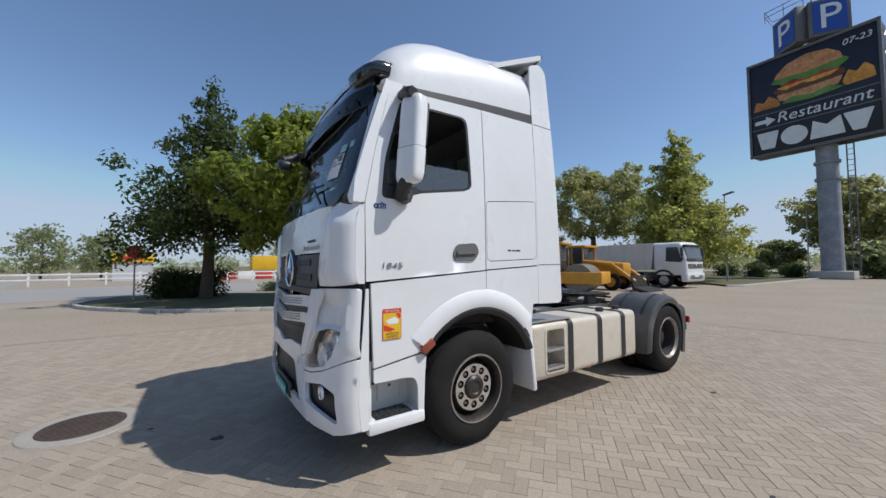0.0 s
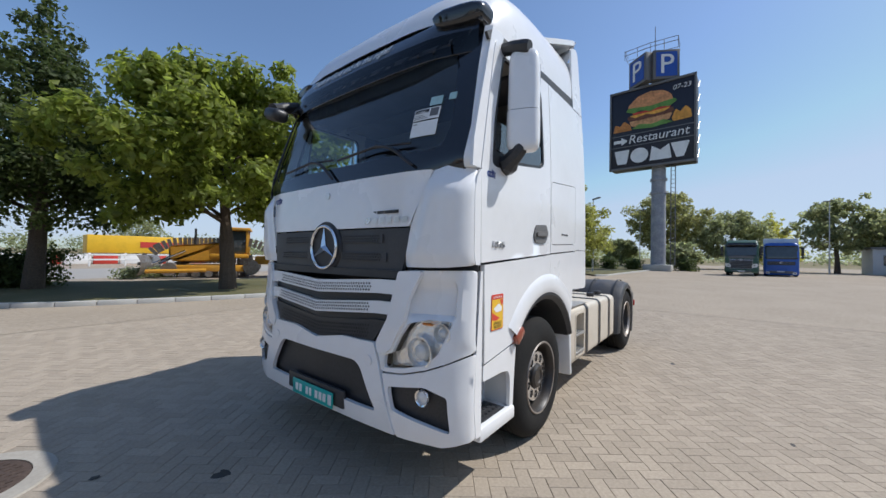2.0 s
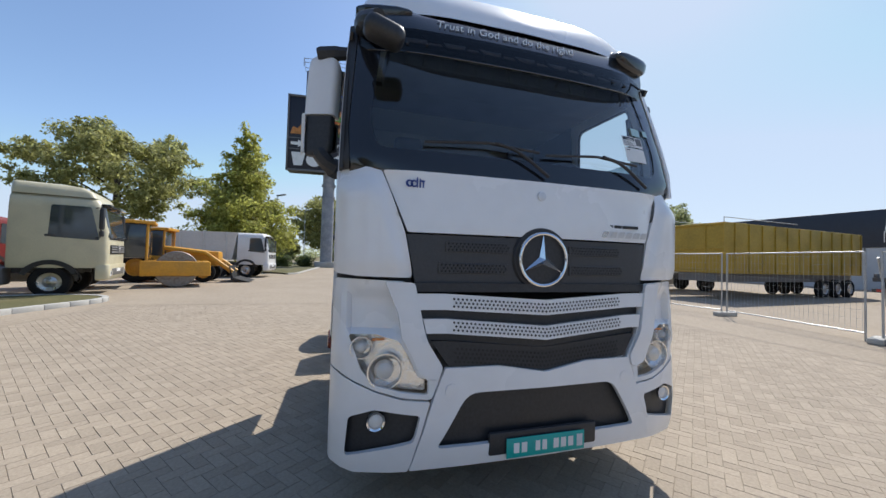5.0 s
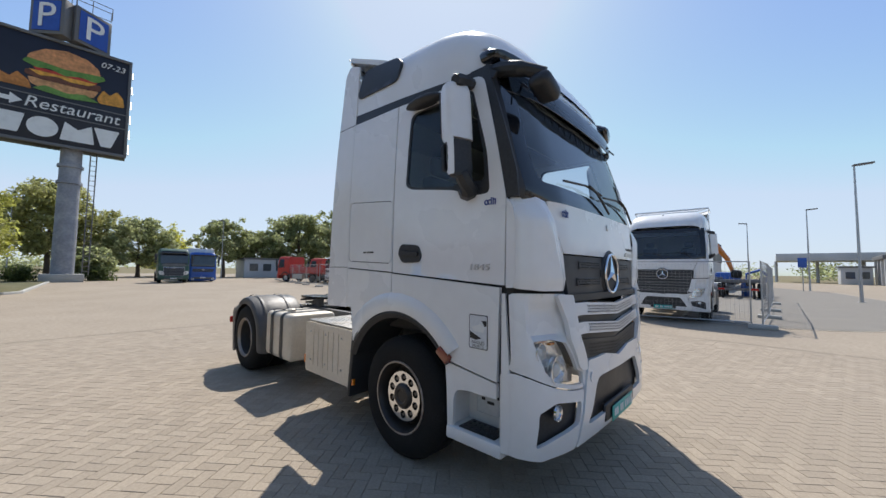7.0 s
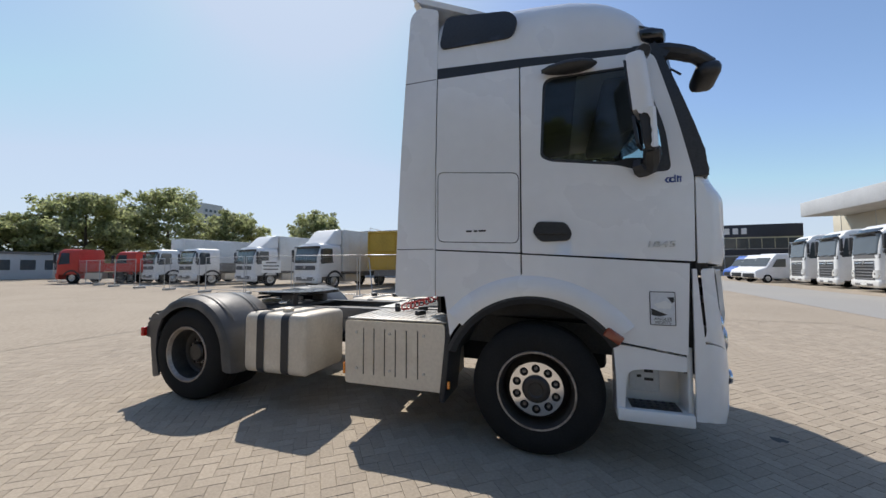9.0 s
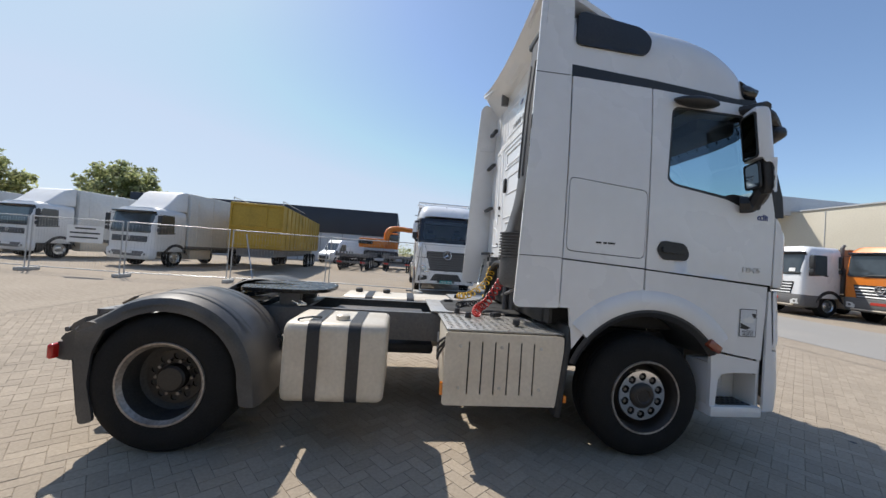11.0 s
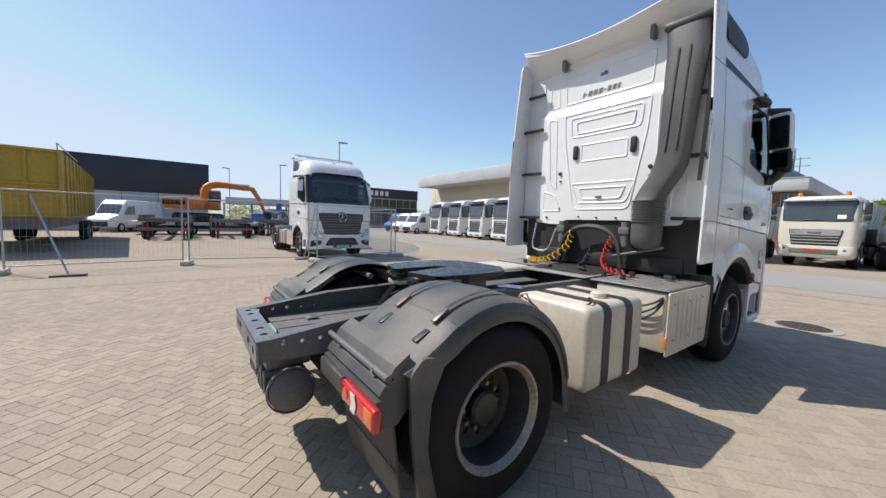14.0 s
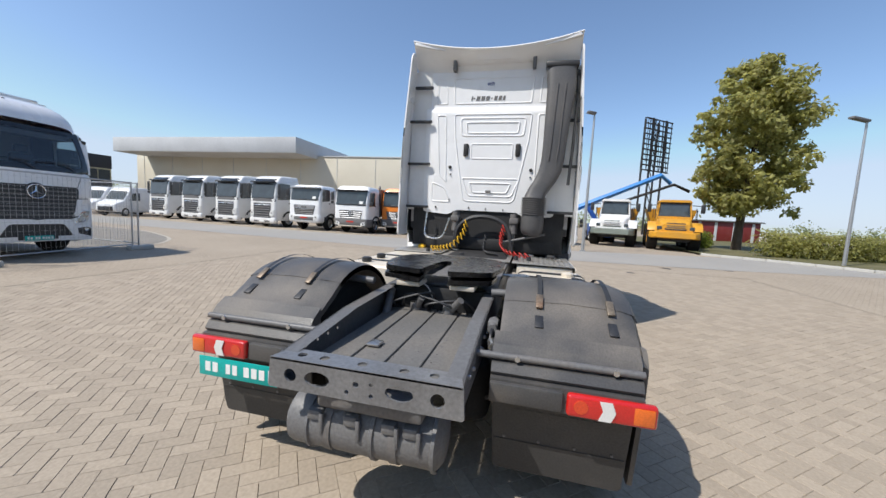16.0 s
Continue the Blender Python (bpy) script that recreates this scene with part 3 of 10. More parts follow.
def tractor(label, m, hero=True):
    T = thing("tractor_unit", label, "truck", m)
    # -- chassis rails and cross members --
    for s in (1, -1):
        bm = B()
        prof = [(1.0, 0.62, 0.88), (-1.0, 0.70, 0.97), (-2.9, 0.70, 0.97), (-4.1, 0.73, 0.93), (-4.72, 0.745, 0.855)]
        pts = [(x, b) for x, b, t in prof] + [(x, t) for x, b, t in prof[::-1]]
        holes = [circle(-2.2 - 0.13 * k, 0.84, 0.014, 8) for k in range(5)] + [circle(-4.2 - 0.1 * k, 0.83, 0.012, 8) for k in range(5)]
        sheet(bm, pts, holes, lambda u, v: (u, 0.425 * s, v), 0.012, 0.0, out=(0, -s, 0))
        for zf in (1, 2):
            for a, b in zip(prof, prof[1:]):
                v = [bm.verts.new(p) for p in ((a[0], 0.425 * s, a[zf]), (b[0], 0.425 * s, b[zf]), (b[0], 0.345 * s, b[zf]), (a[0], 0.345 * s, a[zf]))]
                bm.faces.new(v)
        part("chassis_rail", bm, FRAME, T, smooth=False)
    for x, r, z in ((-1.9, 0.05, 0.80), (-2.75, 0.06, 0.80), (-3.35, 0.04, 0.70), (-4.0, 0.04, 0.70)):
        bm = B()
        rod(bm, (x, -0.42, z), (x, 0.42, z), r)
        part("cross_member", bm, FRAME, T)
    # end plate: upright web and top flange, with round and oval holes
    bm = B()
    web = rounded([(-0.44, 0.725), (0.44, 0.725), (0.43, 0.86), (-0.43, 0.86)], 0.015)
    hl = [circle(-0.33, 0.79, 0.030, 12), circle(0.33, 0.79, 0.030, 12), circle(-0.17, 0.79, 0.06, 16, 0.033), circle(0.20, 0.79, 0.06, 16, 0.033), circle(0.02, 0.80, 0.014, 8), circle(0.06, 0.76, 0.01, 8), circle(-0.05, 0.76, 0.01, 8), circle(-0.05, 0.81, 0.01, 8)]
    sheet(bm, web, hl, lambda u, v: (-4.735, u, v), 0.012, out=(1, 0, 0))
    fl = [(-4.735, -0.43), (-4.62, -0.40), (-4.62, 0.40), (-4.735, 0.43)]
    sheet(bm, fl, [circle(-4.675, y, 0.022, 10) for y in (-0.3, -0.17, 0.02, 0.2, 0.31)], lambda u, v: (u, v, 0.862), 0.010, out=(0, 0, -1))
    part("end_cross_member", bm, END_STEEL, T, "dark steel end plate with punched holes", smooth=False)
    for s in (1, -1):
        for k in range(6):
            x = -4.60 + 0.13 * k
            bm = B()
            rod(bm, (x, 0.424 * s, 0.845 - 0.02 * (k % 2)), (x, 0.438 * s, 0.845 - 0.02 * (k % 2)), 0.011, 0.009, 6)
            part("rail_bolt", bm, END_STEEL, T)
    # ribbed plate between the rails
    bm = B()
    for k in range(4):
        y = -0.27 + 0.18 * k
        box(bm, -4.55, -3.45, y - 0.083, y + 0.083, 0.775, 0.792, 0.006)
    for k in range(4):
        box(bm, -4.52, -3.48, -0.365 + 0.18 * k + 0.0, -0.35 + 0.18 * k, 0.765, 0.78)
    part("frame_cover_plate", bm, DUSTY, T, "dusty grey ribbed cover plate", smooth=False)
    bm = B()
    for x in np.arange(-4.4, -3.5, 0.11):
        for y in np.arange(-0.31, 0.30, 0.10):
            rod(bm, (x, y, 0.79), (x, y, 0.795), 0.007, 0.004, 6)
    tagged(part("plate_studs", bm, FRAME, T), kind="stuff")
    bm = B()
    box(bm, -4.33, -4.25, 0.10, 0.17, 0.80, 0.812, 0.004)
    part("latch_plate", bm, STEEL, T)
    # rear air tank with bands
    bm = B()
    lathe(bm, [(0, -0.36), (0.09, -0.355), (0.125, -0.33), (0.13, -0.30), (0.13, 0.36), (0.125, 0.385), (0.09, 0.41), (0, 0.415)], (-4.53, 0.02, 0.50), seg=32)
    at = part("air_tank", bm, GREY, T, "dull grey rounded air tank")
    for y in (-0.12, 0.2):
        bm = B()
        lathe(bm, [(0.134, -0.02), (0.136, -0.02), (0.136, 0.02), (0.134, 0.02)], (-4.53, y, 0.50), seg=32, closed=True)
        part("tank_band", bm, FRAME, at)
    bm = B()
    box(bm, -4.66, -4.40, -0.25, 0.25, 0.62, 0.70, 0.02)
    part("tank_bracket", bm, FRAME, T)
    for y in (-0.30, -0.02, 0.30):
        bm = B()
        lathe(bm, [(0.131, -0.012), (0.140, -0.008), (0.140, 0.008), (0.131, 0.012)], (-4.53, y, 0.50), seg=32, closed=True)
        part("tank_seam", bm, GREY, at)
    for y in (-0.20, -0.10, 0.08, 0.26):
        bm = B()
        box(bm, -4.665, -4.60, y - 0.035, y + 0.035, 0.555, 0.605, 0.012)
        box(bm, -4.672, -4.655, y - 0.05, y - 0.03, 0.50, 0.60, 0.006)
        part("tank_lug", bm, GREY, at)
    # axles, springs
    bm = B()
    rod(bm, (-3.7, -0.9, 0.5), (-3.7, 0.9, 0.5), 0.09)
    lathe(bm, [(0, -0.22), (0.12, -0.2), (0.2, -0.1), (0.22, 0), (0.2, 0.1), (0.12, 0.2), (0, 0.22)], (-3.7, 0, 0.5), "x", 20)
    part("rear_axle", bm, DARK, T)
    bm = B()
    rod(bm, (0, -0.9, 0.45), (0, 0.9, 0.45), 0.06)
    part("front_axle", bm, DARK, T)
    bm = B()
    rod(bm, (-3.5, 0, 0.55), (-0.6, 0, 0.72), 0.06)
    part("drive_shaft", bm, DARK, T)
    for s in (1, -1):
        for x in (-4.15, -3.3):
            bm = B()
            lathe(bm, [(0.02, 0.45), (0.12, 0.45), (0.135, 0.52), (0.12, 0.6), (0.13, 0.68), (0.11, 0.73), (0.02, 0.73)], (x, 0.36 * s, 0), "z", 20)
            part("air_spring", bm, RUBBER, T)
        bm = B()
        rod(bm, (-3.9, 0.30 * s, 0.55), (-3.5, 0.36 * s, 0.93), 0.03)
        part("damper", bm, FRAME, T)
    for s in (1, -1):
        wheel(T, 0.0, s, False)
        wheel(T, -3.7, s, True)
    # -- rear mudguards, flaps, tail lamps --
    for s in (1, -1):
        lab = "dusty black plastic mudguard with straps"
        y0, y1 = 0.52 * s, 1.215 * s
        shell = [(-3.045, 0.34), (-3.055, 0.42)] + arc(-3.70, 0.50, 0.632, 0, 128, 20) + [(-4.20, 0.93), (-4.30, 0.88)]
        mg = None
        dome = arc(-3.70, 0.50, 0.634, 8, 119, 18)
        for nm, line, grow in (("mudguard", shell, 0.0), ("guard_dome", dome, 0.006)):
            bm = B()
            rows = []
            for (x, z) in line:
                row = []
                for fy, dz in ((0, -0.05), (0.0, -0.012), (0.06, 0.0), (0.5, 0.012), (0.88, 0.0), (0.965, -0.022), (1.0, -0.060), (1.0, -0.115 + 7 * grow)):
                    d = Vector((x + 3.7, z - 0.5)).normalized() * dz
                    row.append(bm.verts.new((x + d.x, y0 + (y1 - y0) * fy + (grow * s if fy > 0.9 else 0), z + d.y)))
                rows.append(row)
            for a, b in zip(rows, rows[1:]):
                for k in range(len(a) - 1):
                    bm.faces.new((a[k], a[k + 1], b[k + 1], b[k]))
            bmesh.ops.solidify(bm, geom=list(bm.faces), thickness=0.008)
            ob = part(nm, bm, GUARD, mg or T, "" if mg else lab)
            mg = mg or ob
        for fy in (0.28, 0.80):
            bm = B()
            pts = [(x, z) for x, z in arc(-3.70, 0.50, 0.658, 35, 117, 14)]
            y = y0 + (y1 - y0) * fy
            for (xa, za), (xb, zb) in zip(pts, pts[1:]):
                v = [bm.verts.new(p) for p in ((xa, y - 0.013, za), (xa, y + 0.013, za), (xb, y + 0.013, zb), (xb, y - 0.013, zb))]
                bm.faces.new(v)
            bmesh.ops.solidify(bm, geom=list(bm.faces), thickness=0.006)
            part("strap", bm, BLACK, mg)
        for fy in (0.28, 0.80):
            bm = B()
            y = y0 + (y1 - y0) * fy
            box(bm, -0.022, 0.022, -0.045, 0.045, 0, 0.012, 0.004, basis((-4.125, y, 0.975), (0, -1, 0), (0.887, 0, 0.46)))
            part("strap_end", bm, BLACK, mg)
            bm = B()
            box(bm, -0.019, 0.019, -0.05, 0.05, 0, 0.014, 0.004, basis((-4.018, y, 1.060), (0, -1, 0), (0.84, 0, 0.54)))
            part("buckle", bm, RUSTED, mg, "rust-brown steel buckle")
        # rear stepped wall of the guard
        bm = B()
        prof = [(-4.24, 0.945), (-4.31, 0.90), (-4.335, 0.865), (-4.315, 0.845), (-4.36, 0.825), (-4.385, 0.79), (-4.37, 0.77), (-4.40, 0.765), (-4.41, 0.655), (-4.36, 0.64), (-4.30, 0.64), (-4.24, 0.70)]
        ya, yb = sorted((0.50 * s, 1.165 * s))
        front = [bm.verts.new((x, ya, z)) for x, z in prof]
        back = [bm.verts.new((x, yb, z)) for x, z in prof]
        for k in range(len(prof)):
            n = (k + 1) % len(prof)
            bm.faces.new((front[k], front[n], back[n], back[k]))
        bm.faces.new(front[::-1])
        bm.faces.new(back)
        part("lamp_carrier", bm, GUARD, T, angle=20)
        bm = B()
        rod(bm, (-4.345, 0.40 * s, 0.855), (-4.345, 1.17 * s, 0.855), 0.017)
        part("guard_tube", bm, FRAME, T)
        for y in (0.62, 1.05):
            bm = B()
            rod(bm, (-4.37, y * s, 0.855), (-4.352, y * s, 0.855), 0.014, 0.012, 6)
            part("bolt", bm, STEEL, T)
        bm = B()
        fx = lambda u, v: (-4.315 + 0.13 * (0.65 - v), u, v)
        ol = rounded([(ya + 0.02, 0.23), (yb - 0.03, 0.23), (yb - 0.01, 0.66), (ya + 0.01, 0.66)], 0.03)
        sheet(bm, ol, (), fx, 0.010, 0.12, out=(1, 0, 0))
        fl = part("mudflap", bm, FLAP, T, "black dusty rubber mudflap")
        bm = B()
        sheet(bm, [(ya + 0.025, 0.395), (yb - 0.03, 0.395), (yb - 0.03, 0.405), (ya + 0.025, 0.405)], (), lambda u, v: (fx(u, v)[0] - 0.004, u, v), 0.006, 0.12, out=(1, 0, 0))
        part("flap_fold", bm, FLAP, fl)
        for k in range(8):
            bm = B()
            y = ya + 0.16 + (yb - ya - 0.30) * k / 7
            sheet(bm, [(y - 0.018, 0.55), (y + 0.018, 0.55), (y + 0.018, 0.585), (y - 0.018, 0.585)], (), lambda u, v: (fx(u, v)[0] - 0.003, u, v), 0.005, out=(1, 0, 0))
            part("moulded_mark", bm, FLAP, fl)
        for k in range(4):
            bm = B()
            y = ya + 0.08 + (yb - ya - 0.16) * k / 3
            rod(bm, (fx(y, 0.42)[0] - 0.006, y, 0.42), (fx(y, 0.42)[0] + 0.001, y, 0.42), 0.007, 0.006, 8)
            part("rivet", bm, FRAME, fl)
        # tail lamp: red, clear, red, amber sections
        yi, yo = 0.845, 1.212
        lamp = thing_part("tail_lamp", T, "red and amber tail lamp with a clear middle")
        at = lambda f: (yi + (yo - yi) * f) * s
        u0, u1 = sorted((at(0.0), at(1.0)))
        bm = B()
        box(bm, -4.432, -4.39, u0, u1, 0.655, 0.758, 0.016, seg=3)
        part("red_section", bm, RED, lamp)
        bm = B()
        pts = [(at(f), z) for f, z in ((0.36, 0.664), (0.50, 0.664), (0.545, 0.706), (0.50, 0.750), (0.36, 0.750), (0.405, 0.706))]
        sheet(bm, pts, (), lambda u, v: (-4.4345, u, v), 0.004, out=(-1, 0, 0))
        part("clear_section", bm, CLEAR, lamp, smooth=False)
        bm = B()
        u0, u1 = sorted((at(0.74), at(0.965)))
        box(bm, -4.436, -4.42, u0, u1, 0.668, 0.744, 0.006)
        part("amber_section", bm, LAMP_AM, lamp)
        bm = B()
        rod(bm, (-4.435, at(0.16), 0.707), (-4.42, at(0.16), 0.707), 0.030, 0.034, 20)
        part("brake_section", bm, LAMP_OR, lamp)
        bm = B()
        u0, u1 = sorted((0.50 * s, 0.83 * s))
        box(bm, -4.425, -4.39, u0, u1, 0.66, 0.755, 0.012)
        part("lamp_blank", bm, GUARD, T)
        # side curtain of the guard behind the tyre
        bm = B()
        sheet(bm, rounded([(-4.07, 0.905), (-4.20, 0.93), (-4.262, 0.86), (-4.25, 0.60), (-4.195, 0.215), (-4.105, 0.235), (-4.165, 0.50), (-4.15, 0.72)], 0.03), (), lambda u, v: (u, 1.212 * s, v), 0.022, 0.0, out=(0, -s, 0))
        part("guard_curtain", bm, GUARD, T)
        bm = B()
        rod(bm, (-3.70, 0.42 * s, 1.02), (-3.70, 1.1 * s, 1.05), 0.025)
        part("guard_stay", bm, FRAME, T)
    # socket and hanging lead on the right rail
    bm = B()
    box(bm, -4.06, -3.96, -0.50, -0.44, 0.86, 0.93, 0.012)
    rod(bm, (-4.10, -0.47, 0.90), (-3.93, -0.47, 0.90), 0.026, seg=12)
    part("rear_socket", bm, GREY, T)
    bm = B()
    tube(bm, smooth_line([(-4.10, -0.47, 0.90), (-4.16, -0.47, 0.88), (-4.19, -0.48, 0.80), (-4.17, -0.49, 0.71), (-4.20, -0.52, 0.69)], 5), 0.009, 8)
    part("rear_lead", bm, BLACK, T)
    # -- fifth wheel --
    fw = thing_part("fifth_wheel", T, "greasy black coupling plate with a slot")
    bm = B()
    ol = rounded([(-0.52, 0.10), (-0.44, 0.40), (-0.10, 0.47), (0.22, 0.44), (0.36, 0.26), (0.36, -0.26), (0.22, -0.44), (-0.10, -0.47), (-0.44, -0.40), (-0.52, -0.10), (-0.12, -0.045), (-0.04, 0.0), (-0.12, 0.045)], [0.03, 0.06, 0.12, 0.15, 0.15, 0.15, 0.15, 0.12, 0.06, 0.03, 0.03, 0.03, 0.03])
    sheet(bm, ol, (), lambda u, v: (-3.12 + u, v, 1.135 + 0.03 * min(0, u + 0.15) - 0.02 * max(0, abs(v) - 0.38)), 0.035, 0.08, out=(0, 0, -1))
    part("coupling_plate", bm, GREASE, fw)
    for s in (1, -1):
        bm = B()
        box(bm, -3.22, -3.02, 0.30 * s - 0.05, 0.30 * s + 0.05, 0.96, 1.10, 0.02)
        part("coupling_bracket", bm, FRAME, fw)
        # rear lip of each half and the ramp plate under it
        bm = B()
        ol = [(-3.645, 0.10 * s), (-3.565, 0.40 * s), (-3.40, 0.43 * s), (-3.30, 0.12 * s)]
        sheet(bm, rounded(ol[::s], 0.02), (), lambda u, v: (u, v, 1.055 + 0.12 * (u + 3.65)), 0.03, 0.08, out=(0, 0, -1))
        part("coupling_ramp", bm, GREASE, fw)
        bm = B()
        box(bm, -3.60, -3.40, 0.20 * s - 0.09, 0.20 * s + 0.09, 0.985, 1.02, 0.008)
        part("skid_block", bm, ALU, fw, "pale worn skid block")
    bm = B()
    box(bm, -3.46, -3.42, -0.40, 0.40, 0.74, 0.96, 0.01)
    part("cross_plate", bm, DARK, T)
    bm = B()
    box(bm, -3.40, -1.70, -0.40, 0.40, 0.56, 0.66, 0.03)
    part("frame_floor", bm, DARK, T, "dark oily tray between the rails")
    for (xa, ya, za), (xc, yc, zc) in (((-3.52, -0.10, 0.80), (-3.60, -0.20, 0.92)), ((-3.50, 0.16, 0.80), (-3.56, 0.10, 0.90))):
        bm = B()
        rod(bm, (xa, ya, za), (xc, yc, zc), 0.026)
        rod(bm, (xa, ya, za - 0.01), (xa, ya, za + 0.05), 0.045)
        part("level_valve", bm, FRAME, T)
    for k, (ya, yb) in enumerate(((-0.30, 0.05), (0.28, -0.12), (0.05, 0.30))):
        bm = B()
        tube(bm, smooth_line([(-3.47, ya, 0.80), (-3.55, ya * 0.7, 0.90 + 0.02 * k), (-3.58, yb, 0.86), (-3.47, yb, 0.78)]), 0.009, 6)
        part("frame_hose", bm, BLACK, T)
    bm = B()
    tube(bm, smooth_line([(-3.44, 0.02, 0.82), (-3.50, 0.06, 0.95), (-3.46, 0.12, 0.99)]), 0.005, 5)
    part("white_wire", bm, PAPER, T)
    bm = B()
    box(bm, -3.3, -2.95, -0.42, 0.42, 0.94, 0.965, 0.005)
    part("mounting_plate", bm, FRAME, fw)
    bm = B()
    tube(bm, [(-3.0, -0.44, 1.03), (-2.9, -0.62, 1.03), (-2.95, -0.66, 1.03), (-3.05, -0.5, 1.03)], 0.011)
    part("release_handle", bm, STEEL, fw)
    # -- left fuel tank with sunk steps --
    def tank(x0, x1, s, bands, pocket=False):
        ya, yb = sorted((0.55 * s, 1.20 * s))
        bm = B()
        prof = rounded([(ya, 0.385), (yb, 0.385), (yb, 0.985), (ya, 0.985)], 0.075, 5)
        cy = (ya + yb) / 2
        stations = [(x0, 0.90), (x0 - 0.012, 0.96), (x0 - 0.04, 1.0)] + ([(-0.95, 1.0), (-1.25, 1.0)] if pocket else []) + [(x1 + 0.04, 1.0), (x1 + 0.012, 0.96), (x1, 0.90)]
        rings = [[bm.verts.new((x, cy + (u - cy) * k, 0.685 + (v - 0.685) * k)) for u, v in prof] for x, k in stations]
        for i, (a, b) in enumerate(zip(rings, rings[1:])):
            for k in range(len(a)):
                n = (k + 1) % len(a)
                if pocket and i == 3 and min(a[k].co.y, a[n].co.y) > 1.199 and abs(a[k].co.z - a[n].co.z) > 0.3:
                    loop = (a[k], a[n], b[n], b[k])
                    deep = [bm.verts.new(v.co + Vector((0, -0.20, 0))) for v in loop]
                    for q in range(4):
                        w = (q + 1) % 4
                        bm.faces.new((loop[q], loop[w], deep[w], deep[q]))
                    bm.faces.new(deep)
                    continue
                bm.faces.new((a[k], a[n], b[n], b[k]))
        bm.faces.new(rings[0])
        bm.faces.new(rings[-1])
        t = part("fuel_tank", bm, ALU, T, "dull aluminium tank with dark straps")
        for xb in bands:
            bm = B()
            box(bm, xb - 0.032, xb + 0.032, ya - 0.006, yb + 0.006, 0.378, 0.992, 0.078, seg=4)
            part("tank_strap", bm, BLACK, t)
        return t
    t = tank(-0.73, -2.78, 1, (-1.36, -1.93, -2.45), True)
    bm = B()
    sheet(bm, rounded([(-1.275, 0.445), (-0.925, 0.445), (-0.925, 0.925), (-1.275, 0.925)], 0.06), [rounded([(-1.245, 0.465), (-0.955, 0.465), (-0.955, 0.905), (-1.245, 0.905)], 0.045)], lambda u, v: (u, 1.205, v), 0.008, out=(0, -1, 0))
    part("pocket_rim", bm, ALU, t)
    for z in (0.478, 0.672):
        bm = B()
        box(bm, -1.25, -0.95, 1.10, 1.212, z, z + 0.028, 0.008)
        for k in range(7):
            box(bm, -1.22 + 0.036 * k, -1.20 + 0.036 * k, 1.12, 1.20, z + 0.027, z + 0.034)
        part("step_bar", bm, PLATE, t)
    for x in (-2.25, -2.62):
        bm = B()
        lathe(bm, [(0.045, 0.98), (0.05, 1.0), (0.05, 1.03), (0.03, 1.04), (0, 1.04)], (x, 1.0, 0), "z", 16)
        part("filler_cap", bm, BLACK, t)
    bm = B()
    box(bm, -1.40, -0.72, 0.50, 1.18, 0.992, 1.004, 0.003)
    part("tread_plate", bm, PLATE, T)
    bm = B()
    box(bm, -0.92, -0.83, 0.88, 0.98, 1.004, 1.05, 0.012)
    rod(bm, (-0.87, 0.93, 1.05), (-0.87, 0.93, 1.062), 0.02)
    part("yellow_coupling_head", bm, YELLOW, T)
    bm = B()
    box(bm, -1.9, -1.84, 1.02, 1.10, 0.34, 0.385, 0.01)
    part("side_marker", bm, AMBER, T)
    # -- right tank and box --
    t = tank(-2.14, -2.90, -1, (-2.38, -2.68))
    bm = B()
    lathe(bm, [(0.05, 0.97), (0.055, 0.99), (0.055, 1.02), (0.04, 1.03), (0, 1.032)], (-2.50, -1.02, 0), "z", 18)
    part("filler_cap", bm, ALU, t)
    bm = B()
    tube(bm, smooth_line([(-2.82, -1.10, 0.97), (-2.80, -1.14, 1.0), (-2.72, -1.10, 1.01), (-2.66, -1.04, 1.0)]), 0.007, 6)
    part("cap_chain", bm, BLACK, t)
    bx = thing_part("exhaust_box", T, "cream aluminium box with a ribbed side")
    bm = B()
    box(bm, -1.66, -0.74, -1.17, -0.52, 0.42, 0.955, 0.02)
    part("box_body", bm, ALU, bx)
    bm = B()
    box(bm, -1.55, -0.92, -1.180, -1.172, 0.46, 0.92)
    part("slot_backing", bm, DARK, bx)
    bm = B()
    ol = rounded([(-1.69, 0.40), (-0.73, 0.40), (-0.73, 0.965), (-1.69, 0.965)], 0.03)
    sl = []
    for k in range(6):
        x = -1.50 + 0.105 * k
        sl.append(rounded([(x - 0.006, 0.49), (x + 0.006, 0.49), (x + 0.006, 0.90), (x - 0.006, 0.90)], 0.004, 2))
    sheet(bm, ol, sl, lambda u, v: (u, -1.205 + 0.02 * max(0, 0.47 - v) * 5, v), 0.012, out=(0, 1, 0))
    part("heat_shield", bm, ALU, bx, smooth=False)
    for x in (-1.57, -1.24, -0.92):
        for z in (0.54, 0.86):
            bm = B()
            rod(bm, (x, -1.20, z), (x, -1.213, z), 0.014, 0.012, 8)
            part("shield_bolt", bm, STEEL, bx)
    bm = B()
    box(bm, -1.68, -0.72, -1.18, -0.46, 0.972, 0.986, 0.004)
    tp = part("tread_plate", bm, PLATE, bx, "worn tread plate with raised studs")
    bm = B()
    for i in range(14):
        for j in range(11):
            x, y = -1.63 + 0.066 * i, -1.14 + 0.062 * j
            box(bm, x - 0.02, x + 0.02, y - 0.006, y + 0.006, 0.985, 0.990, 0, Matrix.Translation((x, y, 0)) @ Matrix.Rotation(radians(45 if (i + j) % 2 else -45), 4, "Z") @ Matrix.Translation((-x, -y, 0)))
    tagged(part("tread_pattern", bm, PLATE, tp), kind="stuff")
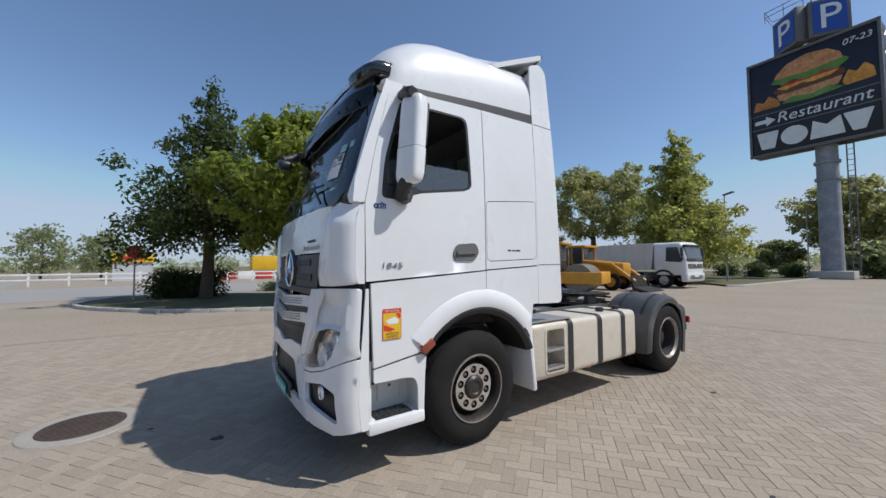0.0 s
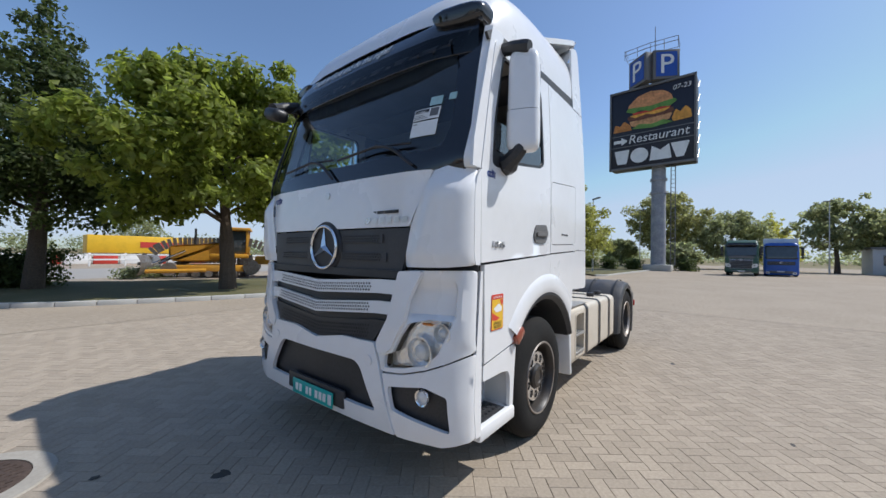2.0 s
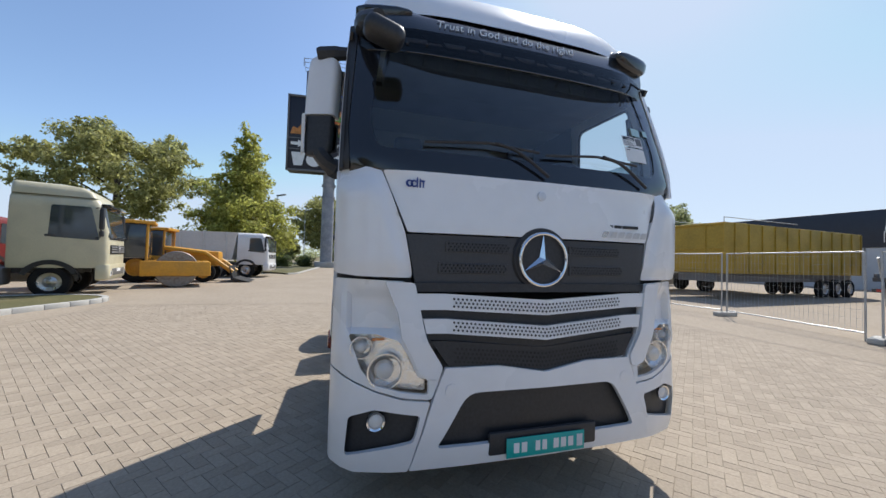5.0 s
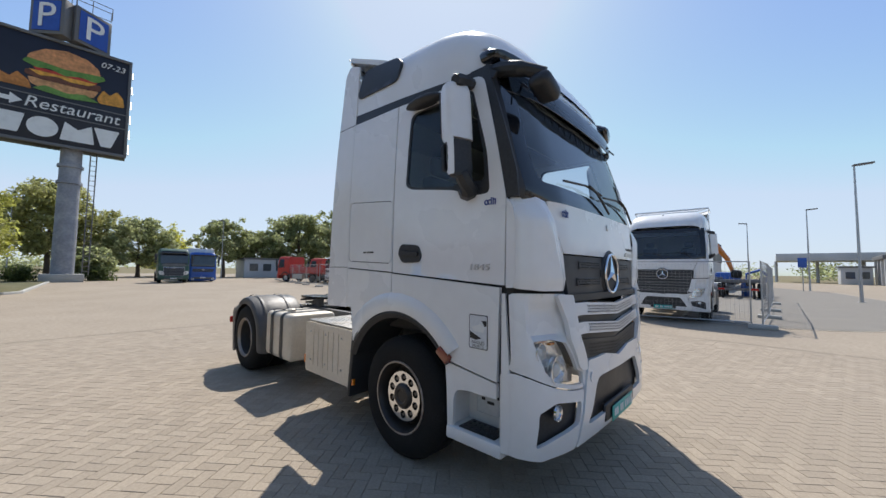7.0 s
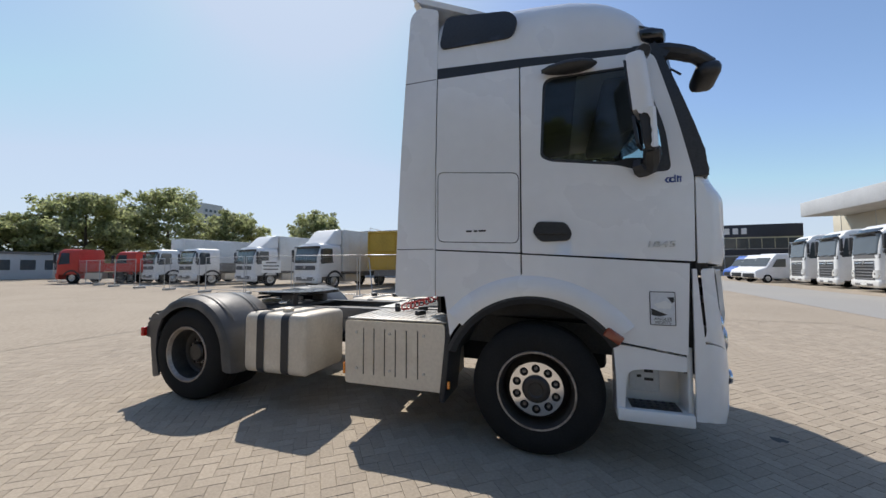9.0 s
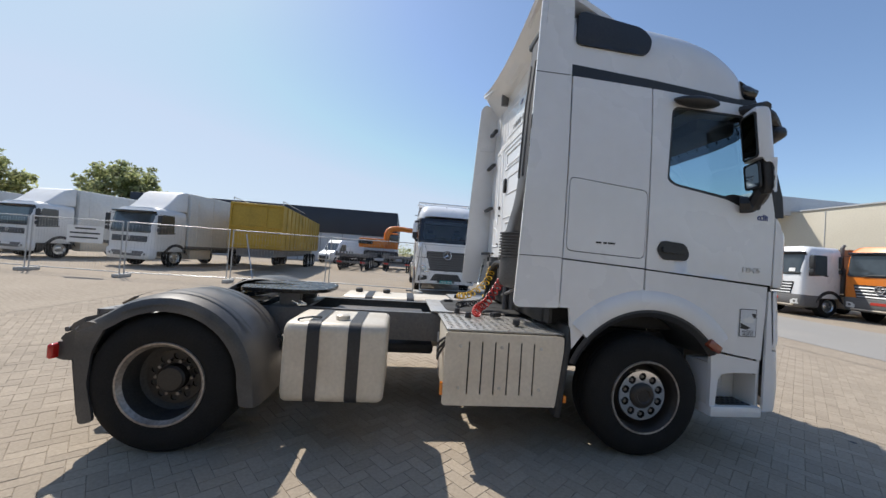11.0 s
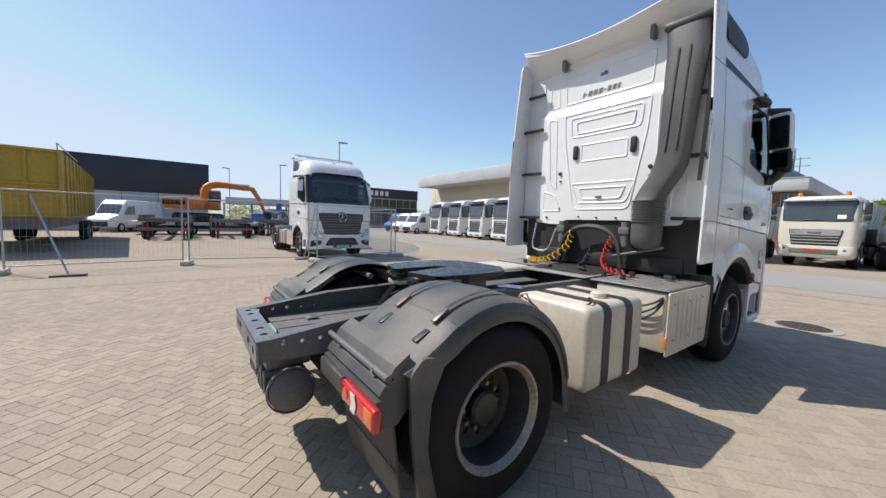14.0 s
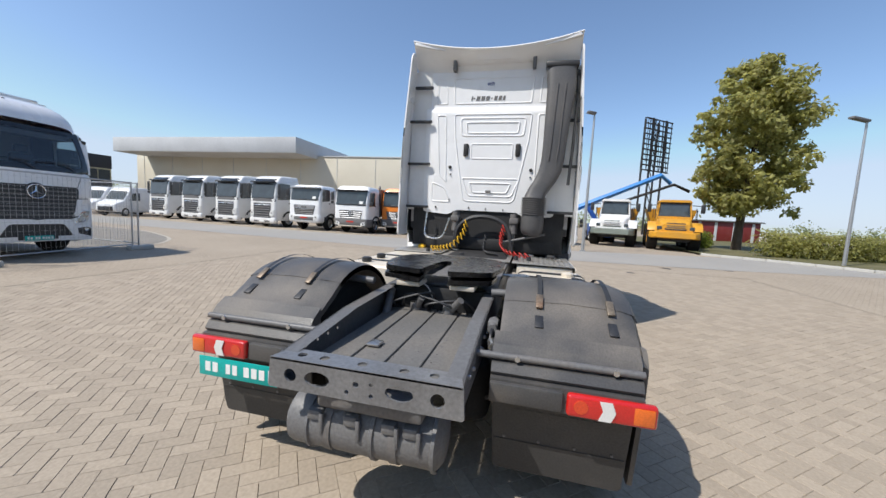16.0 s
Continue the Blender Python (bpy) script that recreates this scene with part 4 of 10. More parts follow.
    for x in (-1.70, -0.70):
        bm = B()
        box(bm, x - 0.012, x + 0.012, -1.21, -1.18, 0.48 if x < -1 else 0.44, 0.58 if x < -1 else 0.50, 0.006)
        part("side_marker", bm, AMBER, T)
    bm = B()
    for k in range(3):
        tube(bm, smooth_line([(-1.67, -1.15, 0.92 - 0.02 * k), (-1.72, -1.08, 0.86 - 0.05 * k), (-1.71, -0.9, 0.80 - 0.06 * k), (-1.69, -0.7, 0.85)]), 0.01, 6)
    part("cables", bm, BLACK, T)
    # deck plate behind the cab
    bm = B()
    box(bm, -1.75, -1.0, -0.44, 0.46, 0.985, 1.0, 0.003)
    part("deck_plate", bm, PLATE, T)
    for y in (-0.2, 0.2):
        bm = B()
        box(bm, -2.75, -1.80, y - 0.10, y + 0.10, 0.88, 0.90, 0.004)
        part("frame_panel", bm, FRAME, T)
    bm = B()
    box(bm, -1.6, 0.6, -0.40, 0.40, 0.48, 1.02, 0.06)
    part("gearbox", bm, DARK, T)
    # -- coiled air lines --
    def coil(name, mt, pts, r=0.04, turns=13):
        ln = smooth_line(pts, 10)
        out = []
        for i, p in enumerate(ln):
            for k in range(6):
                f = (i + k / 6) / len(ln)
                q = ln[min(i + 1, len(ln) - 1)]
                c = p.lerp(q, k / 6)
                a = 2 * math.pi * turns * f
                out.append(c + Vector((r * math.cos(a), r * math.sin(a) * 0.6, r * math.sin(a) * 0.8)))
        bm = B()
        tube(bm, out, 0.0075, 6)
        part(name, bm, mt, T)
    coil("yellow_air_line", YELLOW, [(-0.98, 0.24, 1.45), (-1.05, 0.28, 1.25), (-1.20, 0.40, 1.10), (-1.30, 0.52, 1.06), (-1.28, 0.66, 1.05)])
    coil("red_air_line", REDHOSE, [(-0.98, -0.30, 1.40), (-1.06, -0.27, 1.24), (-1.16, -0.30, 1.10), (-1.28, -0.44, 1.05), (-1.34, -0.66, 1.04)])
    coil("black_power_line", BLACK, [(-1.0, -0.05, 1.25), (-1.15, -0.05, 1.08), (-1.35, -0.12, 1.05), (-1.45, -0.25, 1.05)], 0.028)
    for p in ((-1.42, -0.66, 0.99), (-1.5, -0.5, 1.0), (-1.33, 0.70, 1.0)):
        bm = B()
        rod(bm, p, (p[0], p[1], p[2] + 0.05), 0.03, 0.025)
        part("hose_coupling", bm, BLACK, T)
    # line carrier arch and cab mounts
    bm = B()
    tube(bm, smooth_line([(-1.0, 0.42, 1.05), (-0.98, 0.36, 1.35), (-0.97, 0.16, 1.50), (-0.97, -0.14, 1.50), (-0.98, -0.34, 1.36), (-1.0, -0.42, 1.05)]), 0.032, 8)
    part("cab_mount_arch", bm, BLACK, T)
    for s in (1, -1):
        bm = B()
        rod(bm, (-0.93, 0.40 * s, 1.05), (-0.93, 0.42 * s, 1.55), 0.035)
        rod(bm, (-0.93, 0.42 * s, 1.30), (-0.93, 0.42 * s, 1.58), 0.055)
        part("cab_damper", bm, FRAME, T)
        bm = B()
        box(bm, -1.0, -0.86, 0.42 * s - 0.06, 0.42 * s + 0.06, 1.44, 1.52, 0.01)
        part("mount_bracket", bm, FRAME, T)
    bm = B()
    tube(bm, smooth_line([(-0.95, 0.85, 1.55), (-1.0, 0.86, 1.25), (-1.02, 0.78, 1.18), (-1.0, 0.6, 1.2), (-0.97, 0.5, 1.48)]), 0.014, 8)
    part("pipe_loop", bm, STEEL, T)
    bm = B()
    rod(bm, (-1.0, -0.30, 1.18), (-1.0, -0.85, 1.32), 0.016)
    part("push_rod", bm, GREY, T)
    bm = B()
    box(bm, -0.86, 0.55, -1.0, 1.0, 1.02, 1.22, 0.05)
    part("cab_underside", bm, DARK, T)
    bm = B()
    tube(bm, smooth_line([(-4.1, -0.47, 0.86), (-4.28, -0.50, 0.84), (-4.36, -0.53, 0.76), (-4.34, -0.52, 0.66), (-4.28, -0.48, 0.60)]), 0.011, 6)
    part("rear_hose", bm, BLACK, T)
    bm = B()
    rod(bm, (-4.16, -0.475, 0.855), (-4.24, -0.49, 0.85), 0.022, seg=10)
    part("hose_plug", bm, STEEL, T)
    for x, y, a in ((-1.15, -0.62, 30), (-1.05, -0.95, 70), (-1.5, 0.2, 10)):
        bm = B()
        box(bm, x - 0.05, x + 0.05, y - 0.03, y + 0.03, 1.0, 1.045, 0.01, Matrix.Translation((x, y, 0)) @ Matrix.Rotation(radians(a), 4, "Z") @ Matrix.Translation((-x, -y, 0)))
        part("plug_socket", bm, BLACK, T)
    # -- cab --
    C = thing_part("cab", T, "glossy white sleeper cab")
    cab(T, C, hero)
    return T


def cab(T, C, hero):
    def panel(name, outline, s, holes=(), off=0.0, thick=0.03, mt=WHITE, grid=0.18, parent=C, label=""):
        bm = B()
        sheet(bm, outline, holes, lambda u, v: (u, (side_y(v) + off) * s, v), thick, grid, out=(0, -s, 0))
        return part(name, bm, mt, parent, label)
    for s in (1, -1):
        # door with its window opening
        win = rounded([(0.06, 2.30), (0.14, 2.26), (0.60, 2.19), (0.80, 2.12), (0.945, 2.12), (0.918, 2.42), (0.77, 2.93), (0.09, 2.94)], [0.08, 0.03, 0.03, 0.06, 0.05, 0.1, 0.05, 0.08])
        door_ol = rounded([(-0.085, 1.558), (1.065, 1.487), (1.075, 2.08), (0.99, 2.50), (0.86, 3.015), (-0.085, 3.065)], [0.01, 0.01, 0.05, 0.3, 0.08, 0.01])
        d = panel("door", door_ol, s, [win], grid=0.15)
        ring_in = rounded([(0.08, 2.32), (0.15, 2.28), (0.60, 2.215), (0.66, 2.24), (0.895, 2.22), (0.885, 2.42), (0.75, 2.915), (0.108, 2.925)], [0.08, 0.03, 0.03, 0.03, 0.04, 0.1, 0.05, 0.08])
        panel("window_seal", win, s, [ring_in], -0.004, 0.02, BLACK, 0.2, d)
        bm = B()
        half = rounded([(0.08, 2.32), (0.15, 2.28), (0.60, 2.215), (0.66, 2.24), (0.90, 2.24), (0.90, 2.40), (0.84, 2.44), (0.09, 2.445)], [0.08, 0.03, 0.03, 0.03, 0.04, 0.02, 0.05, 0.03])
        sheet(bm, half if s > 0 and hero else ring_in, (), lambda u, v: (u, (side_y(v) - 0.012) * s, v), 0.0, 0.2)
        g = part("window_pane", bm, PANE_LOW if s > 0 else PANE, d, "half lowered tinted pane" if s > 0 and hero else "")
        g.visible_shadow = False
        h = rounded([(-0.005, 1.72), (0.05, 1.64), (0.262, 1.645), (0.285, 1.70), (0.245, 1.785), (0.03, 1.80)], [0.03, 0.05, 0.03, 0.04, 0.05, 0.04])
        # left handle in paler plastic: its sunlit look is put into the colour
        panel("door_handle", h, s, (), 0.012, 0.02, GREY if s > 0 else BLACK, 0.0, d)
        panel("handle_grip", rounded([(0.035, 1.705), (0.25, 1.695), (0.25, 1.728), (0.035, 1.748)], 0.012), s, (), 0.028, 0.014, GREY if s > 0 else BLACK, 0.0, d)
        # sleeper side with locker hatch
        hatch = rounded([(-0.777, 1.665), (-0.115, 1.640), (-0.110, 2.19), (-0.777, 2.25)], 0.05)
        gap = rounded([(-0.784, 1.658), (-0.109, 1.633), (-0.104, 2.197), (-0.784, 2.257)], 0.055)
        panel("side_wall", [(-0.10, 1.562), (-0.095, 3.065), (-0.79, 3.085), (-0.80, 1.598)], s, [gap])
        panel("locker_hatch", hatch, s, (), 0.0)
        panel("hatch_gap", gap, s, (), -0.012, 0.01, DARK)
        # dark backing that shows in the joints
        panel("joint_backing", [(-0.82, 1.25), (1.0, 1.25), (1.0, 2.05), (0.0, 2.05), (0.0, 3.05), (-0.82, 3.1)], s, (), -0.034, 0.01, DARK, 0.3)
        # lower side: behind the door line over the arch, and ahead of the wheel
        lr = [(-0.80, 1.205), (-0.72, 1.205)] + [p for p in arc(-0.02, 0.50, 0.76, 150, 96, 10)] + [(-0.10, 1.550), (-0.80, 1.586)]
        panel("lower_side", lr, s)
        lf = [p for p in arc(-0.02, 0.50, 0.76, 95, 36, 12)] + [(0.54, 0.925), (1.005, 0.85), (1.03, 1.472), (-0.088, 1.546)]
        panel("lower_side", lf, s, (), 0.004)
        panel("corner_gap", [(0.985, 0.72), (1.075, 0.72), (1.09, 1.50), (1.0, 1.50)], s, (), -0.035, 0.01, DARK, 0.3)
        panel("step_skirt", rounded([(0.545, 0.905), (1.0, 0.835), (1.0, 0.735), (0.74, 0.735), (0.655, 0.72), (0.625, 0.66), (0.615, 0.45), (0.565, 0.43), (0.56, 0.70)], [0.01, 0.005, 0.02, 0.03, 0.03, 0.03, 0.01, 0.01, 0.03]), s, (), -0.004, 0.03)
        bm = B()
        sheet(bm, [(1.042, 0.42), (1.098, 0.42), (1.122, 0.62), (1.109, 0.9), (1.085, 1.2), (1.070, 1.435), (1.046, 1.435)], (), lambda u, v: (u, 1.2375 * s, v), 0.02, 0.0, out=(0, -s, 0))
        part("corner_return", bm, WHITE, C)
        # flared arch lip and black liner
        bm = B()
        rings = []
        for a in [139 - 102 * k / 24 for k in range(25)]:
            row = []
            for r, y in ((0.895, 1.226), (0.872, 1.246), (0.80, 1.256), (0.755, 1.256), (0.726, 1.246), (0.722, 1.14)):
                row.append(bm.verts.new((-0.02 + r * math.cos(radians(a)), y * s, 0.50 + r * math.sin(radians(a)))))
            rings.append(row)
        for a, b in zip(rings, rings[1:]):
            for k in range(5):
                bm.faces.new((a[k], a[k + 1], b[k + 1], b[k]))
        part("arch_flare", bm, WHITE, C)
        bm = B()
        rings = []
        for a in [158 - 125 * k / 24 for k in range(25)]:
            rings.append([bm.verts.new((-0.02 + r * math.cos(radians(a)), y * s, 0.50 + r * math.sin(radians(a)))) for r, y in ((0.735, 1.240), (0.705, 1.244), (0.665, 1.215), (0.665, 0.75))])
        for a, b in zip(rings, rings[1:]):
            for k in range(3):
                bm.faces.new((a[k], a[k + 1], b[k + 1], b[k]))
        bmesh.ops.solidify(bm, geom=list(bm.faces), thickness=0.01)
        part("wheel_arch_liner", bm, BLACK, T)
        # rear splash guard behind the front wheel
        bm = B()
        box(bm, -0.715, -0.66, min(0.8 * s, 1.22 * s), max(0.8 * s, 1.22 * s), 0.32, 1.06, 0.02, Matrix.Translation((-0.69, 0, 1.0)) @ Matrix.Rotation(radians(6), 4, "Y") @ Matrix.Translation((0.69, 0, -1.0)))
        part("splash_guard", bm, WHITE if s > 0 else BLACK, T)
        bm = B()
        box(bm, 0.485, 0.615, min(1.20 * s, 1.272 * s), max(1.20 * s, 1.272 * s), 0.92, 0.99, 0.014, Matrix.Translation((0.55, 0, 0.96)) @ Matrix.Rotation(radians(35), 4, "Y") @ Matrix.Translation((-0.55, 0, -0.96)))
        part("side_repeater", bm, REPEATER, C, "dull red-brown side lamp")
        # steps below the door
        st = thing_part("step_well", C, "white step well with a black tread")
        bm = B()
        yy = sorted((0.93 * s, 1.0 * s))
        box(bm, 0.58, 1.03, yy[0], yy[1], 0.40, 0.80)
        yy = sorted((0.95 * s, 1.20 * s))
        box(bm, 0.57, 0.60, yy[0], yy[1], 0.37, 0.80, 0.01)
        box(bm, 1.005, 1.04, yy[0], yy[1], 0.37, 0.90, 0.01)
        part("well_wall", bm, WHITE_OLD, st)
        bm = B()
        yy = sorted((0.98 * s, 1.235 * s))
        box(bm, 0.565, 1.04, yy[0], yy[1], 0.365, 0.455, 0.015)
        part("lower_step", bm, WHITE, st)
        bm = B()
        yy = sorted((1.03 * s, 1.20 * s))
        box(bm, 0.66, 0.97, yy[0], yy[1], 0.457, 0.463, 0.002)
        for i in range(6):
            for j in range(3):
                rod(bm, (0.70 + 0.047 * i, s * (1.06 + 0.05 * j), 0.463), (0.70 + 0.047 * i, s * (1.06 + 0.05 * j), 0.471), 0.014, 0.010, 8)
        part("step_tread", bm, BLACK, st)
        bm = B()
        yy = sorted((1.0 * s, 1.012 * s))
        box(bm, 0.68, 0.88, yy[0], yy[1], 0.52, 0.70, 0.01)
        part("socket_plate", bm, WHITE_OLD if s > 0 else STICKER_W, st)
        bm = B()
        for (a, b, c, d) in ((0.73, 0.76, 0.62, 0.64), (0.78, 0.84, 0.66, 0.69), (0.78, 0.84, 0.60, 0.62)) if s < 0 else ((0.765, 0.785, 0.62, 0.64),):
            yy = sorted((1.012 * s, 1.016 * s))
            box(bm, a, b, yy[0], yy[1], c, d)
        part("socket_marks", bm, INK, st)
        # side fairing behind the cab
        bm = B()
        fo = rounded([(-0.81, 1.20), (-1.18, 1.19), (-1.10, 3.12), (-1.07, 3.74), (-0.98, 3.82), (-0.80, 3.40)], [0.02, 0.06, 0.3, 0.1, 0.1, 0.02])
        sheet(bm, fo, (), lambda u, v: (u, (side_y(min(v, 3.1)) - 0.004 - 0.06 * max(0, v - 3.1)) * s, v), 0.018, 0.2, out=(0, -s, 0))
        fa = part("side_fairing", bm, WHITE, C)
        bm = B()
        yy = sorted((1.195 * s, 1.236 * s))
        yj = sorted(((side_y(3.09) - 0.01) * s, (side_y(3.09) - 0.0025) * s))
        box(bm, -1.098, -0.81, yj[0], yj[1], 3.088, 3.094)
        yj = sorted(((side_y(1.60) - 0.01) * s, (side_y(1.60) - 0.0025) * s))
        box(bm, -1.155, -0.82, yj[0], yj[1], 1.598, 1.604)
        part("fairing_joint", bm, DARK, fa)
        bm = B()
        sheet(bm, [(0.90 * s, 1.58), (1.20 * s, 1.58), (1.19 * s, 3.12), (1.15 * s, 3.60), (0.90 * s, 3.60)], (), lambda u, v: (-0.825, u, v), 0.012, out=(1, 0, 0))
        part("corner_wall", bm, WHITE_OLD, C, smooth=False)
        for z in (1.62, 2.25, 2.86, 3.34):
            bm = B()
            yy = sorted((0.86 * s, (1.20 if z < 3 else 1.13) * s))
            box(bm, -0.92, -0.87, yy[0], yy[1], z - 0.012, z + 0.024, 0.006)
            part("fairing_bracket", bm, BLACK, C)
    # bright beltline: dark strip between door tops and roof
    for s in (1, -1):
        bm = B()
        sheet(bm, [(-0.80, 3.09), (-0.08, 3.07), (0.86, 3.02), (0.94, 2.96), (0.97, 3.0), (0.88, 3.06), (-0.08, 3.145), (-0.80, 3.19)], (), lambda u, v: (u, (side_y(v) - 0.008) * s, v), 0.02, 0.2, out=(0, -s, 0))
        part("roof_strip", bm, BLACK, C)
    roof(C, hero)
    nose(C, hero)
    rear_wall(C, hero)
    inside_cab(C, hero)


def roof_section(x):
    """Half width, edge height and crown height of the roof at a place along it."""
    w = lerp_table([(-0.80, 1.175), (0.2, 1.178), (0.6, 1.172), (0.85, 1.15), (0.97, 1.10), (1.03, 1.03)], x)
    top = lerp_table([(-0.80, 3.80), (-0.4, 3.795), (0.0, 3.775), (0.3, 3.745), (0.5, 3.70), (0.65, 3.64), (0.78, 3.555), (0.88, 3.46), (0.96, 3.35), (1.03, 3.20)], x)
    edge = lerp_table([(-0.80, 3.185), (0.0, 3.14), (0.85, 3.07), (0.97, 3.05), (1.03, 3.03)], x)
    return w, edge, top


def roof(C, hero):
    bm = B()
    rows = []
    xs = [-0.80, -0.6, -0.4, -0.2, 0.0, 0.15, 0.3, 0.42, 0.53, 0.62, 0.70, 0.77, 0.83, 0.88, 0.92, 0.96, 1.0, 1.03]
    N = 28
    for x in xs:
        w, e, t = roof_section(x)
        row = []
        for k in range(N + 1):
            a = math.pi * k / N
            c, sn = math.cos(a), math.sin(a)
            y = w * math.copysign(abs(c) ** 0.30, c)
            z = e + (t - e) * abs(sn) ** 0.72
            bend = 0.09 * max(0, (abs(y) / w)) ** 3 * max(0, min(1, (x - 0.3) / 0.6))
            row.append(bm.verts.new((x - bend, y, z)))
        rows.append(row)
    for a, b in zip(rows, rows[1:]):
        for k in range(N):
            bm.faces.new((a[k], b[k], b[k + 1], a[k + 1]))
    bm.faces.new(rows[0])
    part("roof", bm, WHITE, C, "high white domed roof", angle=60)
    bm = B()
    box(bm, -0.80, 0.9, -1.16, 1.16, 3.02, 3.06)
    part("roof_floor", bm, LINER, C)
    # rear roof wings, lip and flap
    for s in (1, -1):
        bm = B()
        fo = [(-0.80, 3.23), (-0.80, 3.74), (-0.96, 3.80), (-1.02, 3.76), (-1.05, 3.12), (-0.82, 3.14)]
        sheet(bm, rounded(fo, 0.03), (), lambda u, v: (u, (1.18 - 0.03 * max(0, v - 3.2)) * s, v), 0.02, 0.2, out=(0, -s, 0))
        part("roof_wing", bm, WHITE, C)
        # raised deflector flap
        if hero:
            bm = B()
            def wing(u, v):
                f = max(0.0, min(1.0, (-0.2 - u) / 0.82))
                low = 3.83 - 0.30 * ease(0.78, 1.16, v)
                high = 3.945 - 0.15 * (1 - (v / 1.135) ** 2)
                return (u, v * s, low + (high - low) * f ** 0.8)
            sheet(bm, rounded([(-0.22, 0.70), (-1.03, 0.66), (-1.06, 1.13), (-0.28, 1.08)], [0.08, 0.04, 0.05, 0.12]), (), wing, 0.055, 0.05, out=(0, 0, -1))
            part("roof_flap", bm, WHITE, C)
    bm = B()
    rows = []
    for k in range(25):
        y = -1.135 + 2.27 * k / 24
        sag = 0.15 * (1 - (y / 1.135) ** 2)
        rows.append([bm.verts.new(p) for p in ((-0.80, y * 0.985, 3.60 - 0.02), (-0.84, y, 3.66), (-0.95, y, 3.80 - sag * 0.8), (-1.05, y, 3.945 - sag), (-1.06, y, 3.93 - sag), (-0.90, y, 3.80 - sag * 0.9), (-0.80, y * 0.985, 3.76 - 0.0))])
    for a, b in zip(rows, rows[1:]):
        for k in range(6):
            bm.faces.new((a[k], a[k + 1], b[k + 1], b[k]))
    part("rear_lip", bm, WHITE, C)
    for y in (0.55, -0.55):
        bm = B()
        box(bm, -0.93, -0.84, y - 0.025, y + 0.025, 3.56, 3.74, 0.008)
        part("lip_bracket", bm, FRAME, C)
    # air intake on the right flank of the roof
    bm = B()
    ol = rounded([(-0.78, 3.36), (-0.14, 3.34), (-0.10, 3.50), (-0.18, 3.60), (-0.74, 3.69)], [0.06, 0.07, 0.08, 0.06, 0.08])
    sheet(bm, ol, (), lambda u, v: (u, -(1.185 - 0.34 * max(0, v - 3.42) ** 1.3), v), 0.05, 0.1, out=(0, 1, 0))
    part("air_intake", bm, BLACK, C, "black air intake with fine slats")
    # marker lamps and aerial
    for y in (0.85, -0.85):
        bm = B()
        box(bm, 0.80, 0.89, y - 0.065, y + 0.065, 3.255, 3.31, 0.02)
        part("roof_marker", bm, CLEAR, C)
    bm = B()
    rod(bm, (0.62, -0.05, 3.55), (0.62, -0.05, 3.66), 0.03, 0.025)
    part("roof_aerial", bm, BLACK, C)


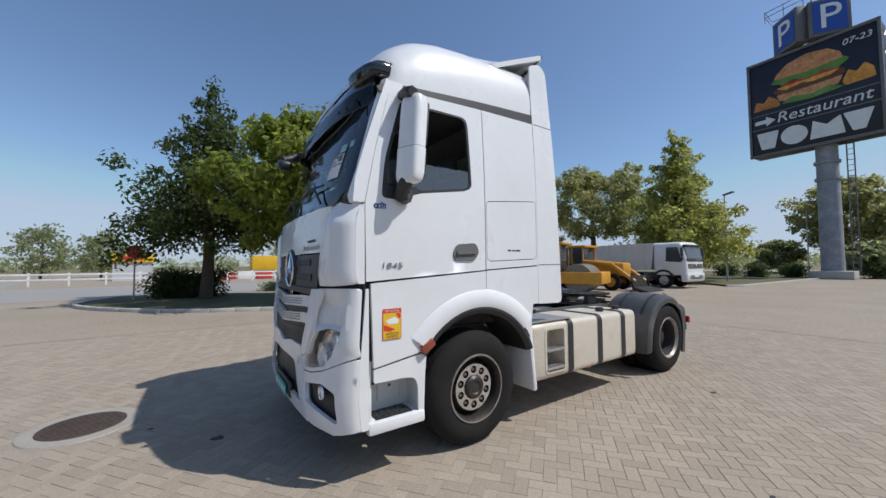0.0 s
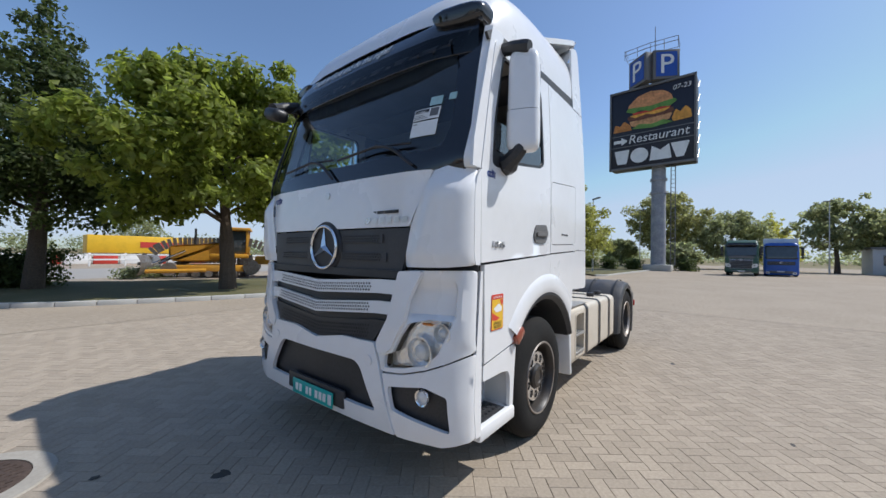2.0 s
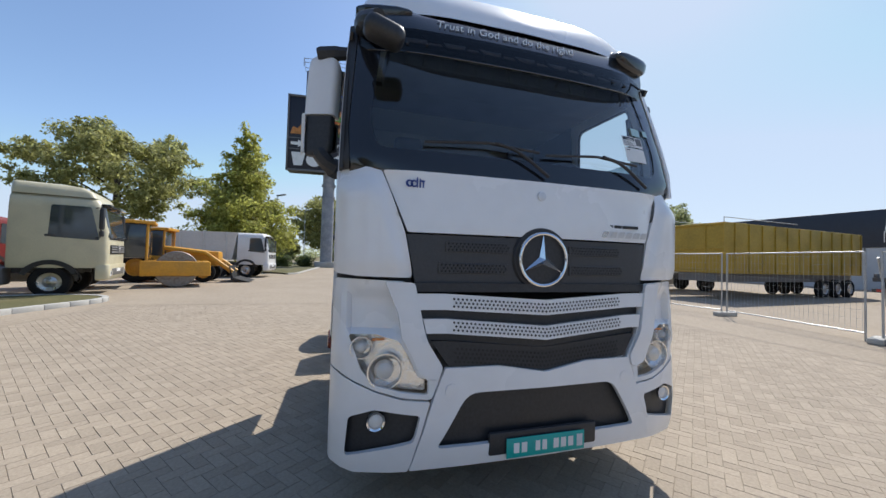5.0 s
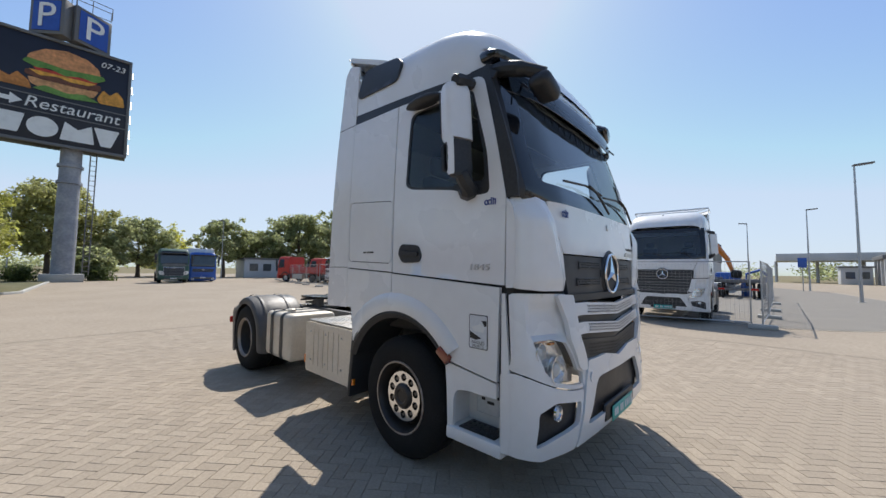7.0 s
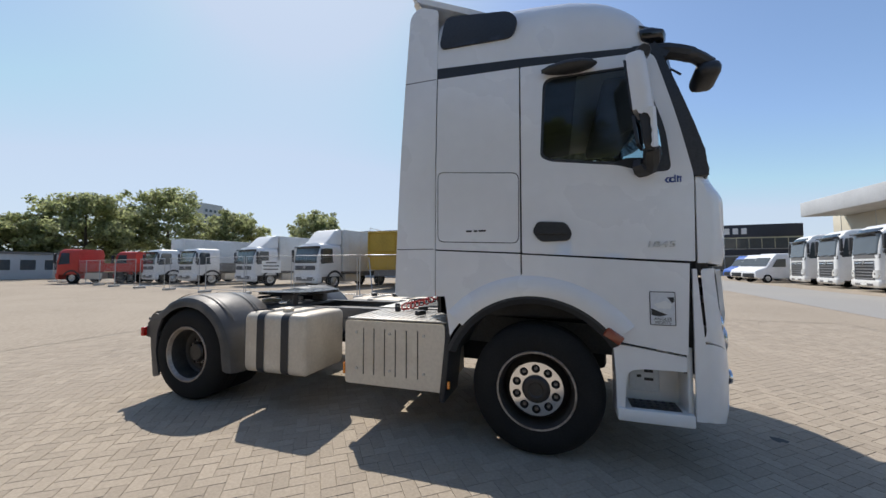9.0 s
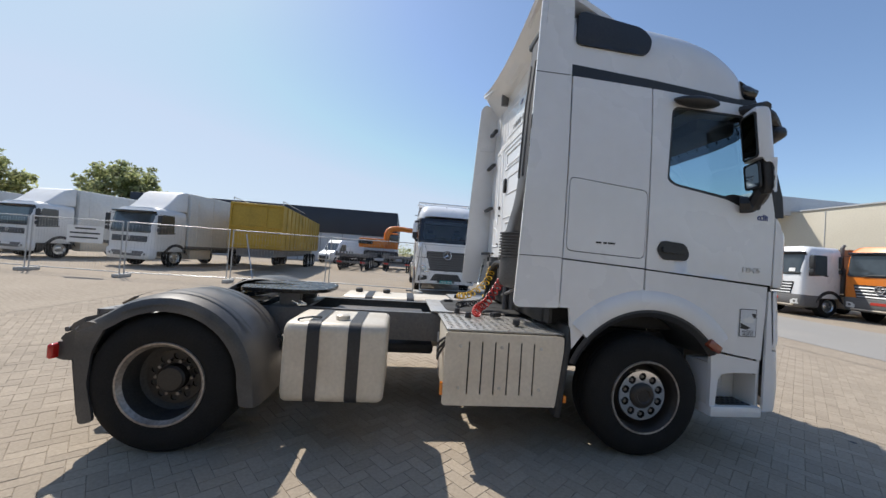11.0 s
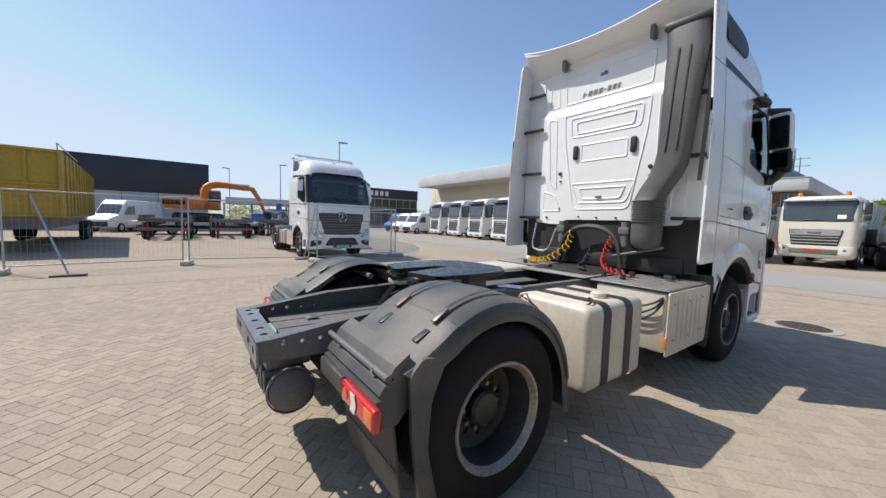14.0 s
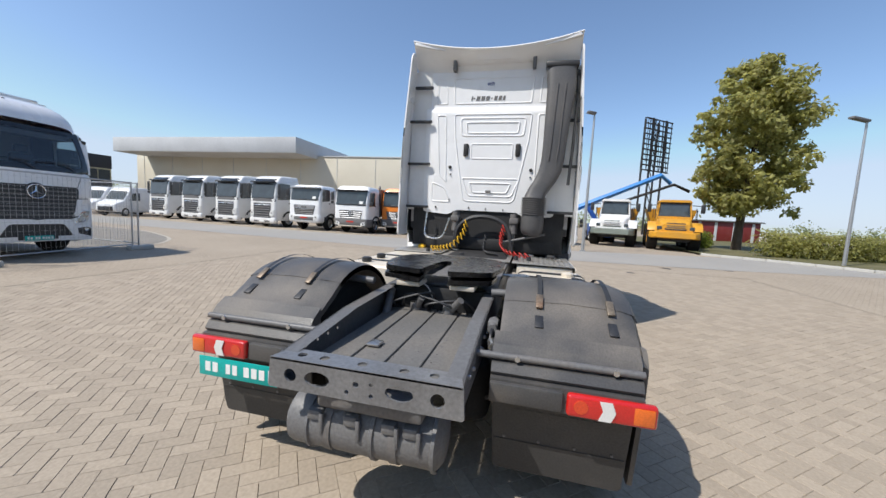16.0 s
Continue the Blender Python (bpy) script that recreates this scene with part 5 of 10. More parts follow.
def nose(C, hero):
    # windscreen and its dark surround
    ws = rounded([(-1.08, 2.085), (1.08, 2.085), (1.14, 2.30), (1.06, 3.06), (-1.06, 3.06), (-1.14, 2.30)], 0.06)
    inner = rounded([(-1.02, 2.20), (1.02, 2.20), (1.06, 2.40), (0.985, 3.0), (-0.985, 3.0), (-1.06, 2.40)], 0.08)
    outer = [(-1.17, 2.06), (1.17, 2.06), (1.185, 2.30), (1.13, 3.10), (-1.13, 3.10), (-1.185, 2.30)]
    bm = B()
    front_sheet(bm, outer, [inner], 0.0, 0.03, 0.07)
    wsx = part("windscreen_frame", bm, VISOR, C)
    bm = B()
    front_sheet(bm, inner, (), -0.006, 0.0, 0.1)
    g = part("windscreen", bm, SCREEN, C, "slightly tinted windscreen")
    g.visible_shadow = False
    # screen pillars: white on the left, black on the right
    for s in (1, -1):
        bm = B()
        levels = (2.075, 2.25, 2.45, 2.65, 2.85, 3.08)
        pts = [(face_x(1.178, z) + 0.004, z) for z in levels] + [(face_x(1.178, z) - 0.15, z) for z in levels[::-1]]
        sheet(bm, pts, (), lambda u, v: (u, (side_y(v) - 0.006) * s, v), 0.02, 0.12, out=(0, -s, 0))
        sp = part("screen_pillar", bm, WHITE if s > 0 else BLACK, C)
        bm = B()
        pts = [(1.172 * s, 2.07), (1.227 * s, 2.07), (1.224 * s, 2.30), (1.210 * s, 2.70), (1.188 * s, 3.09), (1.138 * s, 3.09), (1.186 * s, 2.34)]
        front_sheet(bm, pts[::s], (), 0.008, 0.014, 0.03)
        part("pillar_front", bm, WHITE if s > 0 else BLACK, sp)
    # wipers
    for y0, y1 in ((-0.75, 0.05), (0.05, 0.85)):
        bm = B()
        pts = [(face_x(y1, 2.10, 0.03), y1, 2.10), (face_x(y1 - 0.25, 2.25, 0.05), y1 - 0.2, 2.24), (face_x(y1 - 0.35, 2.28, 0.05), y1 - 0.36, 2.285)]
        tube(bm, smooth_line(pts, 5), 0.011, 6)
        tube(bm, [(face_x(y0, 2.25, 0.025), y0, 2.25), (face_x(y0 + 0.4, 2.28, 0.035), y0 + 0.4, 2.285), (face_x(y0 + 0.8, 2.25, 0.03), y0 + 0.75, 2.26)], 0.009, 6)
        part("wiper", bm, BLACK, C)
    # white bonnet panel
    bm = B()
    front_sheet(bm, rounded([(-0.84, 1.71), (0.84, 1.71), (0.985, 2.065), (-0.985, 2.065)], 0.015), (), 0.012, 0.03)
    part("front_panel", bm, WHITE, C)
    # corner deflectors
    for s in (1, -1):
        bm = B()
        ol = [(0.853, 1.70), (0.805, 1.45), (1.10, 1.455), (1.236, 1.47), (1.236, 2.02), (1.20, 2.085), (1.08, 2.10), (0.995, 2.075)]
        ol = [(u * s, v) for u, v in ol]
        ol = rounded(ol if s > 0 else ol[::-1], 0.025)
        def bulge(u, v):
            a = abs(u)
            x = 1.345 - lerp_table(DEFLECT, a) - 0.10 * ease(1.90, 2.12, v) * (0.5 + 0.5 * ease(0.95, 1.2, a)) - 0.02 * (1 - ease(1.45, 1.54, v))
            x -= 0.03 * (1 - ease(0.0, 0.09, a - 0.80 - max(0, v - 1.46) * 0.32)) 
            x += 0.010 * ease(1.03, 1.06, a) * (1 - ease(1.9, 2.05, v))
            return (x, u, v)
        sheet(bm, ol, (), bulge, 0.022, 0.028, out=(-1, 0, 0))
        part("corner_deflector", bm, WHITE, C)
        bm = B()
        sheet(bm, rounded([(1.078, 1.474), (1.128, 1.474), (1.150, 1.54), (1.150, 1.92), (1.125, 2.02), (1.082, 2.07)], [0.004, 0.01, 0.03, 0.05, 0.04, 0.01]), (), lambda u, v: (u, 1.2385 * s, v), 0.02, 0.0, out=(0, -s, 0))
        part("deflector_return", bm, WHITE, C)
        bm = B()
        ol = [(0.87, 1.71), (0.80, 1.40), (1.22, 1.40), (1.22, 2.06), (0.99, 2.06)]
        ol = [(u * s, v) for u, v in ol]
        sheet(bm, ol if s > 0 else ol[::-1], (), lambda u, v: (face_x(u, v, -0.03), u, v), 0.01, 0.05, out=(-1, 0, 0))
        part("corner_backing", bm, DARK, C)
    # dark grille band with meshed insets
    gr = thing_part("grille", C, "dark grille with two pale perforated bars")
    bm = B()
    front_sheet(bm, rounded([(-0.79, 1.42), (0.79, 1.42), (0.845, 1.70), (-0.845, 1.70)], 0.01), (), 0.0, 0.03)
    part("grille_band", bm, GRILLE, gr)
    for z0, z1, w in ((1.605, 1.665, 0.62), (1.48, 1.54, 0.66)):
        for s in (1, -1):
            bm = B()
            u0, u1 = sorted((0.20 * s, w * s))
            hs = []
            nx = int((u1 - u0 - 0.03) / 0.024)
            for j in range(3):
                for i in range(nx):
                    hs.append(circle(u0 + 0.018 + 0.024 * (i + 0.5 * (j % 2)), z0 + 0.012 + 0.018 * j, 0.0075, 6))
            front_sheet(bm, rounded([(u0, z0), (u1, z0), (u1, z1), (u0, z1)], 0.008), hs, 0.010, 0.008, 0)
            part("mesh_inset", bm, GRILLE, gr, smooth=False)
            bm = B()
            front_sheet(bm, [(u0 + 0.01, z0 + 0.006), (u1 - 0.01, z0 + 0.006), (u1 - 0.01, z1 - 0.006), (u0 + 0.01, z1 - 0.006)], (), 0.004, 0.002, 0.1)
            part("inset_backing", bm, DARK, gr, smooth=False)
    bm = B()
    front_sheet(bm, rounded([(-0.80, 1.375), (0.80, 1.375), (0.80, 1.425), (-0.80, 1.425)], 0.01), (), 0.022, 0.03)
    part("grille_ledge", bm, BLACK, gr)
    # pale V-shaped perforated bars and dark gaps
    vee = lambda y, d: -d * max(0.0, 1 - abs(y) / 0.62)
    if hero:
        bars = ((1.275, 1.365, 0.78, WHITE, 0.035), (1.145, 1.225, 0.73, WHITE, 0.05))
    else:
        bars = ()
    def bar_sheet(bm, z0, z1, w, d, hs=(), off=0.03, th=0.03):
        sheet(bm, [(-w, z0), (w, z0), (w + 0.02, z1), (-w - 0.02, z1)], hs, lambda u, v: (face_x(u, v, off + 0.02 * max(0, 1 - abs(u) / 0.7)), u, v + vee(u, d)), th, 0.04 if not hs else 0.05, out=(-1, 0, 0))
    for z0, z1, w, mt, d in bars:
        hs = []
        for j in range(3):
            for i in range(46):
                y = -0.575 + 0.025 * (i + 0.5 * (j % 2))
                hs.append(circle(y, z0 + 0.022 + 0.021 * j, 0.0072, 6))
        bm = B()
        bar_sheet(bm, z0, z1, w, d)
        b = part("grille_bar", bm, mt, gr, "pale grey bar with punched holes")
        bm = B()
        for h in hs:
            cx, cz = sum(p[0] for p in h) / 6, sum(p[1] for p in h) / 6
            f = [bm.verts.new((face_x(u, v, 0.034 + 0.02 * max(0, 1 - abs(u) / 0.7)), u, v + vee(u, d))) for u, v in h]
            bm.faces.new(f)
        tagged(part("perforation", bm, DARK, b, smooth=False), kind="stuff")
    for z0, z1, w, d in ((1.215, 1.285, 0.76, 0.04), (1.05, 1.155, 0.70, 0.06)):
        bm = B()
        bar_sheet(bm, z0, z1, w, d, off=-0.012)
        part("grille_gap", bm, BLACK, gr)
    bm = B()
    sheet(bm, rounded([(-0.60, 0.965), (0.60, 0.965), (0.70, 1.10), (-0.70, 1.10)], 0.01), (), lambda u, v: (face_x(u, v, 0.012), u, v + vee(u, 0.055)), 0.03, 0.05, out=(-1, 0, 0))
    lg = part("lower_grille", bm, BLACK, gr)
    bm = B()
    for j in range(4):
        for i in range(44):
            y = -0.56 + 0.0255 * (i + 0.5 * (j % 2))
            c = circle(y, 0.99 + 0.024 * j, 0.008, 6)
            bm.faces.new([bm.verts.new((face_x(u, v, 0.016), u, v + vee(u, 0.055))) for u, v in c])
    tagged(part("perforation", bm, DARK, lg, smooth=False), kind="stuff")
    # emblem: dark disc, bright ring and three points
    em = thing_part("emblem", C, "bright ring with a three-pointed figure on a dark disc")
    ex = face_x(0, 1.575) + (0.008 if hero else 0.055)
    bm = B()
    lathe(bm, [(0.0, 0.0), (0.195, 0.0), (0.20, 0.012), (0.19, 0.025), (0.0, 0.03)], (ex - 0.02, 0, 1.575), "x", 40)
    part("emblem_disc", bm, BLACK, em)
    bm = B()
    pr = [(0.160 + 0.012 * math.cos(a), 0.012 * math.sin(a)) for a in (2 * math.pi * k / 8 for k in range(8))]
    lathe(bm, pr, (ex + 0.016, 0, 1.575), "x", 48, True)
    part("emblem_ring", bm, CHROME, em)
    bm = B()
    tip = bm.verts.new((ex + 0.040, 0, 1.575))
    outer = []
    for k in range(6):
        a = radians(90 + 60 * k)
        r = 0.158 if k % 2 == 0 else 0.030
        outer.append(bm.verts.new((ex + 0.014, r * math.cos(a), 1.575 + r * math.sin(a))))
    for k in range(6):
        bm.faces.new((tip, outer[k], outer[(k + 1) % 6]))
    part("emblem_star", bm, CHROME, em, smooth=False)
    bm = B()
    lathe(bm, [(0, 0.0), (0.028, 0), (0.028, 0.008), (0, 0.01)], (face_x(0, 1.97, 0.012), 0, 1.97), "x", 20)
    part("front_badge", bm, SILVER, C)
    # corner fenders round the headlamps
    for s in (1, -1):
        def S(pts):
            q = [(u * s, v) for u, v in pts]
            return q if s > 0 else q[::-1]
        lamp = rounded(S([(0.715, 0.812), (0.86, 0.828), (1.0, 0.862), (1.075, 0.94), (1.145, 1.13), (1.0, 1.135), (0.88, 1.105), (0.825, 1.02), (0.775, 0.91), (0.715, 0.895)]), 0.02)
        ol = rounded(S([(0.655, 0.885), (0.63, 0.955), (0.72, 1.10), (0.80, 1.40), (0.85, 1.43), (1.23, 1.44), (1.235, 0.945), (1.12, 0.885), (1.0, 0.835), (0.86, 0.80), (0.695, 0.785)]), 0.02)
        bm = B()
        def dished(u, v):
            a = abs(u)
            d = 0.05 * ease(0.80, 0.92, a) * (1 - ease(1.135, 1.165, a)) * ease(1.12, 1.16, v) * (1 - ease(1.30, 1.42, v))
            d -= 0.02 * ease(1.15, 1.18, a) * ease(0.95, 1.02, v)
            return (face_x(u, v, 0.015 - d), u, v)
        sheet(bm, ol, [lamp], dished, 0.025, 0.03, out=(-1, 0, 0))
        part("corner_panel", bm, WHITE, C)
        bm = B()
        wing = rounded(S([(0.80, 1.425), (0.735, 1.12), (0.643, 0.965), (0.658, 0.897), (0.714, 0.902), (0.768, 0.93), (0.815, 1.03), (0.865, 1.12), (0.885, 1.25), (0.96, 1.43)]), 0.02)
        sheet(bm, wing, (), lambda u, v: (face_x(u, v, 0.032 + 0.012 * ease(0.95, 1.1, v)), u, v), 0.03, 0.03, out=(-1, 0, 0))
        part("lamp_wing", bm, WHITE, C)
        hl = thing_part("headlamp", C, "clear headlamp with a round projector")
        bm = B()
        front_sheet(bm, lamp, (), -0.06, 0.01, 0.05)
        part("lamp_bowl", bm, BOWL, hl)
        bm = B()
        front_sheet(bm, lamp, (), 0.012, 0.0, 0.05)
        l = part("lens", bm, LENS, hl)
        l.visible_shadow = False
        for y, z, r, mt in ((0.945, 0.932, 0.092, BOWL), (1.075, 1.055, 0.058, BOWL)):
            bm = B()
            lathe(bm, [(r * 1.0, 0.045), (r * 1.08, 0.045), (r * 1.06, 0.02), (r * 0.9, 0.0), (r * 0.4, -0.02), (0, -0.02)], (face_x(y, z) - 0.045, y * s, z), "x", 24)
            part("reflector", bm, mt, hl)
            bm = B()
            lathe(bm, [(r * 0.62, 0.0), (r * 0.5, 0.03), (r * 0.25, 0.045), (0, 0.048)], (face_x(y, z) - 0.045, y * s, z), "x", 20)
            part("bulb_lens", bm, CLEAR, hl)
        bm = B()
        box(bm, face_x(0.98, 1.08) - 0.03, face_x(0.98, 1.08) + 0.0, min(0.95 * s, 1.02 * s), max(0.95 * s, 1.02 * s), 1.098, 1.112, 0.005)
        part("indicator", bm, AMBER, hl)
        bm = B()
        front_sheet(bm, rounded(S([(0.69, 0.80), (0.713, 0.80), (0.713, 0.893), (0.665, 0.89)]), 0.006), (), 0.02, 0.01, 0)
        part("side_cover", bm, PAPER, hl)
        # bumper end with fog lamp pocket
        fog = rounded(S([(0.79, 0.565), (1.15, 0.475), (1.135, 0.69), (1.0, 0.735), (0.755, 0.705)]), 0.025)
        ol = rounded(S([(0.702, 0.775), (0.815, 0.40), (1.10, 0.385), (1.235, 0.42), (1.237, 0.935), (1.12, 0.876), (1.0, 0.826), (0.86, 0.79)]), 0.012)
        bm = B()
        front_sheet(bm, ol, [fog], 0.02, 0.03, 0.045)
        part("bumper_end", bm, WHITE, C)
        fg = thing_part("fog_lamp", C, "small round fog lamp in a black pocket")
        bm = B()
        front_sheet(bm, rounded(S([(0.77, 0.53), (1.175, 0.45), (1.165, 0.72), (1.0, 0.765), (0.72, 0.73)]), 0.02), (), -0.03, 0.01, 0.05)
        part("fog_pocket", bm, BLACK, fg)
        bm = B()
        lathe(bm, [(0.052, 0.02), (0.05, 0.035), (0.04, 0.03), (0.03, 0.0), (0, 0.0)], (face_x(0.99, 0.67) - 0.012, 0.99 * s, 0.672), "x", 24)
        part("fog_ring", bm, CHROME, fg)
        bm = B()
        lathe(bm, [(0.038, 0.02), (0.025, 0.03), (0, 0.034)], (face_x(0.99, 0.67) - 0.016, 0.99 * s, 0.672), "x", 20)
        part("fog_lens", bm, CLEAR, fg)
    # bumper middle
    mouth = rounded([(-0.665, 0.525), (0.665, 0.525), (0.49, 0.815), (-0.49, 0.815)], [0.03, 0.03, 0.07, 0.07])
    bm = B()
    front_sheet(bm, rounded([(-0.81, 0.41), (0.81, 0.41), (0.69, 0.78), (0.65, 0.885), (0.62, 0.955), (0.30, 0.955), (0.0, 0.905), (-0.30, 0.955), (-0.62, 0.955), (-0.65, 0.885), (-0.69, 0.78)], 0.01), [mouth], 0.03, 0.03, 0.05)
    part("bumper", bm, WHITE, C)
    bm = B()
    front_sheet(bm, rounded([(-0.72, 0.49), (0.72, 0.49), (0.54, 0.85), (-0.54, 0.85)], 0.03), (), -0.022, 0.01, 0.08)
    part("bumper_mouth", bm, BLACK, C)
    for s in (1, -1):
        bm = B()
        lathe(bm, [(0.036, 0.0), (0.036, 0.004), (0, 0.005)], (face_x(0.58, 0.83, 0.03), 0.585 * s, 0.835), "x", 20)
        part("tow_cover", bm, WHITE, C)
    bm = B()
    box(bm, face_x(0, 0.5), face_x(0, 0.5) + 0.03, -0.36, 0.36, 0.45, 0.58, 0.015)
    part("plate_carrier", bm, BLACK, C)
    pl = plate(C, basis((face_x(0, 0.5) + 0.04, 0, 0.492), (0, 1, 0), (0, 0, 1)))
    # mirrors
    for s in (1, -1):
        mr = thing_part("mirror", C, "tall white mirror housing on black arms")
        tilt = Matrix.Translation((0.80, 1.3 * s, 0)) @ Matrix.Rotation(radians(20 * s), 4, "Z") @ Matrix.Translation((-0.80, -1.3 * s, 0))

        def housing(levels, front=0.0, grow=0.0):
            """Stacked rounded sections of a mirror body that leans back towards its top."""
            bm = B()
            rings = []
            for z, k in levels:
                f = (z - 2.22) / 0.70
                x0, x1 = 0.755 - 0.075 * f + front - grow, 0.868 - 0.065 * f + grow
                y0, y1 = sorted(((1.265 - grow) * s, (1.475 + grow) * s))
                cx, cy = (x0 + x1) / 2, (y0 + y1) / 2
                out = rounded([(cx + (u - cx) * k, cy + (v - cy) * k) for u, v in ((x0, y0), (x1, y0), (x1, y1), (x0, y1))], [0.02, 0.055, 0.055, 0.02], 5)
                rings.append([bm.verts.new(tilt @ Vector((u, v, z))) for u, v in out])
            for a, b in zip(rings, rings[1:]):
                for k in range(len(a)):
                    n = (k + 1) % len(a)
                    bm.faces.new((a[k], a[n], b[n], b[k]))
            bm.faces.new(rings[0][::-1])
            bm.faces.new(rings[-1])
            return bm

        upper = [(2.50, 1.0), (2.60, 1.0), (2.80, 0.985), (2.87, 0.95), (2.905, 0.86), (2.918, 0.70)]
        lower = [(2.222, 0.66), (2.232, 0.82), (2.258, 0.94), (2.30, 1.0), (2.494, 1.0)]
        part("mirror_housing", housing(upper), WHITE, mr)
        if s > 0:
            part("lower_cover", housing(lower, 0.0, 0.003), WHITE, mr)
        else:
            part("lower_body", housing(lower, 0.02, -0.012), BLACK, mr, "bare black lower mirror body with a broken cover")
            bm = B()
            ol = [(0.885, 2.498), (0.900, 2.235), (0.85, 2.225), (0.828, 2.245), (0.846, 2.27), (0.838, 2.31), (0.848, 2.34), (0.832, 2.38), (0.836, 2.42), (0.81, 2.455), (0.77, 2.468), (0.74, 2.462), (0.71, 2.475), (0.695, 2.498)]
            sheet(bm, ol, (), lambda u, v: tilt @ Vector((0.81 + (u - 0.797) * 0.56, -1.478 + 0.03 * ease(0.85, 0.90, u), v)), 0.006, 0.03, out=(0, 1, 0))
            part("cover_remnant", bm, WHITE, mr, "jagged rest of the white cover", smooth=False)
        for z0, z1 in ((2.52, 2.86), (2.28, 2.46)):
            bm = B()
            back = lambda u, v: tilt @ Vector((0.750 - 0.075 * (v - 2.22) / 0.70, u, v))
            y0, y1 = sorted((1.282 * s, 1.458 * s))
            sheet(bm, rounded([(y0, z0), (y1, z0), (y1, z1), (y0, z1)], 0.03), (), back, 0.006, 0.0, out=(1, 0, 0))
            part("mirror_pane", bm, MIRROR, mr)
            bm = B()
            sheet(bm, rounded([(y0 - 0.014, z0 - 0.014), (y1 + 0.014, z0 - 0.014), (y1 + 0.014, z1 + 0.014), (y0 - 0.014, z1 + 0.014)], 0.03), [rounded([(y0, z0), (y1, z0), (y1, z1), (y0, z1)], 0.03)], lambda u, v: back(u, v) - Vector((0.004, 0, 0)), 0.02, 0.0, out=(1, 0, 0))
            part("mirror_bezel", bm, BLACK, mr)
        bm = B()
        tube(bm, smooth_line([(0.74, 1.15 * s, 2.985), (0.76, 1.27 * s, 2.955), (0.76, 1.40 * s, 2.925)]), [0.045] * 6 + [0.05] * 6 + [0.04], 8)
        part("mirror_arm", bm, BLACK, mr)
        bm = B()
        tube(bm, smooth_line([(0.74, 1.225 * s, 2.155), (0.80, 1.29 * s, 2.165), (0.80, 1.37 * s, 2.26)]), [0.07] * 6 + [0.055] * 6 + [0.045], 8)
        part("mirror_arm", bm, BLACK, mr)
    bm = B()
    rows = [(0.08, 0.015, 0.012), (0.14, 0.05, 0.03), (0.26, 0.075, 0.045), (0.36, 0.07, 0.045), (0.44, 0.045, 0.03), (0.48, 0.012, 0.010)]
    rings = [[bm.verts.new((x, -1.245 + w * math.cos(a), 2.975 + h * math.sin(a))) for a in (2 * math.pi * k / 14 for k in range(14))] for x, w, h in rows]
    for a, b in zip(rings, rings[1:]):
        for k in range(14):
            bm.faces.new((a[k], a[(k + 1) % 14], b[(k + 1) % 14], b[k]))
    bm.faces.new(rings[0])
    bm.faces.new(rings[-1])
    box(bm, 0.26, 0.32, -1.25, -1.18, 3.0, 3.04, 0.01)
    part("kerb_mirror", bm, BLACK, C)
    bm = B()
    tube(bm, smooth_line([(0.86, -1.09, 3.07), (1.00, -1.115, 3.035), (1.14, -1.10, 2.985), (1.26, -1.04, 2.93)]), [0.058] * 6 + [0.055] * 6 + [0.048] * 7, 10)
    bm2 = B()
    box(bm2, 1.16, 1.32, -1.11, -0.87, 2.795, 2.915, 0.05, Matrix.Translation((1.23, -0.98, 2.9)) @ Matrix.Rotation(radians(-18), 4, "X") @ Matrix.Translation((-1.23, 0.98, -2.9)), seg=3)
    if hero:
        part("front_mirror_arm", bm, BLACK, C)
        part("front_mirror", bm2, BLACK, C)
    else:
        bm.free()
        bm2.free()
    if hero:
        # smoked sun visor over the screen
        bm = B()
        rows = []
        for k in range(41):
            y = -1.125 + 2.25 * k / 40
            c = 1 - (y / 1.125) ** 4
            bx = face_x(y, 3.05)
            rows.append([(bx - 0.125, y, 3.305 - 0.03 * (1 - c)), (bx - 0.010, y, 3.222), (bx + 0.035 + 0.02 * c, y, 3.14), (bx + 0.05 + 0.055 * c, y, 3.045 - 0.01 * c), (bx + 0.045 + 0.095 * c, y, 2.955 - 0.035 * c), (bx + 0.035 + 0.11 * c, y, 2.905 - 0.05 * c)])
        for nm, mt, lo, hi in (("visor_base", VISOR, 0, 3), ("sun_visor", SMOKED, 3, 5)):
            bm = B()
            vs = [[bm.verts.new(p) for p in row[lo:hi + 1]] for row in rows]
            for a, b in zip(vs, vs[1:]):
                for k in range(hi - lo):
                    bm.faces.new((a[k], a[k + 1], b[k + 1], b[k]))
            if lo == 0:
                bmesh.ops.solidify(bm, geom=list(bm.faces), thickness=0.006)
            vz = part(nm, bm, mt, C, "dark smoked visor with white lettering" if lo else "")
            vz.visible_shadow = lo == 0
        bm = B()
        tube(bm, [rows[k][5] for k in range(41)], 0.004, 6)
        part("visor_rim", bm, VISOR, C)
        for s in (1, -1):
            bm = B()
            rings = []
            for y, k in ((0.80, 0.30), (0.83, 0.72), (0.90, 0.95), (1.02, 1.0), (1.10, 0.90), (1.145, 0.66), (1.16, 0.35)):
                bx = face_x(y, 3.05) + (0.010 if s > 0 else -0.03)
                k *= 1.0 if s > 0 else 0.72
                o = rounded([(-0.10, -0.085), (0.075, -0.095), (0.10, 0.02), (-0.02, 0.10), (-0.12, 0.09)], 0.035)
                rings.append([bm.verts.new((bx + u * (0.6 + 0.4 * k), y * s, 3.185 + v * k)) for u, v in o])
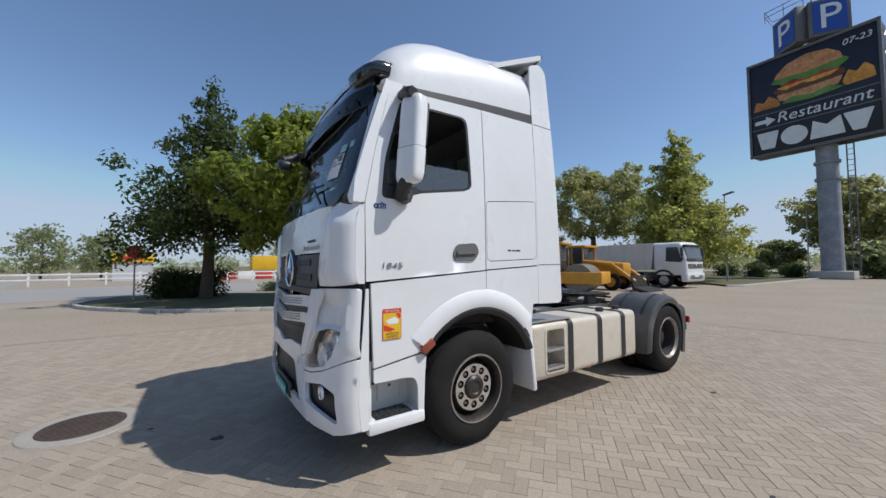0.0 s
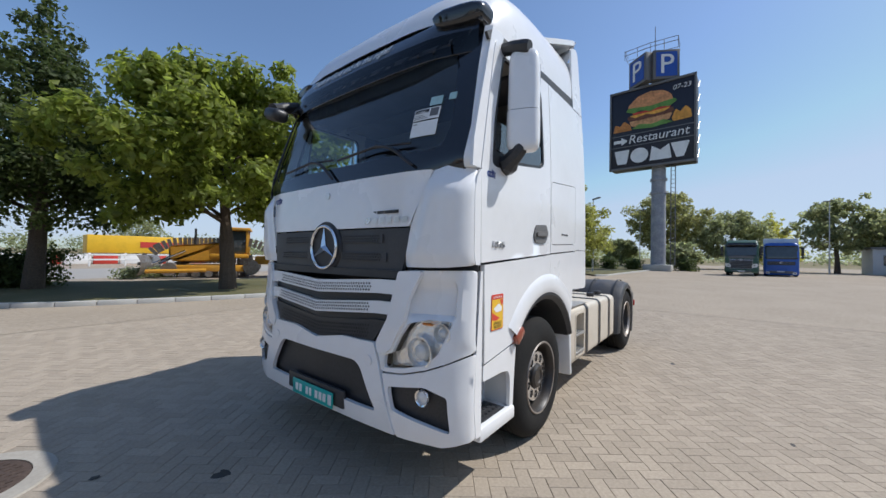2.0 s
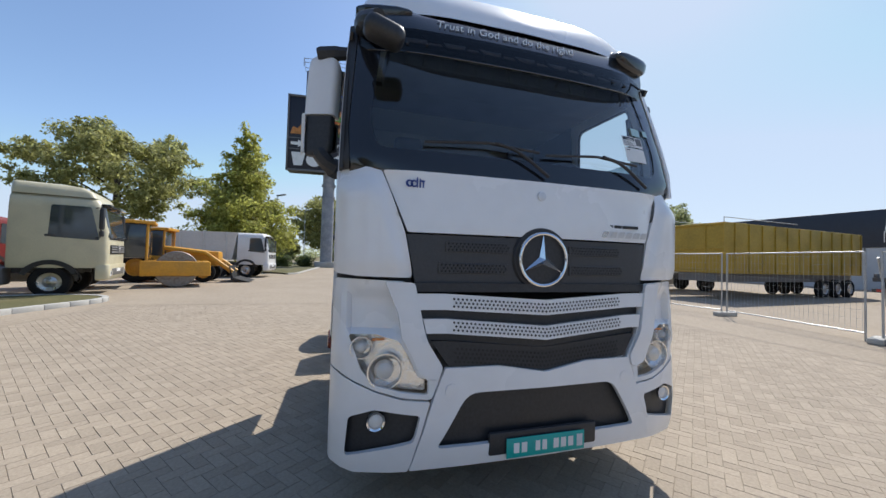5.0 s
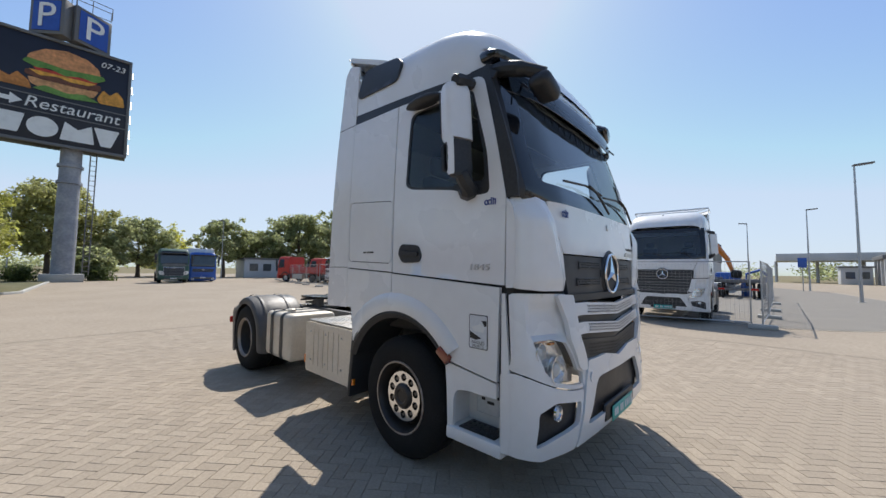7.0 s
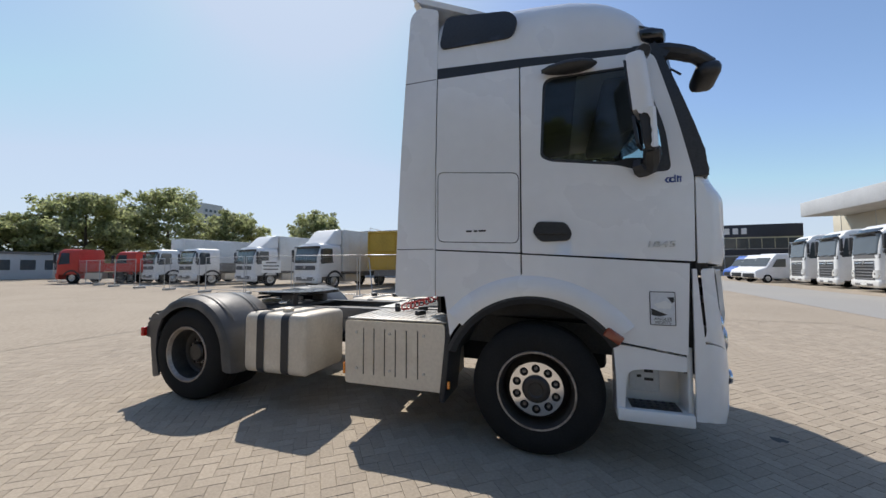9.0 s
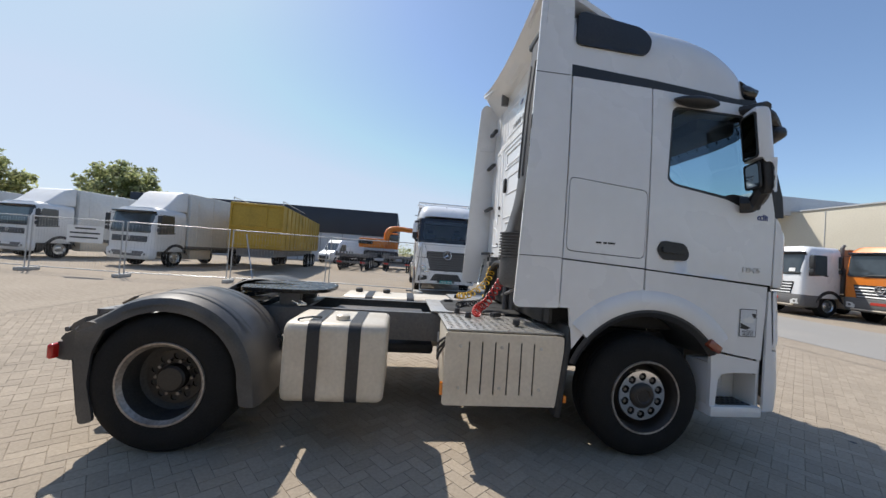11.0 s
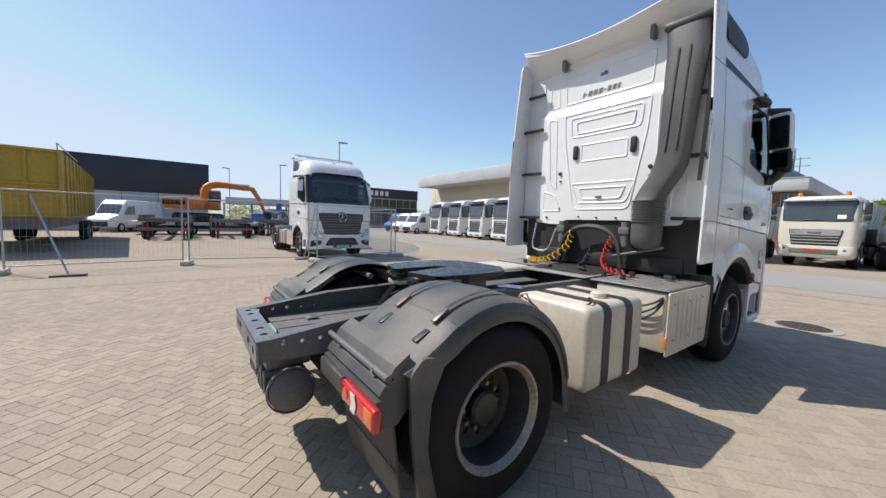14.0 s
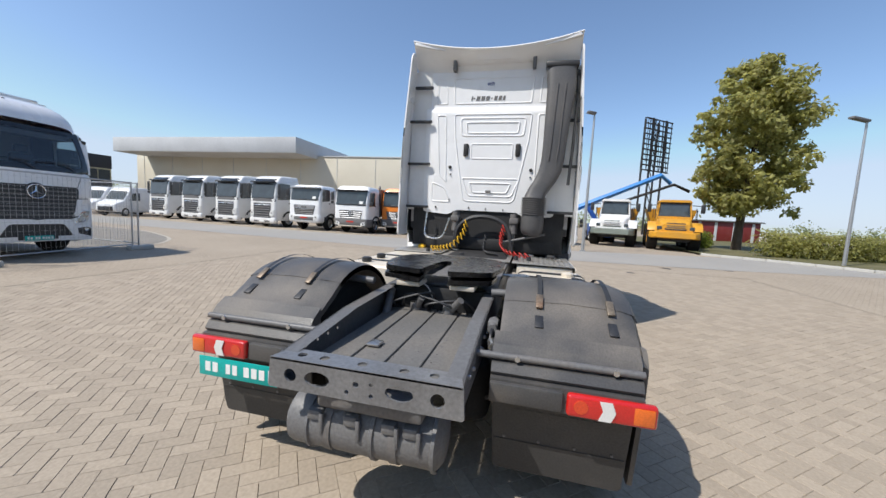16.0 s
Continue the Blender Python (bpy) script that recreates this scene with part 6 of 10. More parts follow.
            for ra, rb in zip(rings, rings[1:]):
                for k in range(len(ra)):
                    bm.faces.new((ra[k], ra[(k + 1) % len(ra)], rb[(k + 1) % len(rb)], rb[k]))
            bm.faces.new(rings[0])
            bm.faces.new(rings[-1])
            part("visor_end", bm, VISOR, C, "dark rounded visor end", angle=50)
        bm = B()
        tube(bm, smooth_line([(face_x(y, 3.0) + 0.045, y, 2.985) for y in (-0.95, -0.5, 0.0, 0.5, 0.95)]), 0.013, 8)
        part("visor_tube", bm, WHITE_OLD, C, "white tube behind the visor")
        for j in range(8):
            y = -0.91 + 0.26 * j
            fx = face_x(y, 3.0)
            bm = B()
            tube(bm, [(fx - 0.01, y - 0.075, 3.05), (fx + 0.055, y - 0.045, 2.985), (fx + 0.055, y + 0.045, 2.985), (fx - 0.01, y + 0.075, 3.05)], 0.009, 6)
            tube(bm, [(fx + 0.055, y - 0.045, 2.985), (fx + 0.115, y - 0.07, 2.915)], 0.008, 6)
            tube(bm, [(fx + 0.055, y + 0.045, 2.985), (fx + 0.115, y + 0.07, 2.915)], 0.008, 6)
            part("visor_stay", bm, BLACK, C)
        ob = text("Trust in God and do the right!", 0.092, PAPER, C, Matrix.Identity(4), "visor_lettering", 0.0005, 0.25)
        ob.visible_shadow = False
        tagged(ob, kind="stuff")
        for v in ob.data.vertices:
            y = v.co.x * 0.92 - 0.13
            k = min(max(int((y + 1.125) / 2.25 * 40), 0), 39)
            g = (y + 1.125) / 2.25 * 40 - k
            q = 2.35 - v.co.y / 0.10
            i = min(max(int(q), 0), 4)
            pa = [Vector(rows[k][i + j]).lerp(Vector(rows[k + 1][i + j]), g) for j in (0, 1)]
            d = (pa[1] - pa[0]).normalized()
            v.co = pa[0].lerp(pa[1], q - i) + Vector((-d.z, 0, d.x)) * (0.008 + v.co.z)
        # marks on doors and front
        for s in (1, -1):
            u = (-1, 0, 0) if s > 0 else (1, 0, 0)
            text("1845", 0.062, SILVER, C, basis((0.86, (side_y(1.6) + 0.004) * s, 1.605), u, (0, 0, 1)) @ Matrix.Diagonal((1.45, 1, 1, 1)), "model_number", 0.006, 0.1, 1.05)
            logo(C, basis((0.955, (side_y(2.05) + 0.003) * s, 2.055), u, (0, 0, 1)), 0.11)
            sticker(C, s)
            for k in range(3):
                bm = B()
                w = (0.045, 0.03, 0.06)[k]
                x = (-0.395, -0.45, -0.51)[k] if s > 0 else (-0.51, -0.455, -0.40)[k]
                y = (side_y(1.68) + 0.001) * s
                box(bm, x - w / 2, x + w / 2, min(y, y + 0.002 * s), max(y, y + 0.002 * s), 1.735, 1.749)
                part("name_mark", bm, INK, C)
        logo(C, basis((face_x(-0.80, 1.99, 0.016), -0.80, 1.99), (0, 1, 0), (0, 0, 1)), 0.12)
        for y0, y1, z0, z1 in ((0.47, 0.55, 1.80, 1.82), (0.56, 0.62, 1.80, 1.82), (0.63, 0.76, 1.80, 1.82)):
            bm = B()
            box(bm, face_x(0.6, 1.8) + 0.010, face_x(0.6, 1.8) + 0.015, y0, y1, z0, z1)
            part("name_mark", bm, INK, C)
        for k in range(6):
            bm = B()
            y = 0.45 + 0.066 * k
            v = [bm.verts.new((face_x(y, 1.75) + 0.016, a, b)) for a, b in ((y, 1.735), (y + 0.05, 1.735), (y + 0.062, 1.775), (y + 0.018, 1.775))]
            bm.faces.new(v)
            part("model_mark", bm, SILVER, C, smooth=False)
        # papers and stickers on the screen
        def stick(name, mat, y0, y1, z0, z1, off, parent):
            bm = B()
            front_sheet(bm, [(y0, z0), (y1, z0), (y1, z1), (y0, z1)], (), off, 0.002, 0.05)
            return part(name, bm, mat, parent, smooth=False)
        top = stick("windscreen_paper", PAPER, 0.755, 0.955, 2.425, 2.51, 0.003, C)
        stick("paper_header", INK, 0.762, 0.872, 2.478, 2.503, 0.005, top)
        stick("paper_code_block", GREY, 0.885, 0.945, 2.445, 2.503, 0.005, top)
        for k in range(3):
            stick("paper_line", GREY, 0.762, 0.870 - 0.02 * k, 2.436 + 0.012 * k, 2.440 + 0.012 * k, 0.005, top)
        low = stick("windscreen_paper", PAPER, 0.758, 0.955, 2.305, 2.415, 0.003, C)
        stick("paper_line", GREY, 0.77, 0.80, 2.395, 2.400, 0.005, low)
        stick("green_sticker", PALE_TEAL, 0.865, 0.955, 2.525, 2.59, 0.003, C)
        stick("small_sticker", PALE_TEAL, 1.0, 1.05, 2.545, 2.595, 0.003, C)
        num = text("310840", 0.024, PAPER, C, Matrix.Identity(4), "paper_number", 0.0005)
        for v in num.data.vertices:
            y, z = 0.817 + v.co.x, 2.4825 + v.co.y
            v.co = (face_x(y, z, 0.007) + v.co.z, y, z)


def plate(C, m):
    """A teal number plate with plain bars where its characters stand."""
    p = thing_part("number_plate", C, "teal number plate with pale bars")
    bm = B()
    box(bm, -0.26, 0.26, -0.056, 0.056, 0, 0.008, 0.004, m)
    part("plate_sheet", bm, TEAL, p)
    for x0, x1 in ((-0.215, -0.18), (-0.165, -0.13), (-0.075, -0.045), (-0.03, 0.0), (0.045, 0.08), (0.095, 0.13), (0.145, 0.18)):
        bm = B()
        box(bm, x0, x1, -0.028, 0.028, 0.0075, 0.0095, 0, m)
        part("plate_bar", bm, PAPER, p)
    bm = B()
    box(bm, 0.205, 0.245, -0.035, 0.035, 0.0075, 0.0095, 0, m)
    part("plate_seal", bm, STICKER_W, p)
    return p


def logo(C, m, w):
    """Dealer's mark as plain shapes: two rings, an upright and a short bar."""
    bm = B()
    h = w * 0.5
    for cx in (-0.32 * w, -0.10 * w):
        out, inn = circle(cx, 0, h * 0.36, 16), circle(cx + 0.03 * w, 0, h * 0.2, 12)
        sheet(bm, out, [inn], lambda u, v: m @ Vector((u, v, 0)), 0)
    box(bm, 0.02 * w, 0.09 * w, -0.36 * h, 0.6 * h, 0, 0.002, 0, m)
    box(bm, 0.16 * w, 0.23 * w, -0.36 * h, 0.5 * h, 0, 0.002, 0, m)
    box(bm, 0.16 * w, 0.42 * w, 0.18 * h, 0.36 * h, 0.0005, 0.0025, 0, m)
    box(bm, 0.32 * w, 0.39 * w, -0.36 * h, 0.2 * h, 0, 0.002, 0, m)
    part("dealer_mark", bm, BLUE_INK, C, smooth=False)


def sticker(C, s):
    """Blind spot warning: coloured on the left side, faded on the right."""
    y = (side_y(1.18) + 0.008) * s
    m = basis((0.86, y, 1.162), (-1, 0, 0) if s > 0 else (1, 0, 0), (0, 0, 1)) @ Matrix.Scale(0.93, 4)
    st = thing_part("warning_sticker", C, "yellow and red blind spot sticker" if s > 0 else "faded grey blind spot sticker")
    bm = B()
    sheet(bm, rounded([(-0.085, -0.125), (0.085, -0.125), (0.085, 0.125), (-0.085, 0.125)], 0.012), (), lambda u, v: m @ Vector((u, v, 0)), 0.001, out=(0, -s, 0))
    part("sticker_border", bm, STICKER_R if s > 0 else INK, st)
    bm = B()
    sheet(bm, rounded([(-0.079, -0.119), (0.079, -0.119), (0.079, 0.09 if s > 0 else 0.119), (-0.079, 0.09 if s > 0 else 0.119)], 0.008), (), lambda u, v: m @ Vector((u, v, 0.001)), 0)
    part("sticker_field", bm, STICKER_Y if s > 0 else STICKER_W, st)
    bm = B()
    for q in ([(-0.06, 0.03), (0.02, 0.06), (0.06, 0.03), (0.05, 0.0), (-0.03, 0.0)],):
        bm.faces.new([bm.verts.new(m @ Vector((u, v, 0.002))) for u, v in q])
    part("sticker_truck", bm, PAPER, st)
    bm = B()
    for q in ([(-0.075, 0.0), (0.03, -0.045), (-0.02, -0.06), (-0.075, -0.05)], [(0.03, 0.085), (0.075, 0.085), (0.075, 0.05), (0.06, 0.04)]):
        bm.faces.new([bm.verts.new(m @ Vector((u, v, 0.0015))) for u, v in q])
    part("sticker_zone", bm, STICKER_R if s > 0 else INK, st)
    if s > 0:
        text("ATTENTION", 0.022, PAPER, st, m @ Matrix.Translation((0, 0.105, 0.002)), "sticker_word", 0.0003)
    text("ANGLES", 0.032, INK, st, m @ Matrix.Translation((0, -0.078, 0.002)), "sticker_word", 0.0003)
    text("MORTS", 0.032, INK, st, m @ Matrix.Translation((0, -0.105, 0.002)), "sticker_word", 0.0003)


def rear_wall(C, hero):
    """Pressed steel back wall with raised fields, grips and the intake duct."""
    wide = lambda pts, r: rounded(pts, r, 5)
    fields = [
        (wide([(-0.585, 2.99), (0.545, 2.99), (0.52, 2.62), (0.36, 1.72), (-0.40, 1.72), (-0.56, 2.62)], [0.06, 0.06, 0.1, 0.1, 0.1, 0.1]), 0.016),
        (wide([(-0.485, 2.655), (0.425, 2.655), (0.45, 2.935), (-0.51, 2.935)], 0.07), 0.016),
        (wide([(-0.405, 2.695), (0.345, 2.695), (0.365, 2.875), (-0.425, 2.875)], 0.05), 0.020),
        (wide([(-0.345, 2.335), (0.275, 2.335), (0.275, 2.575), (-0.345, 2.575)], 0.04), 0.014),
        (wide([(-0.36, 1.80), (0.29, 1.80), (0.40, 2.085), (-0.47, 2.085)], 0.07), 0.016),
        (wide([(-0.29, 1.85), (0.22, 1.85), (0.29, 2.02), (-0.36, 2.02)], 0.05), 0.020),
        (wide([(0.60, 1.98), (0.74, 2.10), (0.80, 2.98), (0.64, 2.98)], 0.05), 0.015),
        (wide([(-0.64, 2.98), (-0.80, 2.98), (-0.76, 2.10), (-0.64, 1.98)], 0.05), 0.015),
        (wide([(0.52, 1.70), (0.84, 1.70), (0.84, 2.02), (0.62, 1.94)], 0.06), 0.015),
        (wide([(-0.84, 1.70), (-0.56, 1.70), (-0.66, 1.94), (-0.84, 2.02)], 0.06), 0.015),
        (wide([(-0.56, 3.12), (0.56, 3.12), (0.58, 3.50), (-0.58, 3.50)], 0.05), 0.014),
        (wide([(0.64, 3.12), (0.82, 3.12), (0.82, 3.50), (0.66, 3.50)], 0.04), 0.012),
        (wide([(-0.66, 3.50), (-0.82, 3.50), (-0.82, 3.12), (-0.64, 3.12)], 0.04), 0.012),
    ]
    bm = B()
    def wall_x(y, z):
        return -0.845 + 0.030 * ease(3.03, 3.085, z) - 0.012 * ease(0.86, 0.78, abs(y)) * (z < 3.03)
    sheet(bm, rounded([(-0.95, 1.56), (-0.55, 1.53), (-0.45, 1.60), (0.45, 1.60), (0.55, 1.53), (0.95, 1.56), (0.96, 3.58), (-0.96, 3.58)], 0.05), (), lambda u, v: (wall_x(u, v), u, v), 0.02, 0.028, out=(1, 0, 0))
    bw = part("back_wall", bm, WHITE, C, "pressed white back wall", angle=50)
    for ol, d in fields:
        bm = B()
        n = len(ol)
        rings = []
        for inset, rise in ((0.0, -0.004), (0.010, d * 0.40), (0.017, d * 0.56), (0.024, d * 0.40), (0.034, -0.004)):
            row = []
            for k in range(n):
                a, p, b = Vector(ol[k - 1]), Vector(ol[k]), Vector(ol[(k + 1) % n])
                t = (b - a).normalized()
                q = p + Vector((-t.y, t.x)) * inset * (1 if sum(ol[i - 1][0] * ol[i][1] - ol[i][0] * ol[i - 1][1] for i in range(n)) > 0 else -1)
                row.append(bm.verts.new((wall_x(q.x, q.y) - rise, q.x, q.y)))
            rings.append(row)
        for ra, rb in zip(rings, rings[1:]):
            for k in range(n):
                bm.faces.new((ra[k], ra[(k + 1) % n], rb[(k + 1) % n], rb[k]))
        part("pressed_field", bm, WHITE, bw)
    for y in (0.335, -0.405):
        bm = B()
        box(bm, -0.89, -0.855, y - 0.035, y + 0.035, 2.38, 2.56, 0.02)
        part("grip_recess", bm, DARK, bw)
    for y, z, r in ((0.56, 2.22, 0.025), (-0.60, 2.20, 0.025), (0.55, 2.12, 0.012), (-0.60, 2.10, 0.012), (0.55, 1.75, 0.010), (-0.58, 1.72, 0.010), (0.25, 1.64, 0.012), (0.0, 1.63, 0.012), (-0.25, 1.63, 0.012), (0.75, 1.63, 0.014), (-0.93, 1.63, 0.014)):
        bm = B()
        rod(bm, (-0.85, y, z), (-0.876, y, z), r, r * 0.9, 12)
        part("grommet", bm, DARK, bw)
    if hero:
        for k, w in enumerate((0.020, 0.022, 0.050, 0.050, 0.050, 0.022, 0.046, 0.042, 0.030)):
            y = (0.295, 0.262, 0.205, 0.135, 0.066, 0.012, -0.045, -0.108, -0.163)[k]
            h = 0.008 if w == 0.022 else 0.030
            bm = B()
            v = [bm.verts.new(p) for p in ((-0.820, y + w / 2 + 0.007, 3.205 - h), (-0.820, y - w / 2 + 0.007, 3.205 - h), (-0.820, y - w / 2 - 0.007, 3.205 + h), (-0.820, y + w / 2 - 0.007, 3.205 + h))]
            bm.faces.new(v)
            bmesh.ops.solidify(bm, geom=list(bm.faces), thickness=0.003)
            part("wall_mark", bm, GREY, bw, smooth=False)
        logo(C, basis((-0.820, 0.03, 3.40), (0, -1, 0), (0, 0, 1)), 0.11)
    bm = B()
    box(bm, -0.885, -0.87, -0.06, 0.02, 1.87, 1.90, 0.004)
    part("wall_label", bm, GREY, bw)
    # dark sheet added in place of the shade in the hollow below the wall
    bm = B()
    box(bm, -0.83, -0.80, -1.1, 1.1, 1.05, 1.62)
    part("hollow_shade_sheet", bm, DARK, C)
    # intake duct with bellows
    dk = thing_part("intake_duct", C, "tall grey intake duct with a ribbed bellows")
    bm = B()
    path = [(-0.93, -0.90, 3.56, 0.19, 0.075), (-0.95, -0.92, 3.3, 0.185, 0.085), (-0.97, -0.90, 2.9, 0.165, 0.09), (-0.98, -0.885, 2.5, 0.15, 0.09), (-0.98, -0.875, 2.32, 0.148, 0.09), (-0.98, -0.85, 2.17, 0.15, 0.095), (-0.98, -0.80, 2.05, 0.15, 0.10), (-0.985, -0.73, 1.94, 0.145, 0.105), (-0.99, -0.685, 1.85, 0.138, 0.11), (-1.0, -0.67, 1.80, 0.135, 0.12)]
    rings = []
    for x, y, z, w, d in path:
        rings.append([bm.verts.new((x + d * math.copysign(abs(math.sin(a)) ** 0.6, math.sin(a)), y + w * math.copysign(abs(math.cos(a)) ** 0.6, math.cos(a)), z)) for a in (2 * math.pi * k / 24 for k in range(24))])
    for a, b in zip(rings, rings[1:]):
        for k in range(24):
            bm.faces.new((a[k], a[(k + 1) % 24], b[(k + 1) % 24], b[k]))
    part("duct", bm, DUCT, dk, angle=50)
    for dy in (-0.05, 0.05):
        bm = B()
        tube(bm, [(-1.035, -0.92 + dy, 3.3), (-1.06, -0.90 + dy, 2.9), (-1.07, -0.885 + dy, 2.5), (-1.07, -0.87 + dy, 2.3)], 0.012, 6)
        part("duct_rib", bm, DUCT, dk)
    bm = B()
    box(bm, -1.02, -0.84, -1.12, -0.70, 3.53, 3.60, 0.02)
    part("duct_collar", bm, BLACK, dk)
    bm = B()
    prof = []
    for k in range(9):
        z = 1.81 - 0.027 * k
        prof += [(0.165, z), (0.165, z - 0.012), (0.145, z - 0.014), (0.145, z - 0.024)]
    lathe(bm, prof, (-1.0, -0.67, 0), "z", 32)
    part("bellows", bm, DUCT, dk)
    bm = B()
    lathe(bm, [(0.15, 1.57), (0.152, 1.40), (0.14, 1.34), (0.10, 1.30), (0.0, 1.29)], (-1.0, -0.67, 0), "z", 32)
    part("dust_pot", bm, DUCT, dk)
    bm = B()
    tube(bm, smooth_line([(-0.93, -1.12, 3.5), (-0.95, -1.13, 3.0), (-0.95, -1.12, 2.5), (-0.95, -1.10, 2.0)]), 0.02, 8)
    part("thick_cable", bm, BLACK, C)


def inside_cab(C, hero):
    """Floor, dashboard, seats and lining that show through the panes."""
    bm = B()
    box(bm, -0.80, 1.05, -1.15, 1.15, 1.30, 1.40)
    part("cab_floor", bm, DARK, C)
    bm = B()
    box(bm, 0.72, 1.10, -1.10, 1.10, 1.95, 2.20, 0.06)
    box(bm, 0.62, 0.80, 0.15, 0.95, 1.95, 2.24, 0.05)
    part("dashboard", bm, SEAT, C)
    bm = B()
    box(bm, -0.80, -0.77, -1.15, 1.15, 1.4, 3.05)
    part("cab_lining", bm, LINER, C)
    bm = B()
    box(bm, -0.76, -0.15, -1.12, 1.12, 1.95, 2.12, 0.05)
    part("bunk", bm, SEAT, C)
    bm = B()
    box(bm, -0.1, 0.35, -1.1, 1.1, 2.98, 3.02, 0.01)
    box(bm, 0.55, 0.95, -0.95, 0.95, 2.86, 3.0, 0.04)
    part("overhead_locker", bm, SEAT, C)
    for y in (0.6, -0.6):
        st = thing_part("cab_seat", C)
        bm = B()
        box(bm, 0.02, 0.52, y - 0.25, y + 0.25, 1.78, 1.94, 0.06, seg=3)
        part("seat_cushion", bm, SEAT, st)
        bm = B()
        box(bm, -0.10, 0.04, y - 0.24, y + 0.24, 1.90, 2.52, 0.06, Matrix.Translation((0, 0, 1.9)) @ Matrix.Rotation(radians(-8), 4, "Y") @ Matrix.Translation((0, 0, -1.9)), seg=3)
        box(bm, -0.17, -0.07, y - 0.14, y + 0.14, 2.54, 2.74, 0.05, seg=3)
        part("seat_back", bm, SEAT, st)
    bm = B()
    pr = [(0.22 + 0.016 * math.cos(a), 0.016 * math.sin(a)) for a in (2 * math.pi * k / 8 for k in range(8))]
    lathe(bm, pr, (0, 0, 0), "z", 32, True)
    rod(bm, (-0.21, 0, 0), (0.21, 0, 0), 0.018)
    bmesh.ops.transform(bm, matrix=Matrix.Translation((0.55, 0.6, 2.26)) @ Matrix.Rotation(radians(-35), 4, "Y"), verts=bm.verts)
    part("steering_wheel", bm, BLACK, C)


hero_truck = tractor("white two-axle tractor unit with a tall sleeper cab", Matrix.Identity(4), True)
plate_rear = plate(hero_truck, basis((-4.42, 0.90, 0.585), (0, -1, 0), (0, 0, 1)))

# ---- plants ----
def leaf_material(name, col, dark, thin=1.1):
    m = paint(name, col, 0.6, var=0.25, big=0.5, fine=3, stain=dark, amount=0.7, island=0.35)
    N, L = m.node_tree.nodes, m.node_tree.links
    b = N["Principled BSDF"]
    tr, mx, gain = N.new("ShaderNodeBsdfTranslucent"), N.new("ShaderNodeMixShader"), N.new("ShaderNodeHueSaturation")
    gain.inputs["Value"].default_value = thin
    mx.inputs[0].default_value = 0.6
    L.new(b.inputs["Base Color"].links[0].from_socket, gain.inputs["Color"])
    L.new(gain.outputs[0], tr.inputs[0])
    L.new(b.outputs[0], mx.inputs[1])
    L.new(tr.outputs[0], mx.inputs[2])
    L.new(mx.outputs[0], N["Material Output"].inputs[0])
    return m


LEAF = leaf_material("leaf_green", (0.215, 0.255, 0.042), (0.13, 0.165, 0.03), 1.45)
LEAF_Y = leaf_material("leaf_yellow_green", (0.43, 0.42, 0.10), (0.29, 0.31, 0.07), 1.6)
LEAF_M = leaf_material("leaf_olive_green", (0.34, 0.325, 0.11), (0.20, 0.21, 0.07), 1.5)
LEAF_D = leaf_material("leaf_dark", (0.085, 0.115, 0.032), (0.045, 0.068, 0.022))
# far leaves: haze and backlight are put into this paler colour
LEAF_F = leaf_material("leaf_far_hazed", (0.28, 0.30, 0.15), (0.18, 0.20, 0.10), 1.6)
LEAF_O = leaf_material("leaf_dull_olive", (0.30, 0.30, 0.12), (0.20, 0.21, 0.085), 1.5)
LEAF_P = leaf_material("leaf_plane", (0.32, 0.325, 0.085), (0.21, 0.225, 0.06), 1.5)
BARK = paint("bark", (0.10, 0.075, 0.055), 0.95, var=0.35, big=3, fine=30, bump=0.9)


def leaf_cloud(clumps, count, size, seed):
    """Many small folded leaves, scattered on the shells of clumps (centre, radii)."""
    r = np.random.RandomState(seed)
    C = np.array([c for c, _ in clumps], float)
    S = np.array([s for _, s in clumps], float)
    w = (S ** 2).sum(1)
    k = r.choice(len(C), count, p=w / w.sum())
    d = r.normal(size=(count, 3))
    d /= np.linalg.norm(d, axis=1)[:, None]
    rad = r.uniform(0.15, 1.25, (count, 1)) ** 0.75
    P = C[k] + d * rad * S[k]
    n = d + r.normal(scale=0.7, size=(count, 3)) + (0, 0, 0.5)
    n /= np.linalg.norm(n, axis=1)[:, None]
    u = np.cross(n, r.normal(size=(count, 3)))
    u /= np.linalg.norm(u, axis=1)[:, None] + 1e-9
    v = np.cross(n, u)
    s = size * r.uniform(0.6, 1.3, (count, 1))
    V = np.stack([P - u * s, P - v * s * 0.55 - n * s * 0.12, P + u * s, P + v * s * 0.55 - n * s * 0.12], 1).reshape(-1, 3)
    F = (np.arange(count)[:, None] * 4 + np.array([0, 1, 2, 3])).tolist()
    me = bpy.data.meshes.new("crown")
    me.from_pydata(V.tolist(), [], F)
    return me


